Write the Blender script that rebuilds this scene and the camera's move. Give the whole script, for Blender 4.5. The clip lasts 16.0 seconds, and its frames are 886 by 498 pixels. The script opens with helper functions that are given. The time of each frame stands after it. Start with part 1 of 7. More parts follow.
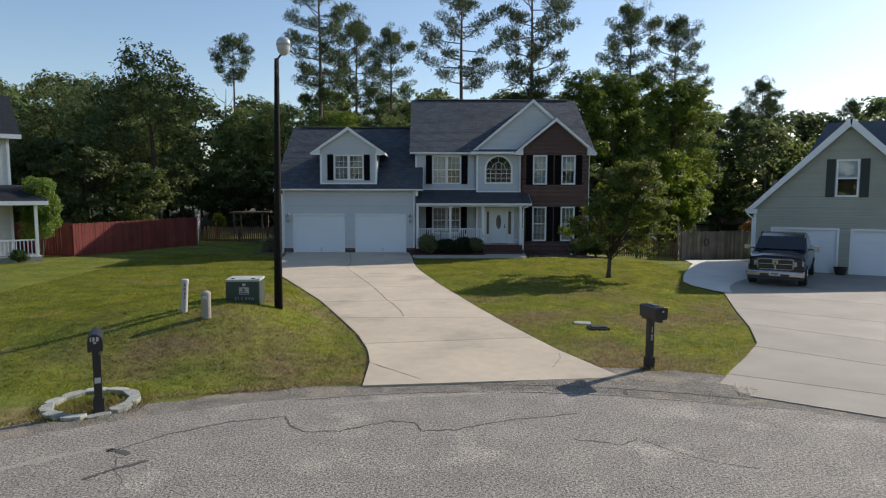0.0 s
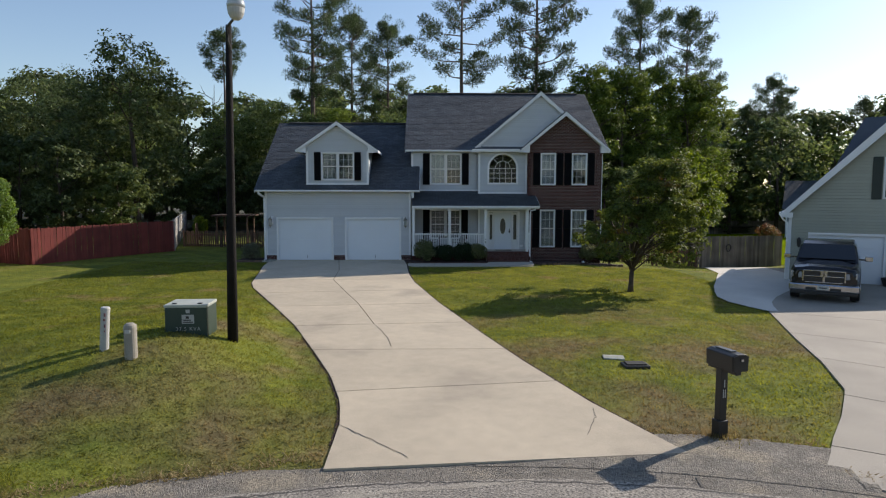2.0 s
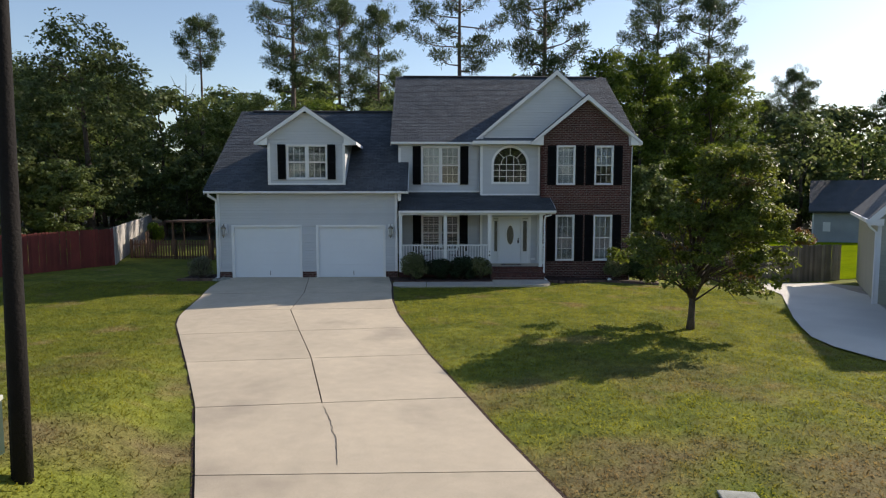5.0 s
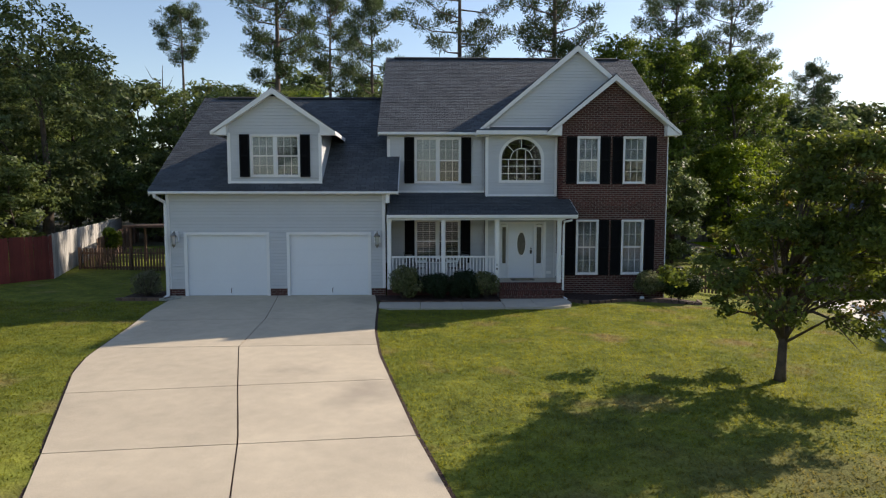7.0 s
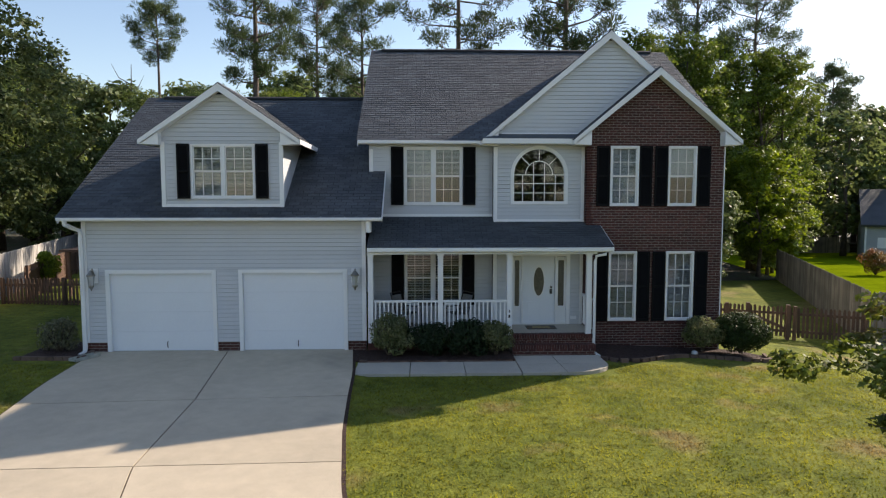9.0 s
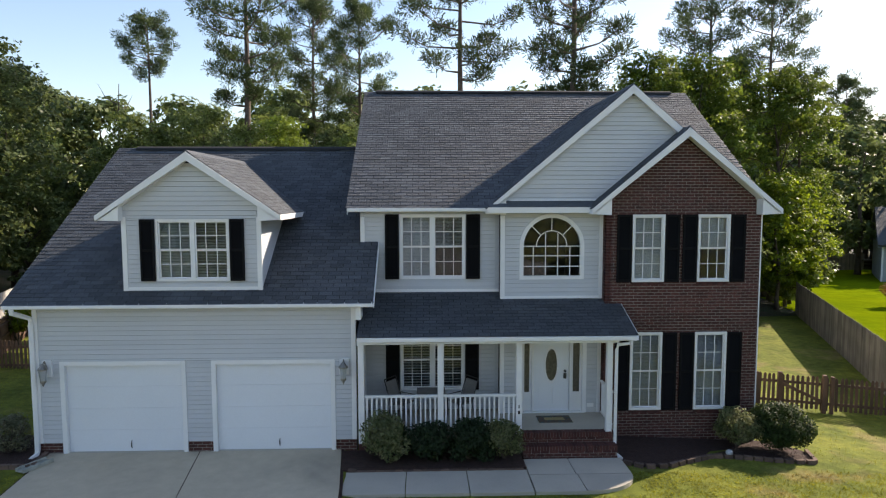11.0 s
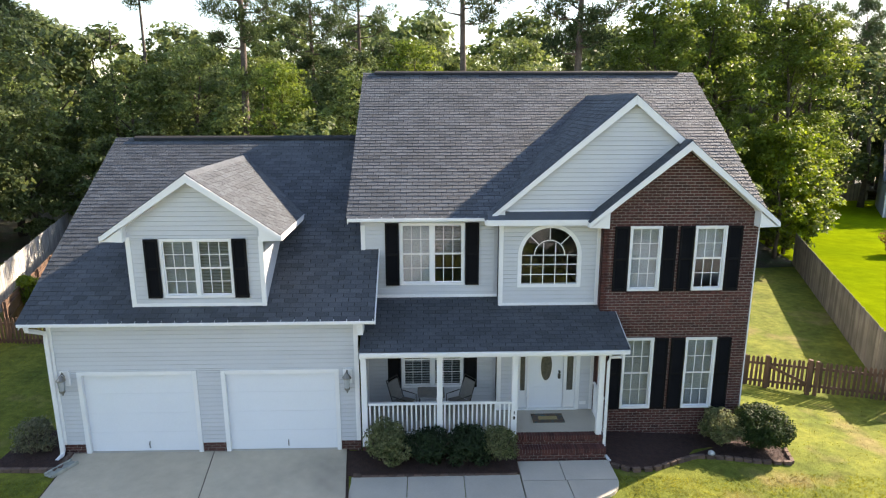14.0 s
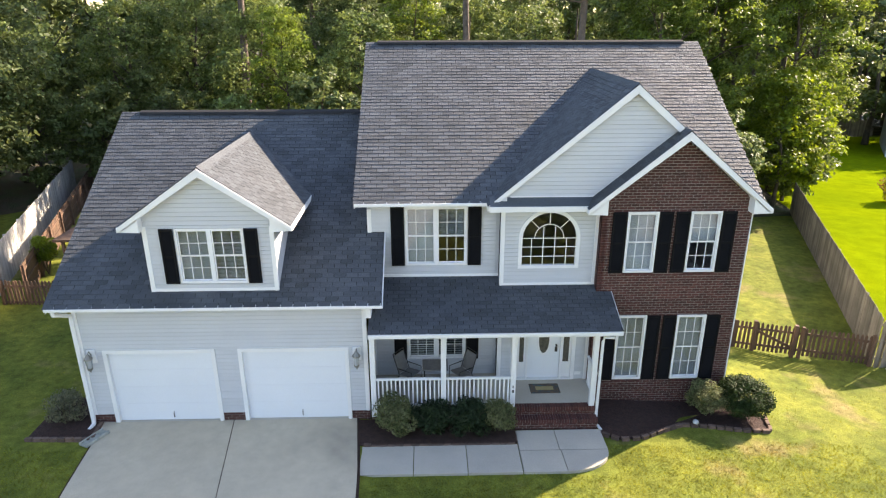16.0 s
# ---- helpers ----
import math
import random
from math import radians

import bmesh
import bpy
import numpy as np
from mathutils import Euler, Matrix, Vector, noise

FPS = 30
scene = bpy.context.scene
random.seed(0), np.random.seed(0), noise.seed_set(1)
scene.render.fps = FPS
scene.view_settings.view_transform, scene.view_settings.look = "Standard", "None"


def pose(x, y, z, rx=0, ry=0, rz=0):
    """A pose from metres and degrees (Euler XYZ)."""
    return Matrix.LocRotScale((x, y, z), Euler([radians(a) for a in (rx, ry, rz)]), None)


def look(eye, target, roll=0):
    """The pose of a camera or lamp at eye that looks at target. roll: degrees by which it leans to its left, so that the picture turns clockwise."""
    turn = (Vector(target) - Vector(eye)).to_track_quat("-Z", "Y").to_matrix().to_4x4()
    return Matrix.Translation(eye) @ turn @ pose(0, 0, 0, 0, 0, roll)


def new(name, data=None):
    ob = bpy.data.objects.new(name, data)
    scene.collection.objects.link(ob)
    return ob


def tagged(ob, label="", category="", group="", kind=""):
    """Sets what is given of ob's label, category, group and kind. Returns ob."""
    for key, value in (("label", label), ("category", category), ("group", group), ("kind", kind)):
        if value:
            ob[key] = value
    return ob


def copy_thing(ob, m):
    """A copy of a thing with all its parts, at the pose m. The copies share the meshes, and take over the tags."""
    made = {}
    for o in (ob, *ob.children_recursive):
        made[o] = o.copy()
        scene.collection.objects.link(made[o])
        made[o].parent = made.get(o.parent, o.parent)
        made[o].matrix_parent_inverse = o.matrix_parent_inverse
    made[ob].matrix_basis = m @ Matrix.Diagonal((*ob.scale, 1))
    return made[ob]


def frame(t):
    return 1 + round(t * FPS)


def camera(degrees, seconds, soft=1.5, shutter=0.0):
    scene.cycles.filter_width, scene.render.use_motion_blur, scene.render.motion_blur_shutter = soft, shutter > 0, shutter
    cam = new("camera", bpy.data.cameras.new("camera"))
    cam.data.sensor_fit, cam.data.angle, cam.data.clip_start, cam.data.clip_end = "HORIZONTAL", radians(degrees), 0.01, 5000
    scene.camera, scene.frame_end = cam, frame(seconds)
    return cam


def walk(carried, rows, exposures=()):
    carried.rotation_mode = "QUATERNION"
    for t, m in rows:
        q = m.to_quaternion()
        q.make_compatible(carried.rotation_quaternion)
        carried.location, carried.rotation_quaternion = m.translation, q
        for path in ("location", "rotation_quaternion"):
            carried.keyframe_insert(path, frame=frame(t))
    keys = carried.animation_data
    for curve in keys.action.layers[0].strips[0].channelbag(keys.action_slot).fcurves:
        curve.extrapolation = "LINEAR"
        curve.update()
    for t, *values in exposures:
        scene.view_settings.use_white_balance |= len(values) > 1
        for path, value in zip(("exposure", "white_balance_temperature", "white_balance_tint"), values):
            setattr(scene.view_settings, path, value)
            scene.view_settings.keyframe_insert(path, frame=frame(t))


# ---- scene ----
cam = camera(70.0, 16.0, soft=1.2)
PATH = [
    (0, (1.615, -36.155, 3.468), (1.667, -34.164, 3.289), 0.1),
    (0.5, (1.64, -35.392, 3.497), (1.693, -33.4, 3.317), 0.1),
    (1, (1.68, -34.57, 3.504), (1.734, -32.578, 3.326), 0.1),
    (1.5, (1.724, -33.724, 3.506), (1.777, -31.732, 3.329), 0.1),
    (2, (1.771, -32.82, 3.493), (1.823, -30.829, 3.317), 0.1),
    (2.5, (1.853, -31.873, 3.512), (1.905, -29.882, 3.336), 0.0),
    (3, (1.935, -30.884, 3.529), (1.987, -28.893, 3.353), -0.0),
    (3.5, (2.011, -29.903, 3.555), (2.062, -27.911, 3.378), 0.0),
    (4, (2.054, -28.868, 3.544), (2.107, -26.876, 3.368), 0.0),
    (6.5, (2.245, -23.148, 3.501), (2.304, -21.156, 3.332), -0.0),
    (7, (2.307, -21.985, 3.505), (2.366, -19.993, 3.336), 0.0),
    (7.5, (2.331, -20.761, 3.467), (2.393, -18.769, 3.304), -0.0),
    (8, (2.391, -19.535, 3.601), (2.453, -17.543, 3.439), 0.0),
    (8.5, (2.411, -18.304, 3.786), (2.477, -16.311, 3.625), -0.0),
    (9, (2.449, -17.055, 4.125), (2.518, -15.063, 3.967), -0.0),
    (11.5, (2.562, -14.8, 6.517), (2.625, -12.808, 6.351), -0.1),
    (12, (2.57, -14.826, 6.926), (2.63, -12.836, 6.737), -0.0),
    (12.5, (2.597, -14.801, 7.332), (2.654, -12.817, 7.087), -0.1),
    (13, (2.615, -14.749, 7.798), (2.672, -12.775, 7.48), -0.1),
    (13.5, (2.626, -14.729, 8.225), (2.682, -12.768, 7.84), -0.1),
    (14, (2.662, -14.7, 8.677), (2.714, -12.752, 8.225), -0.1),
    (14.5, (2.649, -14.684, 9.102), (2.699, -12.753, 8.585), -0.1),
    (15, (2.628, -14.724, 9.519), (2.674, -12.81, 8.939), -0.1),
    (15.5, (2.591, -14.771, 9.952), (2.639, -12.877, 9.312), -0.1),
    (16, (2.587, -14.84, 10.399), (2.634, -12.963, 9.711), -0.1),
]
walk(cam, [(t, look(eye, target, roll)) for t, eye, target, roll in PATH],
     exposures=[(0, 0.22, 6350, 13), (4, 0.37, 6600, 15), (7, 0.52, 6850, 15), (9, 0.77, 6950, 16), (12, 1.21, 7100, 16), (14, 1.77, 7300, 16), (16, 2.04, 7500, 18)])

# ---- world, sun, exposure ----
SUN = Vector((1.5, 0.97, 1.0)).normalized()
SUN_EL, SUN_AZ = math.asin(SUN.z), math.atan2(SUN.x, SUN.y)
world = bpy.data.worlds.new("sky")
scene.world = world
world.use_nodes = True
wn = world.node_tree.nodes
sky = wn.new("ShaderNodeTexSky")
sky.sky_type, sky.sun_disc = "NISHITA", False
sky.sun_elevation, sky.sun_rotation = SUN_EL, SUN_AZ
sky.air_density, sky.dust_density, sky.ozone_density = 1.1, 0.45, 1.8
world.node_tree.links.new(sky.outputs["Color"], wn["Background"].inputs["Color"])
wn["Background"].inputs["Strength"].default_value = 0.12
sun = new("sun", bpy.data.lights.new("sun", "SUN"))
sun.data.energy, sun.data.angle, sun.data.color = 4.5, radians(0.6), (1.0, 0.91, 0.77)
sun.matrix_world = look(SUN * 60, (0, 0, 0))

# ---- materials ----


def mat(name, c1, c2=None, scale=3.0, rough=0.7, bump=0.0, fine=60.0, rand=0.0, island=0.0, metal=0.0, spec=0.5, c3=None, c3_scale=0.5, c3_amount=0.5, bump_scale=None, translucent=0.0, bump_dist=0.02, grain_amount=0.14, dry=None, mid=0.0, mid_scale=4.5, glow=1.9):
    """A surface of two noise scales, with a third colour in patches, grain relief, and a tone per piece."""
    m = bpy.data.materials.new(name)
    m.use_nodes = True
    nt = m.node_tree
    n, l = nt.nodes, nt.links
    b = n["Principled BSDF"]
    co = n.new("ShaderNodeTexCoord")
    geo = n.new("ShaderNodeNewGeometry")

    def noise_tex(s, detail=5.0):
        t = n.new("ShaderNodeTexNoise")
        t.inputs["Scale"].default_value, t.inputs["Detail"].default_value = s, detail
        l.new(geo.outputs["Position"], t.inputs["Vector"])
        return t

    def ramp(t, lo, hi):
        r = n.new("ShaderNodeMapRange")
        r.inputs["From Min"].default_value, r.inputs["From Max"].default_value = lo, hi
        l.new(t, r.inputs["Value"])
        return r.outputs["Result"]

    def mixed(f, a, c):
        x = n.new("ShaderNodeMix")
        x.data_type = "RGBA"
        l.new(f, x.inputs["Factor"])
        for v, s in ((a, x.inputs["A"]), (c, x.inputs["B"])):
            if isinstance(v, tuple):
                s.default_value = (*v, 1)
            else:
                l.new(v, s)
        return x.outputs["Result"]

    big, small = noise_tex(scale), noise_tex(fine, 3.0)
    col = mixed(ramp(big.outputs["Fac"], 0.32, 0.68), c1, c2 or tuple(v * 0.85 for v in c1))
    if c3:
        p = noise_tex(c3_scale, 4.0)
        col = mixed(ramp(p.outputs["Fac"], 0.62 - 0.2 * c3_amount, 0.75 - 0.2 * c3_amount), col, c3)
    if dry:  # a thirstier stretch of turf towards the street, breaking up into patches
        p, sep, mul = noise_tex(0.45, 5.0), n.new("ShaderNodeSeparateXYZ"), n.new("ShaderNodeMath")
        l.new(geo.outputs["Position"], sep.inputs["Vector"])
        mul.operation = "MULTIPLY"
        l.new(ramp(sep.outputs["Y"], -11.0, -17.5), mul.inputs[0])
        l.new(ramp(p.outputs["Fac"], 0.44, 0.66), mul.inputs[1])
        side = n.new("ShaderNodeMath")
        side.operation = "MULTIPLY"
        l.new(mul.outputs["Value"], side.inputs[0])
        l.new(ramp(sep.outputs["X"], -6.8, -4.6), side.inputs[1])
        col = mixed(side.outputs["Value"], col, dry)
    if mid:  # tufts and blotches between the broad tone and the grain
        p = noise_tex(mid_scale, 4.0)
        h = n.new("ShaderNodeHueSaturation")
        k = n.new("ShaderNodeMapRange")
        k.inputs["From Min"].default_value, k.inputs["From Max"].default_value = 0.3, 0.7
        k.inputs["To Min"].default_value, k.inputs["To Max"].default_value = 1 - mid, 1 + mid
        l.new(p.outputs["Fac"], k.inputs["Value"])
        l.new(k.outputs["Result"], h.inputs["Value"])
        l.new(col, h.inputs["Color"])
        col = h.outputs["Color"]
    f = ramp(small.outputs["Fac"], 0.25, 0.75)
    grain = n.new("ShaderNodeHueSaturation")
    g = n.new("ShaderNodeMapRange")
    g.inputs["To Min"].default_value, g.inputs["To Max"].default_value = 1 - grain_amount, 1 + grain_amount
    l.new(f, g.inputs["Value"])
    l.new(g.outputs["Result"], grain.inputs["Value"])
    l.new(col, grain.inputs["Color"])
    col = grain.outputs["Color"]
    for amount, source in ((rand, "object"), (island, "island")):
        if amount:
            src = n.new("ShaderNodeObjectInfo").outputs["Random"] if source == "object" else geo.outputs["Random Per Island"]
            r = n.new("ShaderNodeMapRange")
            r.inputs["To Min"].default_value, r.inputs["To Max"].default_value = 1 - amount, 1 + amount
            l.new(src, r.inputs["Value"])
            h = n.new("ShaderNodeHueSaturation")
            l.new(r.outputs["Result"], h.inputs["Value"])
            l.new(col, h.inputs["Color"])
            col = h.outputs["Color"]
    l.new(col, b.inputs["Base Color"])
    rr = n.new("ShaderNodeMapRange")
    rr.inputs["To Min"].default_value, rr.inputs["To Max"].default_value = max(0.02, rough - 0.08), min(1, rough + 0.08)
    l.new(big.outputs["Fac"], rr.inputs["Value"])
    l.new(rr.outputs["Result"], b.inputs["Roughness"])
    b.inputs["Metallic"].default_value = metal
    b.inputs["Specular IOR Level"].default_value = spec
    if bump:
        bt = noise_tex(bump_scale or fine, 6.0)
        bn = n.new("ShaderNodeBump")
        bn.inputs["Strength"].default_value, bn.inputs["Distance"].default_value = bump, bump_dist
        l.new(bt.outputs["Fac"], bn.inputs["Height"])
        l.new(bn.outputs["Normal"], b.inputs["Normal"])
    if translucent:
        tr = n.new("ShaderNodeBsdfTranslucent")
        warm = n.new("ShaderNodeHueSaturation")
        warm.inputs["Hue"].default_value, warm.inputs["Saturation"].default_value, warm.inputs["Value"].default_value = 0.475, 1.1, glow
        l.new(col, warm.inputs["Color"])
        l.new(warm.outputs["Color"], tr.inputs["Color"])
        mx = n.new("ShaderNodeMixShader")
        mx.inputs["Fac"].default_value = translucent
        l.new(b.outputs["BSDF"], mx.inputs[1])
        l.new(tr.outputs["BSDF"], mx.inputs[2])
        l.new(mx.outputs["Shader"], n["Material Output"].inputs["Surface"])
    return m


def striped(m, pitch, depth):
    """Adds lapped courses of a given pitch as relief to a material of a far wall."""
    n, l = m.node_tree.nodes, m.node_tree.links
    geo = n.new("ShaderNodeNewGeometry")
    sep = n.new("ShaderNodeSeparateXYZ")
    l.new(geo.outputs["Position"], sep.inputs[0])
    d = n.new("ShaderNodeMath")
    d.operation = "DIVIDE"
    d.inputs[1].default_value = pitch
    l.new(sep.outputs["Z"], d.inputs[0])
    fr = n.new("ShaderNodeMath")
    fr.operation = "FRACT"
    l.new(d.outputs[0], fr.inputs[0])
    inv = n.new("ShaderNodeMath")
    inv.operation = "SUBTRACT"
    inv.inputs[0].default_value = 1.0
    l.new(fr.outputs[0], inv.inputs[1])
    bn = n.new("ShaderNodeBump")
    bn.inputs["Strength"].default_value, bn.inputs["Distance"].default_value = 1.0, depth
    l.new(inv.outputs[0], bn.inputs["Height"])
    l.new(bn.outputs["Normal"], n["Principled BSDF"].inputs["Normal"])
    return m


SIDING = mat("vinyl_siding", (0.535, 0.555, 0.585), (0.50, 0.52, 0.55), 0.8, 0.55, 0.05, 40, rand=0.03, grain_amount=0.03)
SIDING_FAR = striped(mat("vinyl_siding_side", (0.525, 0.545, 0.575), None, 0.8, 0.55), 0.11, 0.02)
WHITE = mat("white_trim_paint", (0.80, 0.80, 0.80), (0.74, 0.75, 0.76), 1.2, 0.45, 0.03, 50, grain_amount=0.03)
DOORWHITE = mat("white_door_paint", (0.745, 0.775, 0.815), (0.715, 0.745, 0.785), 0.7, 0.4, 0.02, 50, grain_amount=0.03)
SHUTTER = mat("black_shutter", (0.008, 0.008, 0.009), (0.011, 0.011, 0.012), 3, 0.7, spec=0.08)
BRICK = mat("red_brown_brick", (0.104, 0.034, 0.027), (0.066, 0.024, 0.02), 9, 0.85, 0.4, 120, rand=0.28, island=0.3)
MORTAR = mat("mortar", (0.31, 0.275, 0.25), (0.25, 0.225, 0.205), 4, 0.95, 0.4, 90)
SHINGLE = mat("asphalt_shingle", (0.066, 0.075, 0.087), (0.050, 0.058, 0.068), 1.1, 0.74, 0.6, 150, rand=0.22, island=0.28, spec=0.55, grain_amount=0.3, mid=0.14, mid_scale=2.2)
ROOFDARK = mat("roof_underlay", (0.018, 0.018, 0.02), None, 3, 0.9)
CONCRETE = mat("driveway_concrete", (0.53, 0.452, 0.335), (0.45, 0.385, 0.288), 0.55, 0.85, 0.25, 120, rand=0.05, c3=(0.37, 0.315, 0.24), c3_scale=0.35, c3_amount=0.3, mid=0.06, mid_scale=3.5)
CONCRETE3 = mat("grey_driveway_concrete", (0.345, 0.31, 0.255), (0.29, 0.262, 0.218), 0.7, 0.85, 0.25, 120, rand=0.05)
WALKCONC = mat("walkway_concrete", (0.47, 0.43, 0.36), (0.41, 0.375, 0.32), 0.9, 0.85, 0.25, 120, rand=0.05)
CONCRETE2 = mat("pale_concrete", (0.66, 0.63, 0.56), (0.59, 0.56, 0.50), 0.7, 0.85, 0.25, 120, rand=0.05)
ASPHALT = mat("worn_asphalt", (0.262, 0.236, 0.198), (0.205, 0.185, 0.158), 1.3, 0.88, 0.55, 32, c3=(0.345, 0.31, 0.255), c3_scale=0.8, c3_amount=0.26, bump_dist=0.022, grain_amount=1.0, mid=0.1, mid_scale=9, bump_scale=45)
ROUGHASPH = mat("crumbling_asphalt_edge", (0.25, 0.225, 0.185), (0.165, 0.148, 0.123), 3.0, 0.95, 0.9, 60, c3=(0.29, 0.25, 0.185), c3_scale=1.2, c3_amount=0.5, bump_dist=0.04, grain_amount=0.5, mid=0.3, mid_scale=22)
TAR = mat("tar_crack_filler", (0.06, 0.054, 0.047), (0.10, 0.09, 0.076), 9, 0.8, 0.5, 60)
PALEDUST = mat("pale_sanded_asphalt", (0.335, 0.302, 0.248), (0.28, 0.252, 0.208), 3, 0.95, 0.5, 60, grain_amount=0.4, mid=0.2, mid_scale=18)
GLASS = bpy.data.materials.new("window_glass")
GLASS.use_nodes = True
_g = GLASS.node_tree.nodes["Principled BSDF"]
_g.inputs["Base Color"].default_value = (0.9, 0.95, 0.95, 1)
_g.inputs["Roughness"].default_value, _g.inputs["Transmission Weight"].default_value, _g.inputs["IOR"].default_value = 0.01, 1.0, 1.5
BLIND = mat("blind_slats", (0.50, 0.525, 0.56), None, 2, 0.6)
# dark grey that carries the dimness of unlit rooms behind the panes
ROOMSHADE = mat("unlit_room_grey", (0.13, 0.13, 0.135), None, 1, 0.8)
MULCH = mat("dark_mulch", (0.05, 0.022, 0.016), (0.03, 0.014, 0.01), 8, 0.95, 1.0, 40, bump_dist=0.05)
BARK = mat("tree_bark", (0.10, 0.075, 0.055), (0.055, 0.042, 0.033), 4, 0.95, 0.8, 25, bump_dist=0.04)
PINEBARK = mat("pine_bark", (0.15, 0.115, 0.095), (0.075, 0.06, 0.05), 3, 0.95, 0.8, 18, bump_dist=0.05)
LEAFMID = mat("light_green_leaf", (0.12, 0.172, 0.034), (0.074, 0.122, 0.026), 0.5, 0.55, rand=0.15, island=0.4, translucent=0.42, spec=0.2, glow=1.9)
LEAF = mat("green_leaf", (0.148, 0.192, 0.064), (0.09, 0.134, 0.042), 0.5, 0.52, rand=0.25, island=0.4, translucent=0.34, spec=0.22, glow=2.0)
LEAFNEAR = mat("yard_tree_leaf", (0.112, 0.145, 0.03), (0.064, 0.096, 0.022), 0.9, 0.55, island=0.45, translucent=0.4, spec=0.22, c3=(0.16, 0.10, 0.03), c3_scale=0.9, c3_amount=0.15, glow=1.8)
LEAFDARK = mat("dark_leaf", (0.128, 0.167, 0.064), (0.075, 0.109, 0.041), 0.5, 0.52, rand=0.25, island=0.4, translucent=0.32, spec=0.22, glow=2.0)
LEAFLIME = mat("lime_leaf", (0.14, 0.195, 0.026), (0.092, 0.148, 0.022), 0.6, 0.55, rand=0.1, island=0.35, translucent=0.48, spec=0.2, glow=1.9)
NEEDLE = mat("pine_needles", (0.062, 0.09, 0.036), (0.04, 0.066, 0.027), 0.6, 0.55, rand=0.15, island=0.35, translucent=0.25, spec=0.25)
SHRUB = mat("shrub_leaf", (0.055, 0.085, 0.03), (0.03, 0.05, 0.018), 3, 0.5, island=0.35, translucent=0.3)
LAWN = mat("lawn_turf", (0.172, 0.184, 0.03), (0.096, 0.12, 0.022), 0.85, 0.95, 0.7, 26, c3=(0.205, 0.172, 0.066), c3_scale=0.55, c3_amount=0.2, bump_dist=0.03, grain_amount=0.28, spec=0.1, dry=(0.15, 0.122, 0.056), mid=0.26, mid_scale=4.2)
LAWN2 = mat("bright_lawn_turf", (0.165, 0.215, 0.005), (0.125, 0.178, 0.005), 0.25, 0.95, 0.5, 28, bump_dist=0.03, grain_amount=0.3, spec=0.0, mid=0.14, mid_scale=1.3)
BLADE = mat("grass_blades", (0.178, 0.192, 0.032), (0.1, 0.126, 0.023), 0.85, 0.8, island=0.15, translucent=0.5, spec=0.2, c3=(0.215, 0.18, 0.07), c3_scale=0.55, c3_amount=0.2, dry=(0.156, 0.128, 0.058), mid=0.26, mid_scale=4.2)
REDWOOD = mat("red_fence_stain", (0.20, 0.035, 0.026), (0.14, 0.026, 0.02), 1.5, 0.8, 0.4, 50, rand=0.2)
PALEWOOD = mat("silvered_fence_board", (0.46, 0.44, 0.41), (0.36, 0.34, 0.31), 1.5, 0.9, 0.5, 40, rand=0.2)
GREYWOOD = mat("weathered_fence_board", (0.235, 0.205, 0.168), (0.14, 0.122, 0.1), 1.5, 0.9, 0.5, 40, rand=0.32, mid=0.2, mid_scale=3)
BROWNWOOD = mat("brown_fence_board", (0.135, 0.075, 0.047), (0.085, 0.05, 0.033), 1.5, 0.85, 0.5, 40, rand=0.22)
BLACKPAINT = mat("black_paint", (0.012, 0.012, 0.013), (0.02, 0.02, 0.02), 3, 0.45)
POLEBLACK = mat("creosoted_pole", (0.011, 0.009, 0.008), (0.007, 0.006, 0.006), 3, 0.85, 0.6, 30, spec=0.25)
TRANSGREEN = mat("dark_green_enamel", (0.022, 0.045, 0.034), (0.028, 0.052, 0.04), 2, 0.45)
PALEGREY = mat("pale_grey_plastic", (0.50, 0.50, 0.47), (0.4, 0.4, 0.38), 2, 0.6)
TANPLASTIC = mat("tan_grey_plastic", (0.33, 0.30, 0.25), (0.27, 0.25, 0.21), 2, 0.6)
STONE = mat("pale_edging_block", (0.38, 0.385, 0.34), (0.25, 0.26, 0.225), 6, 0.9, 0.4, 60, rand=0.12)
CHROME = mat("chrome", (0.45, 0.46, 0.48), None, 3, 0.16, metal=1.0)
CARBLACK = mat("black_car_paint", (0.008, 0.009, 0.013), None, 1, 0.17, spec=0.5)
TYRE = mat("tyre_rubber", (0.02, 0.02, 0.02), None, 6, 0.8)
CARGLASS = mat("dark_car_glass", (0.01, 0.012, 0.014), None, 1, 0.05, spec=0.8)
LAMPGLASS = mat("white_lamp_glass", (0.5, 0.52, 0.53), (0.4, 0.42, 0.43), 2, 0.15, metal=0.25)
BRASS = mat("aged_pewter", (0.28, 0.26, 0.23), None, 5, 0.4, metal=0.8)
CUSHION = mat("grey_sling_fabric", (0.22, 0.21, 0.2), None, 8, 0.9, 0.3, 150)
DARKMETAL = mat("dark_bronze_metal", (0.03, 0.028, 0.026), None, 4, 0.5)
SAGE = mat("sage_siding", (0.36, 0.365, 0.30), (0.33, 0.335, 0.275), 0.8, 0.6, rand=0.04)
PALESIDE = striped(mat("pale_siding", (0.66, 0.66, 0.63), None, 0.8, 0.6), 0.12, 0.02)
GREYSIDE = striped(mat("grey_siding", (0.36, 0.39, 0.41), None, 0.8, 0.6), 0.12, 0.02)

# ---- building helpers ----


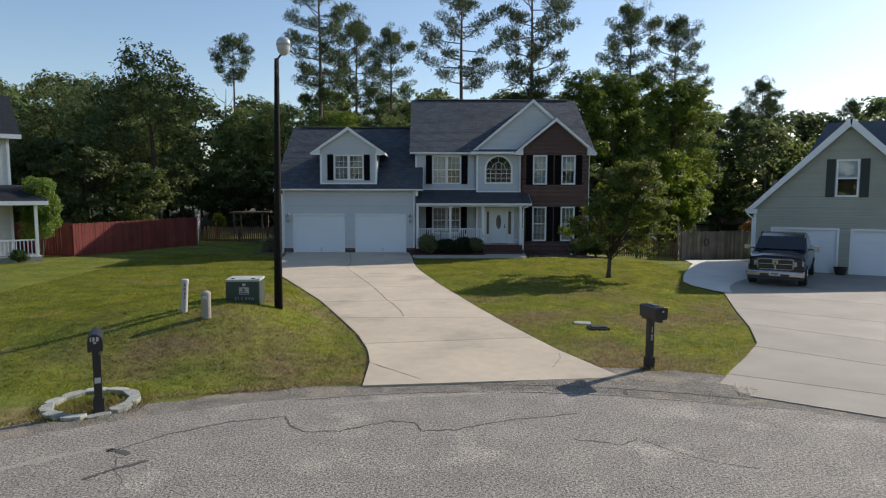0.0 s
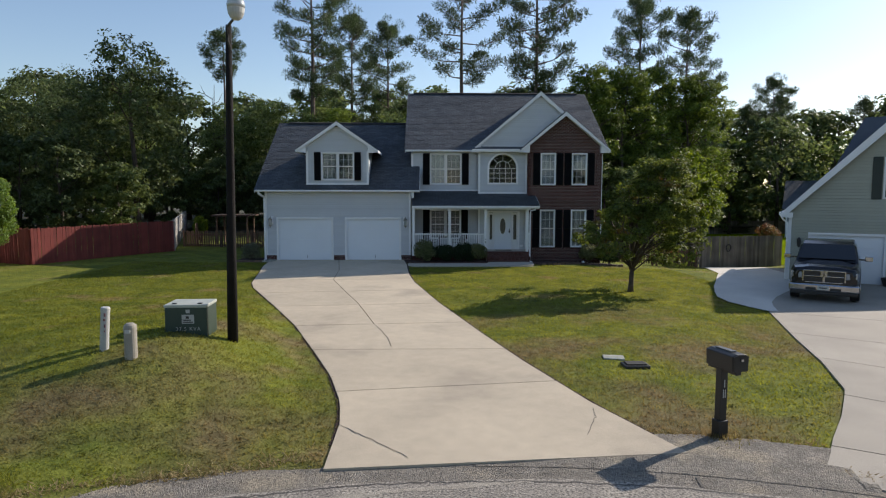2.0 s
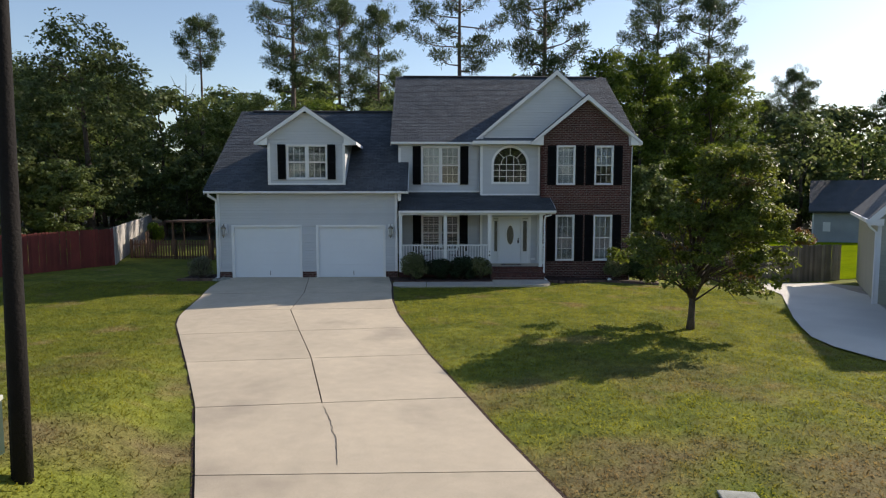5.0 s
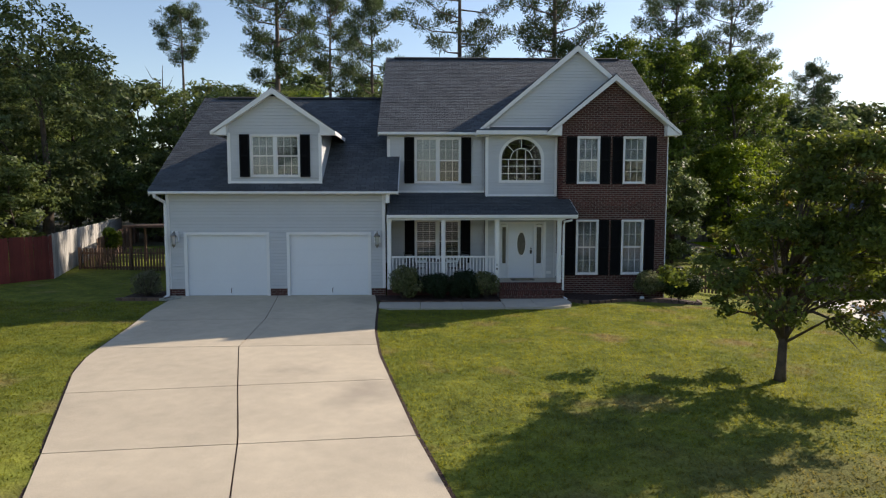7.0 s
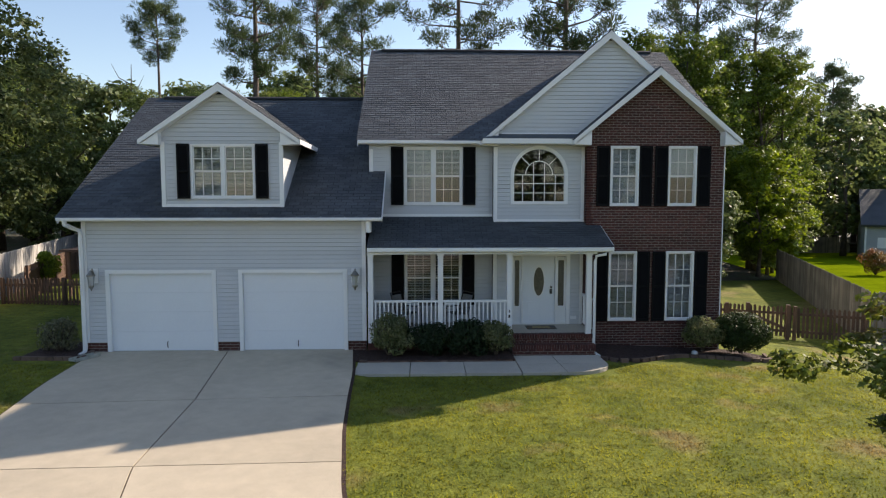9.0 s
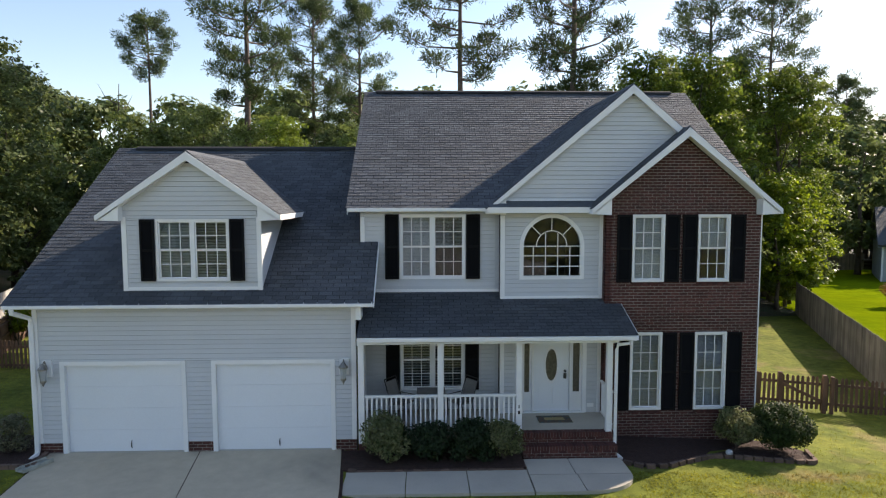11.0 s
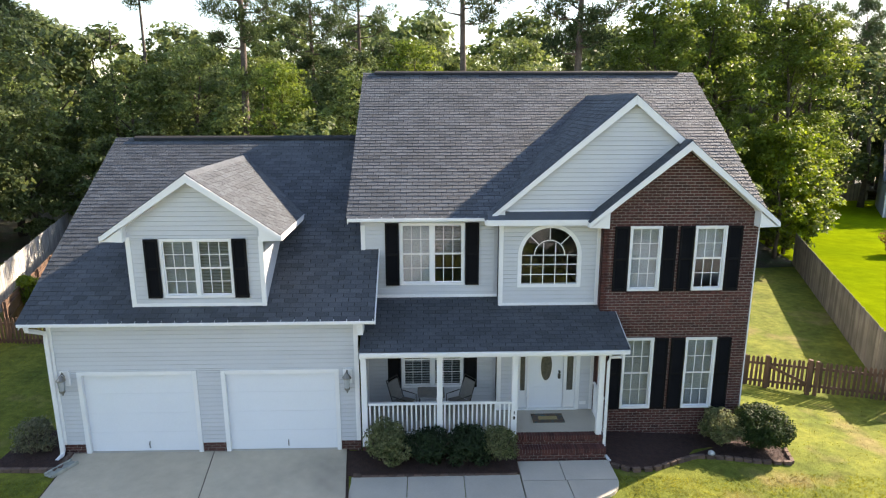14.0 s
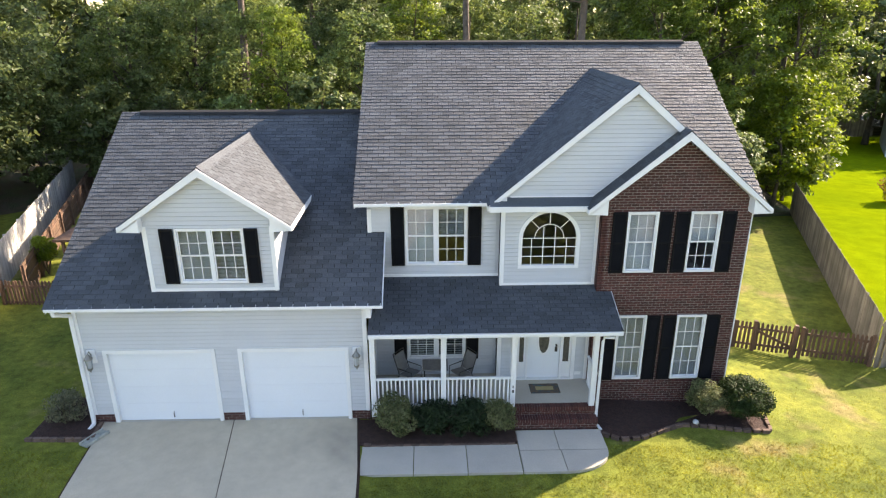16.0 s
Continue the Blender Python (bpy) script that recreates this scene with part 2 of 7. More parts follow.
class M:
    """Collects the faces of one mesh."""

    def __init__(self):
        self.v, self.f = [], []

    def add(self, verts, faces):
        n = len(self.v)
        self.v += [tuple(p) for p in verts]
        self.f += [tuple(i + n for i in q) for q in faces]
        return self

    def box(self, x0, x1, y0, y1, z0, z1):
        return self.add([(x0, y0, z0), (x1, y0, z0), (x1, y1, z0), (x0, y1, z0), (x0, y0, z1), (x1, y0, z1), (x1, y1, z1), (x0, y1, z1)],
                        [(3, 2, 1, 0), (4, 5, 6, 7), (0, 1, 5, 4), (1, 2, 6, 5), (2, 3, 7, 6), (3, 0, 4, 7)])

    def prism(self, poly, by):
        """A polygon of 3D points swept by a vector."""
        k, by = len(poly), Vector(by)
        a = [Vector(p) for p in poly]
        nrm = sum((a[i].cross(a[(i + 1) % k]) for i in range(k)), Vector())
        if nrm.dot(by) > 0:
            a.reverse()
        return self.add(a + [p + by for p in a], [tuple(range(k)), tuple(range(2 * k - 1, k - 1, -1))] + [((i + 1) % k, i, i + k, (i + 1) % k + k) for i in range(k)])

    def tube(self, pts, radii, sides=8, cap=True):
        pts = [Vector(p) for p in pts]
        rings = []
        for i, p in enumerate(pts):
            d = (pts[min(i + 1, len(pts) - 1)] - pts[max(i - 1, 0)]).normalized()
            a = d.cross(Vector((0, 0, 1)) if abs(d.z) < 0.9 else Vector((1, 0, 0))).normalized()
            b = d.cross(a)
            r = radii[i] if isinstance(radii, (list, tuple)) else radii
            rings.append([p + r * (math.cos(t) * a + math.sin(t) * b) for t in (2 * math.pi * k / sides for k in range(sides))])
        n = len(self.v)
        self.v += [tuple(p) for ring in rings for p in ring]
        for i in range(len(pts) - 1):
            for k in range(sides):
                a, b = n + i * sides + k, n + i * sides + (k + 1) % sides
                self.f.append((a, a + sides, b + sides, b))
        if cap:
            self.f.append(tuple(n + k for k in range(sides)))
            self.f.append(tuple(n + (len(pts) - 1) * sides + k for k in reversed(range(sides))))
        return self

    def lathe(self, cx, cy, profile, sides=16):
        """Turned about a vertical axis; profile rows of radius, height."""
        return self.tube([(cx, cy, z) for _, z in profile], [max(r, 1e-4) for r, _ in profile], sides)

    def mesh(self, name):
        me = bpy.data.meshes.new(name)
        me.from_pydata(self.v, [], self.f)
        me.update()
        return me


def part(name, m, material, parent=None, label="", bevel=0.0, smooth=False, kind=""):
    me = m if isinstance(m, bpy.types.Mesh) else m.mesh(name)
    if material and not me.materials:
        me.materials.append(material)
    if smooth:
        me.polygons.foreach_set("use_smooth", [True] * len(me.polygons))
    ob = new(name, me)
    ob.parent = parent
    if bevel:
        b = ob.modifiers.new("bevel", "BEVEL")
        b.width, b.segments, b.limit_method = bevel, 2, "ANGLE"
    return tagged(ob, label, kind=kind)


def thing(name, label, category, at=(0, 0, 0), turn=0, group="", kind=""):
    e = new(name)
    e.matrix_basis = pose(*at, 0, 0, turn)
    return tagged(e, label, category, group, kind)


def lerp(table, y):
    """Linear lookup in rows of (y, value), y falling or rising."""
    rows = sorted(table)
    return float(np.interp(y, [r[0] for r in rows], [r[1] for r in rows]))


def wall_cells(x0, x1, z0, z1, holes):
    """Rectangles that make up a wall with rectangular holes."""
    zs = sorted({z0, z1, *[min(max(h[i], z0), z1) for h in holes for i in (2, 3)]})
    out = []
    for a, b in zip(zs, zs[1:]):
        cuts = sorted((max(h[0], x0), min(h[1], x1)) for h in holes if h[2] < b - 1e-6 and h[3] > a + 1e-6)
        x = x0
        for c, d in cuts:
            if c > x + 1e-6:
                out.append((x, c, a, b))
            x = max(x, d)
        if x1 > x + 1e-6:
            out.append((x, x1, a, b))
    return out


# ---- ground ----
DRV_L = [(0.0, -6.3), (-0.7, -6.2), (-3, -5.95), (-5.3, -5.5), (-8.3, -5.0), (-9.6, -4.6), (-10.9, -4.03), (-13.55, -2.87), (-16.3, -1.7), (-19, -0.74), (-21, -0.05), (-22.5, 0.33), (-23.5, 0.46), (-25.0, 0.47)]
DRV_R = [(0.0, 0.58), (-2.2, 0.81), (-4, 0.9), (-6, 1.03), (-8.3, 1.3), (-10.2, 1.65), (-13, 2.17), (-15, 2.62), (-17.4, 3.15), (-20, 3.78), (-22.6, 4.5), (-25.0, 5.4)]
DRV_C = [(0.0, -2.78), (-4.2, -2.19), (-7.5, -1.98), (-10.5, -1.13), (-13.1, -0.37), (-16.1, 0.35), (-19, 1.0)]
ND_L = [(4.0, 18.2), (-3, 15.8), (-8, 13.3), (-10.6, 12.15), (-12.2, 11.98), (-13.5, 12.5), (-17.5, 11.0), (-19.8, 10.2), (-21.9, 9.3), (-23.3, 8.3), (-24.3, 7.5), (-24.8, 7.15), (-25.3, 6.75), (-26, 6.4)]
ROAD_C, ROAD_R = (2.4, -37.2), 12.4


def sstep(a, b, x):
    t = min(1, max(0, (x - a) / (b - a)))
    return t * t * (3 - 2 * t)


def shoulder_r(a):
    """Radius at which the rough road edge meets the lawn, by angle in degrees."""
    return ROAD_R + 0.1 + 1.05 * sstep(88, 76, a) if a > 68.5 else ROAD_R + 0.1


def gz(x, y):
    """Height of the natural ground."""
    sx = 1.75 if x > -3.3 else 5.0
    sy = 2.3 if y < -20.9 else 6.0
    z = 0.74 * math.exp(-(((x + 3.3) / sx) ** 2 + ((y + 20.9) / sy) ** 2))
    if -26 < y < 0:
        z *= sstep(0.0, 1.3, abs(lerp(DRV_L, y) - x)) if x < lerp(DRV_L, y) else 0.0
    z -= 0.38 * sstep(5, 19, x) * sstep(-27, -18, y)
    z -= 0.50 * sstep(9.5, 16, x) * sstep(-4, 5, y)
    z -= 0.09 * sstep(0.7, 1.1, x - 0.25 * sstep(-4, -8, y)) * sstep(-9, -3, y) * (1 - sstep(9, 16, x))
    z += 0.10 * sstep(-8, -14, x) * sstep(-6, 4, y)
    z -= 1.25 * sstep(14, 58, y) * sstep(19, 27, x)
    r = math.hypot(x - ROAD_C[0], y - ROAD_C[1])
    if r < ROAD_R + 1.2:
        z = z * sstep(ROAD_R, ROAD_R + 1.2, r) - 0.05 * (1 - sstep(ROAD_R - 0.2, ROAD_R, r))
    if y < -37 and abs(x - ROAD_C[0]) < 6:
        z = -0.05
    return z


def axis_steps(lo, hi, near_lo, near_hi, step):
    a = list(np.arange(near_lo, near_hi + 1e-6, step))
    d, x = step, near_hi
    while x < hi:
        d *= 1.35
        x += d
        a.append(min(x, hi))
    d, x = step, near_lo
    while x > lo:
        d *= 1.35
        x -= d
        a.insert(0, max(x, lo))
    return a


gx, gy = axis_steps(-900, 900, -16, 26, 0.4), axis_steps(-700, 1100, -29, 12, 0.4)
nxg = len(gx)
g = M()
g.v = [(x, y, gz(x, y) + 0.012 * noise.noise((x * 0.9, y * 0.9, 0))) for y in gy for x in gx]
g.f = [(j * nxg + i, j * nxg + i + 1, (j + 1) * nxg + i + 1, (j + 1) * nxg + i) for j in range(len(gy) - 1) for i in range(nxg - 1)]
tagged(part("ground", g, LAWN, smooth=True, kind="structure"), "mown green lawn with dry brown patches", "lawn")

# ---- road ----


def disc_ring(r0, r1, z, wob=0.0, n=180, a0=0.0, a1=2 * math.pi):
    m = M()
    for k in range(n + 1):
        t = a0 + (a1 - a0) * k / n
        w = wob * noise.noise((math.cos(t) * 14, math.sin(t) * 14, r1)) + wob * 0.6 * noise.noise((math.cos(t) * 45, math.sin(t) * 45, r1))
        m.v += [(ROAD_C[0] + r0 * math.cos(t), ROAD_C[1] + r0 * math.sin(t), z), (ROAD_C[0] + (r1 + w) * math.cos(t), ROAD_C[1] + (r1 + w) * math.sin(t), z)]
        if k:
            i = 2 * k
            m.f.append((i - 2, i - 1, i + 1, i))
    return m


road = disc_ring(0.3, ROAD_R - 0.55, 0.0, 0.08)
road.add([(ROAD_C[0] + 0.3 * math.cos(t), ROAD_C[1] + 0.3 * math.sin(t), 0.0) for t in (2 * math.pi * k / 180 for k in range(180))], [tuple(range(180))])
road.box(-1.8, 6.6, -140, -47, -0.3, 0.006)
tagged(part("road", road, ASPHALT, kind="structure"), "worn pale grey asphalt cul-de-sac with cracks", "road")
edge = disc_ring(ROAD_R - 0.75, ROAD_R + 0.16, -0.004, 0.16)
tagged(part("road_edge", edge, ROUGHASPH, kind="structure"), "crumbling gravelly asphalt edge beside lawns", "road edge")


sh = M()
for i in range(61):
    a = 90 - 22.5 * i / 60
    r = shoulder_r(a) + 0.08 * noise.noise((a * 0.9, 2, 0)) + 0.05 * noise.noise((a * 3.1, 5, 0))
    for k in range(4):
        q = ROAD_R - 0.2 + (r - ROAD_R + 0.2) * k / 3
        x, y = ROAD_C[0] + q * math.cos(radians(a)), ROAD_C[1] + q * math.sin(radians(a))
        sh.v.append((x, y, max(gz(x, y) + 0.025, 0.004) if k else 0.003))
    if i:
        sh.f += [(4 * i - 4 + k, 4 * i - 3 + k, 4 * i + 1 + k, 4 * i + k) for k in range(3)]
tagged(part("road_shoulder", sh, ROUGHASPH, kind="structure"), "rough gravelly asphalt shoulder beside the lawn", "road edge")


def crack(name, pts, width, material=None, z=0.004, label="dark irregular crack in grey asphalt"):
    m = M()
    fine = []
    for (xa, ya), (xb, yb) in zip(pts, pts[1:]):
        for k in range(8):
            f = k / 8
            fine.append((xa + (xb - xa) * f + 0.03 * noise.noise((xa * 3 + f * 9, ya, 1)), ya + (yb - ya) * f + 0.05 * noise.noise((xa + f * 7, yb * 3, 5))))
    for i, (x, y) in enumerate(fine):
        x2, y2 = fine[min(i + 1, len(fine) - 1)]
        x1, y1 = fine[max(i - 1, 0)]
        d = Vector((x2 - x1, y2 - y1, 0)).normalized()
        w = width * (0.4 + 0.9 * abs(noise.noise((x * 4, y * 4, 2))))
        m.v += [(x - d.y * w, y + d.x * w, z), (x + d.y * w, y - d.x * w, z)]
        if i:
            m.f.append((2 * i - 2, 2 * i - 1, 2 * i + 1, 2 * i))
    return tagged(part(name, m, material or TAR, kind="structure"), label, "crack" if material is None else "road patch")


CRACK_1 = [(-2.57, -27.8), (-2.08, -27.23), (-1.41, -26.8), (-0.57, -26.57), (-0.4, -26.98), (-0.15, -27.21), (0.34, -27.18),
           (1.06, -26.78), (1.44, -26.86), (1.53, -27.2), (1.99, -27.19), (2.6, -26.88), (4.16, -26.47)]
CRACK_2 = [(-2.54, -28.69), (-2.27, -28.35), (-1.94, -28.14)]
CRACK_3 = [(3.68, -27.56), (4.31, -27.76), (4.66, -27.52)]
crack("road_crack", CRACK_1, 0.022)
crack("road_crack", CRACK_2, 0.055)
crack("road_crack", [(-2.68, -27.8), (-2.52, -27.84), (-2.3, -27.95)], 0.07)
crack("road_crack", [(-2.55, -27.85), (-2.42, -28.1), (-2.3, -28.38)], 0.006)
crack("road_crack", [(-2.3, -28.4), (-2.05, -28.7), (-1.94, -29.12)], 0.006)
crack("road_crack", [(4.64, -27.58), (4.9, -27.95), (5.3, -28.35), (5.9, -28.6)], 0.01)
crack("road_crack", [(5.14, -25.36), (5.03, -25.67)], 0.03)
for pts, w in (([(-3.9, -28.5), (-3.4, -28.12), (-3.0, -27.84), (-2.6, -27.66)], 0.11), ([(-1.8, -26.9), (-1.6, -26.8), (-1.4, -26.8)], 0.07), ([(0.0, -26.05), (0.6, -25.86), (1.3, -25.68), (2.2, -25.54), (3.2, -25.4)], 0.09)):
    crack("road_patch", pts, w, PALEDUST, 0.003, "pale sandy worn patch on grey asphalt")
# broken seam where the road's surface meets its rough lip
seam = [(ROAD_C[0] + (ROAD_R - 0.62 + 0.06 * noise.noise((a * 0.31, 7, 0))) * math.cos(radians(a)), ROAD_C[1] + (ROAD_R - 0.62 + 0.06 * noise.noise((a * 0.31, 7, 0))) * math.sin(radians(a))) for a in range(66, 108, 3)]
crack("road_crack", seam, 0.022)
crack("road_crack", CRACK_3, 0.014)

# ---- driveways ----


def slab_rows(name, label, lines, lf, rf, cf, split, material, zf, thick=0.12, gap=0.012):
    top = tagged(new(name), label, "driveway", kind="structure")
    for k in range(len(lines) - 1):
        (l0, r0), (l1, r1) = lines[k], lines[k + 1]

        def edge_pts(fun, ya, yb, n=8):
            return [(fun(ya + (yb - ya) * i / n), ya + (yb - ya) * i / n) for i in range(n + 1)]

        xl0, xr0, xl1, xr1 = lf(l0), rf(r0), lf(l1), rf(r1)
        strips = [(lf, rf, l0, l1, r0, r1)]
        if split[k]:
            c0 = l0 + (r0 - l0) * (cf(l0) - xl0) / (xr0 - xl0)
            c1 = l1 + (r1 - l1) * (cf(l1) - xl1) / (xr1 - xl1)
            strips = [(lf, lambda y: cf(y) - gap, l0, l1, c0, c1), (lambda y: cf(y) + gap, rf, c0, c1, r0, r1)]
        for fa, fb, a0, a1, b0, b1 in strips:
            poly = edge_pts(fa, a0 - gap, a1 + gap) + edge_pts(fb, b1 + gap, b0 - gap)
            if name == "neighbour_driveway":  # the apron follows the round road edge
                for i, (x, y) in enumerate(poly):
                    r = math.hypot(x - ROAD_C[0], y - ROAD_C[1])
                    if r < ROAD_R + 0.1:
                        poly[i] = (ROAD_C[0] + (x - ROAD_C[0]) * (ROAD_R + 0.1) / r, ROAD_C[1] + (y - ROAD_C[1]) * (ROAD_R + 0.1) / r)
            m = M()
            n = len(poly)
            m.v = [(x, y, zf(x, y) - thick) for x, y in poly] + [(x, y, zf(x, y)) for x, y in poly]
            m.f = [tuple(range(n, 2 * n))] + [(i, (i + 1) % n, (i + 1) % n + n, i + n) for i in range(n)]
            part("concrete_slab", m, material, top)
    return top


slab_rows("driveway", "pale sunlit concrete driveway in jointed slabs", [(0.0, 0.0), (-4.4, -4.05), (-7.55, -7.4), (-10.9, -10.2), (-13.55, -13.05), (-16.4, -16.0), (-18.95, -18.95), (-21.95, -21.4), (-25.1, -24.7)],
          lambda y: lerp(DRV_L, y), lambda y: lerp(DRV_R, y), lambda y: lerp(DRV_C, y), [1, 1, 1, 1, 1, 0, 0, 0], CONCRETE, lambda x, y: 0.03)
# dark earth gap at the driveway's sides and joints
m = M()
ys = [-24.3 + i * 0.486 for i in range(51)]
for i, y in enumerate(ys):
    m.v += [(lerp(DRV_L, y) - 0.05, y, 0.012), (lerp(DRV_R, y) + 0.07, y, 0.012)]
    if i:
        m.f.append((2 * i - 2, 2 * i - 1, 2 * i + 1, 2 * i))
tagged(part("driveway_bed", m, MULCH, kind="structure"), "dark earth edge of a concrete driveway", "soil")

nd_lines = [(4.0, 2.0), (0.0, -6.0), (-5.0, -10.0), (-9.0, -14.0), (-13.6, -18.5), (-16.76, -22.0), (-19.4, -24.6), (-22.2, -26.6), (-24.5, -27.8), (-26.3, -29.0)]
ND_R = [(2.0, 22.0), (-6.0, 22.0), (-10.0, 27.0), (-14.0, 26.0), (-17.5, 24.0), (-21.0, 20.0), (-23.5, 17.0), (-25.5, 14.0), (-26.9, 13.4), (-29.0, 11.6)]
ND_C = [(-9.0, 17.5), (-15.0, 14.6), (-18.0, 12.6), (-21.0, 11.0), (-25.0, 9.3)]
PADL = [(lerp(ND_L, y) - 0.02, y) for y in (3.5, -3.0, -8.0, -9.5, -10.8, -11.9, -12.9, -13.5)]
PADR = [(21.5, 3.4), (19.2, -3.0), (16.6, -7.9), (15.4, -9.3), (14.4, -10.5), (13.65, -11.6), (13.15, -12.6), (12.85, -13.42)]
slab_rows("neighbour_driveway", "pale concrete driveway beside a sage house", nd_lines, lambda y: lerp([(b, a) for a, b in PADR], y) if y > -13.42 else lerp(ND_L, y), lambda y: lerp(ND_R, y), lambda y: lerp(ND_C, y), [0] * 9, CONCRETE3, lambda x, y: 0.012 + (gz(x, y) + 0.023) * sstep(ROAD_R, ROAD_R + 1.0, math.hypot(x - ROAD_C[0], y - ROAD_C[1])))

pad = M()
for i, ((xa, ya), (xb, yb)) in enumerate(zip(PADL, PADR)):
    pad.v += [(xa, ya, gz(xa, ya) + 0.043), (xb, yb, gz(xb, yb) + 0.043)]
    if i:
        pad.f.append((2 * i - 2, 2 * i - 1, 2 * i + 1, 2 * i))
tagged(part("parking_pad", pad, CONCRETE2, kind="structure"), "newer pale concrete strip beside a driveway", "pavement")
m = M()
cj = [(16.4, -13.2), (15.0, -15.6), (13.4, -18.5), (12.15, -20.9), (10.9, -23.2), (10.1, -24.7)]
for i, (x, y) in enumerate(cj):
    m.v += [(x - 0.015, y, gz(x, y) + 0.04), (x + 0.015, y, gz(x, y) + 0.04)]
    if i:
        m.f.append((2 * i - 2, 2 * i - 1, 2 * i + 1, 2 * i))
tagged(part("driveway_joint", m, TAR, kind="structure"), "dark curved joint in pale concrete", "joint")

crack("driveway_crack", [(0.42, -16.4), (0.58, -16.85), (0.85, -17.9), (0.98, -18.8)], 0.01).location.z = 0.031
crack("driveway_crack", [(0.44, -23.55), (1.01, -24.17), (1.6, -24.85)], 0.012).location.z = 0.031
crack("driveway_crack", [(4.46, -22.9), (4.4, -23.3), (4.03, -24.19)], 0.008).location.z = 0.031

# ---- house ----
house = thing("house", "two-storey grey vinyl and red brick house with dark shingle roofs", "house")
WY, AY, BY = 1.51, 1.14, 0.86  # front planes: window wall, arched bay, brick bay
GX0, GX1 = -6.52, 0.95
G_DOORS = [(-5.86, -3.14, -0.3, 2.14), (-2.35, 0.36, -0.3, 2.14)]
DW = (-3.60, -1.955, 4.15, 5.55)
UW, LW = (1.98, 3.64, 3.965, 5.605), (1.98, 3.62, 1.02, 2.58)
AW = (5.06, 6.635, 3.995, 5.60)
DOOR = (5.08, 6.72, 0.30, 2.46)
BW = [(x, x + 0.78, z, z + h) for z, h in ((3.94, 1.66), (0.63, 1.975)) for x in (7.845, 9.51)]


def wall(name, x0, x1, z0, z1, y, thick, holes, material, label=""):
    m = M()
    for a, b, c, d in wall_cells(x0, x1, z0, z1, holes):
        m.box(a, b, y, y + thick, c, d)
    return part(name, m, material, house, label)


def arc_half(w, z):
    """Half the clear width of the arched window at a height, or none."""
    cx, r = (AW[0] + AW[1]) / 2, (AW[1] - AW[0]) / 2
    spring = AW[3] - r
    if z < AW[2] or z > AW[3]:
        return 0.0
    return r if z < spring else math.sqrt(max(0, r * r - (z - spring) ** 2))


def siding(x0, x1, z0, z1, y, holes=(), pitch=0.112, clip=None, arch=False, parent=None, material=None):
    """Lapped boards, each a piece of its own."""
    k = 0
    while z0 + k * pitch < z1 - 0.01:
        a, b = z0 + k * pitch, min(z0 + (k + 1) * pitch, z1)
        k += 1
        xa, xb = (x0, x1) if clip is None else clip((a + b) / 2)
        if xb - xa < 0.05:
            continue
        hs = [h for h in holes]
        if arch:
            half = max(arc_half(0, a), arc_half(0, b))
            if half > 0:
                cx = (AW[0] + AW[1]) / 2
                hs.append((cx - half - 0.02, cx + half + 0.02, a, b))
        cells = wall_cells(xa, xb, a, b, hs)
        for c, d, e, f in cells:
            if d - c < 0.02:
                continue
            g_ = min(0.014, (f - e) * 0.3)
            prof = [(y + 0.004, e), (y - 0.019, e), (y - 0.011, f - g_), (y - 0.001, f - g_ * 0.5), (y - 0.001, f + 0.002), (y + 0.004, f + 0.002)]
            m = M().prism([(c, yy, zz) for yy, zz in prof], (d - c, 0, 0))
            part("siding_board", m, material or SIDING, parent or house)


# wall cores
wall("garage_wall", GX0, GX1, 0.28, 3.62, 0.0, 0.2, G_DOORS, SIDING_FAR)
f_edges = [GX0] + sorted(v for h in G_DOORS for v in h[:2]) + [GX1]
for k in range(0, len(f_edges) - 1, 2):
    wall("garage_foundation", f_edges[k], f_edges[k + 1], -0.3, 0.28, 0.007, 0.2, [], MORTAR)
wall("front_wall", GX1, 4.54, -0.1, 5.75, WY, 0.2, [UW, LW], SIDING_FAR)
aw_wall = M()
for a, b, c, d in wall_cells(4.54, 7.3, -0.1, 6.05, [AW, DOOR]):
    aw_wall.box(a, b, AY, AY + 0.2, c, d)
acx, ar = (AW[0] + AW[1]) / 2, (AW[1] - AW[0]) / 2
for side in (-1, 1):
    pts = [(acx + side * ar * math.cos(t), AY, AW[3] - ar + ar * math.sin(t)) for t in (math.pi / 2 * i / 12 for i in range(13))]
    for p, q in zip(pts, pts[1:]):
        aw_wall.prism([p, q, (q[0], AY, AW[3] + 0.001), (p[0], AY, AW[3] + 0.001)], (0, 0.2, 0))
part("bay_wall", aw_wall, SIDING_FAR, house)
wall("brick_core", 7.17, 11.10, -0.9, 5.75, BY + 0.006, 0.2, BW, MORTAR)
part("brick_core", M().prism([(7.17, BY + 0.006, 5.75), (11.10, BY + 0.006, 5.75), (11.10, BY + 0.006, 5.88), (9.1, BY + 0.006, 7.53), (7.17, BY + 0.006, 5.92)], (0, 0.2, 0)), MORTAR, house)
part("bay_return", M().box(7.17, 7.3, BY + 0.006, AY, -0.3, 5.75), MORTAR, house)
part("side_wall", M().box(10.9, 11.10, BY + 0.2, 12.5, -1.2, 5.75), SIDING_FAR, house)
part("side_wall", M().prism([(11.10, 1.75, 5.75), (11.10, 12.3, 5.75), (11.10, 7.04, 9.3)], (-0.2, 0, 0)), SIDING_FAR, house)
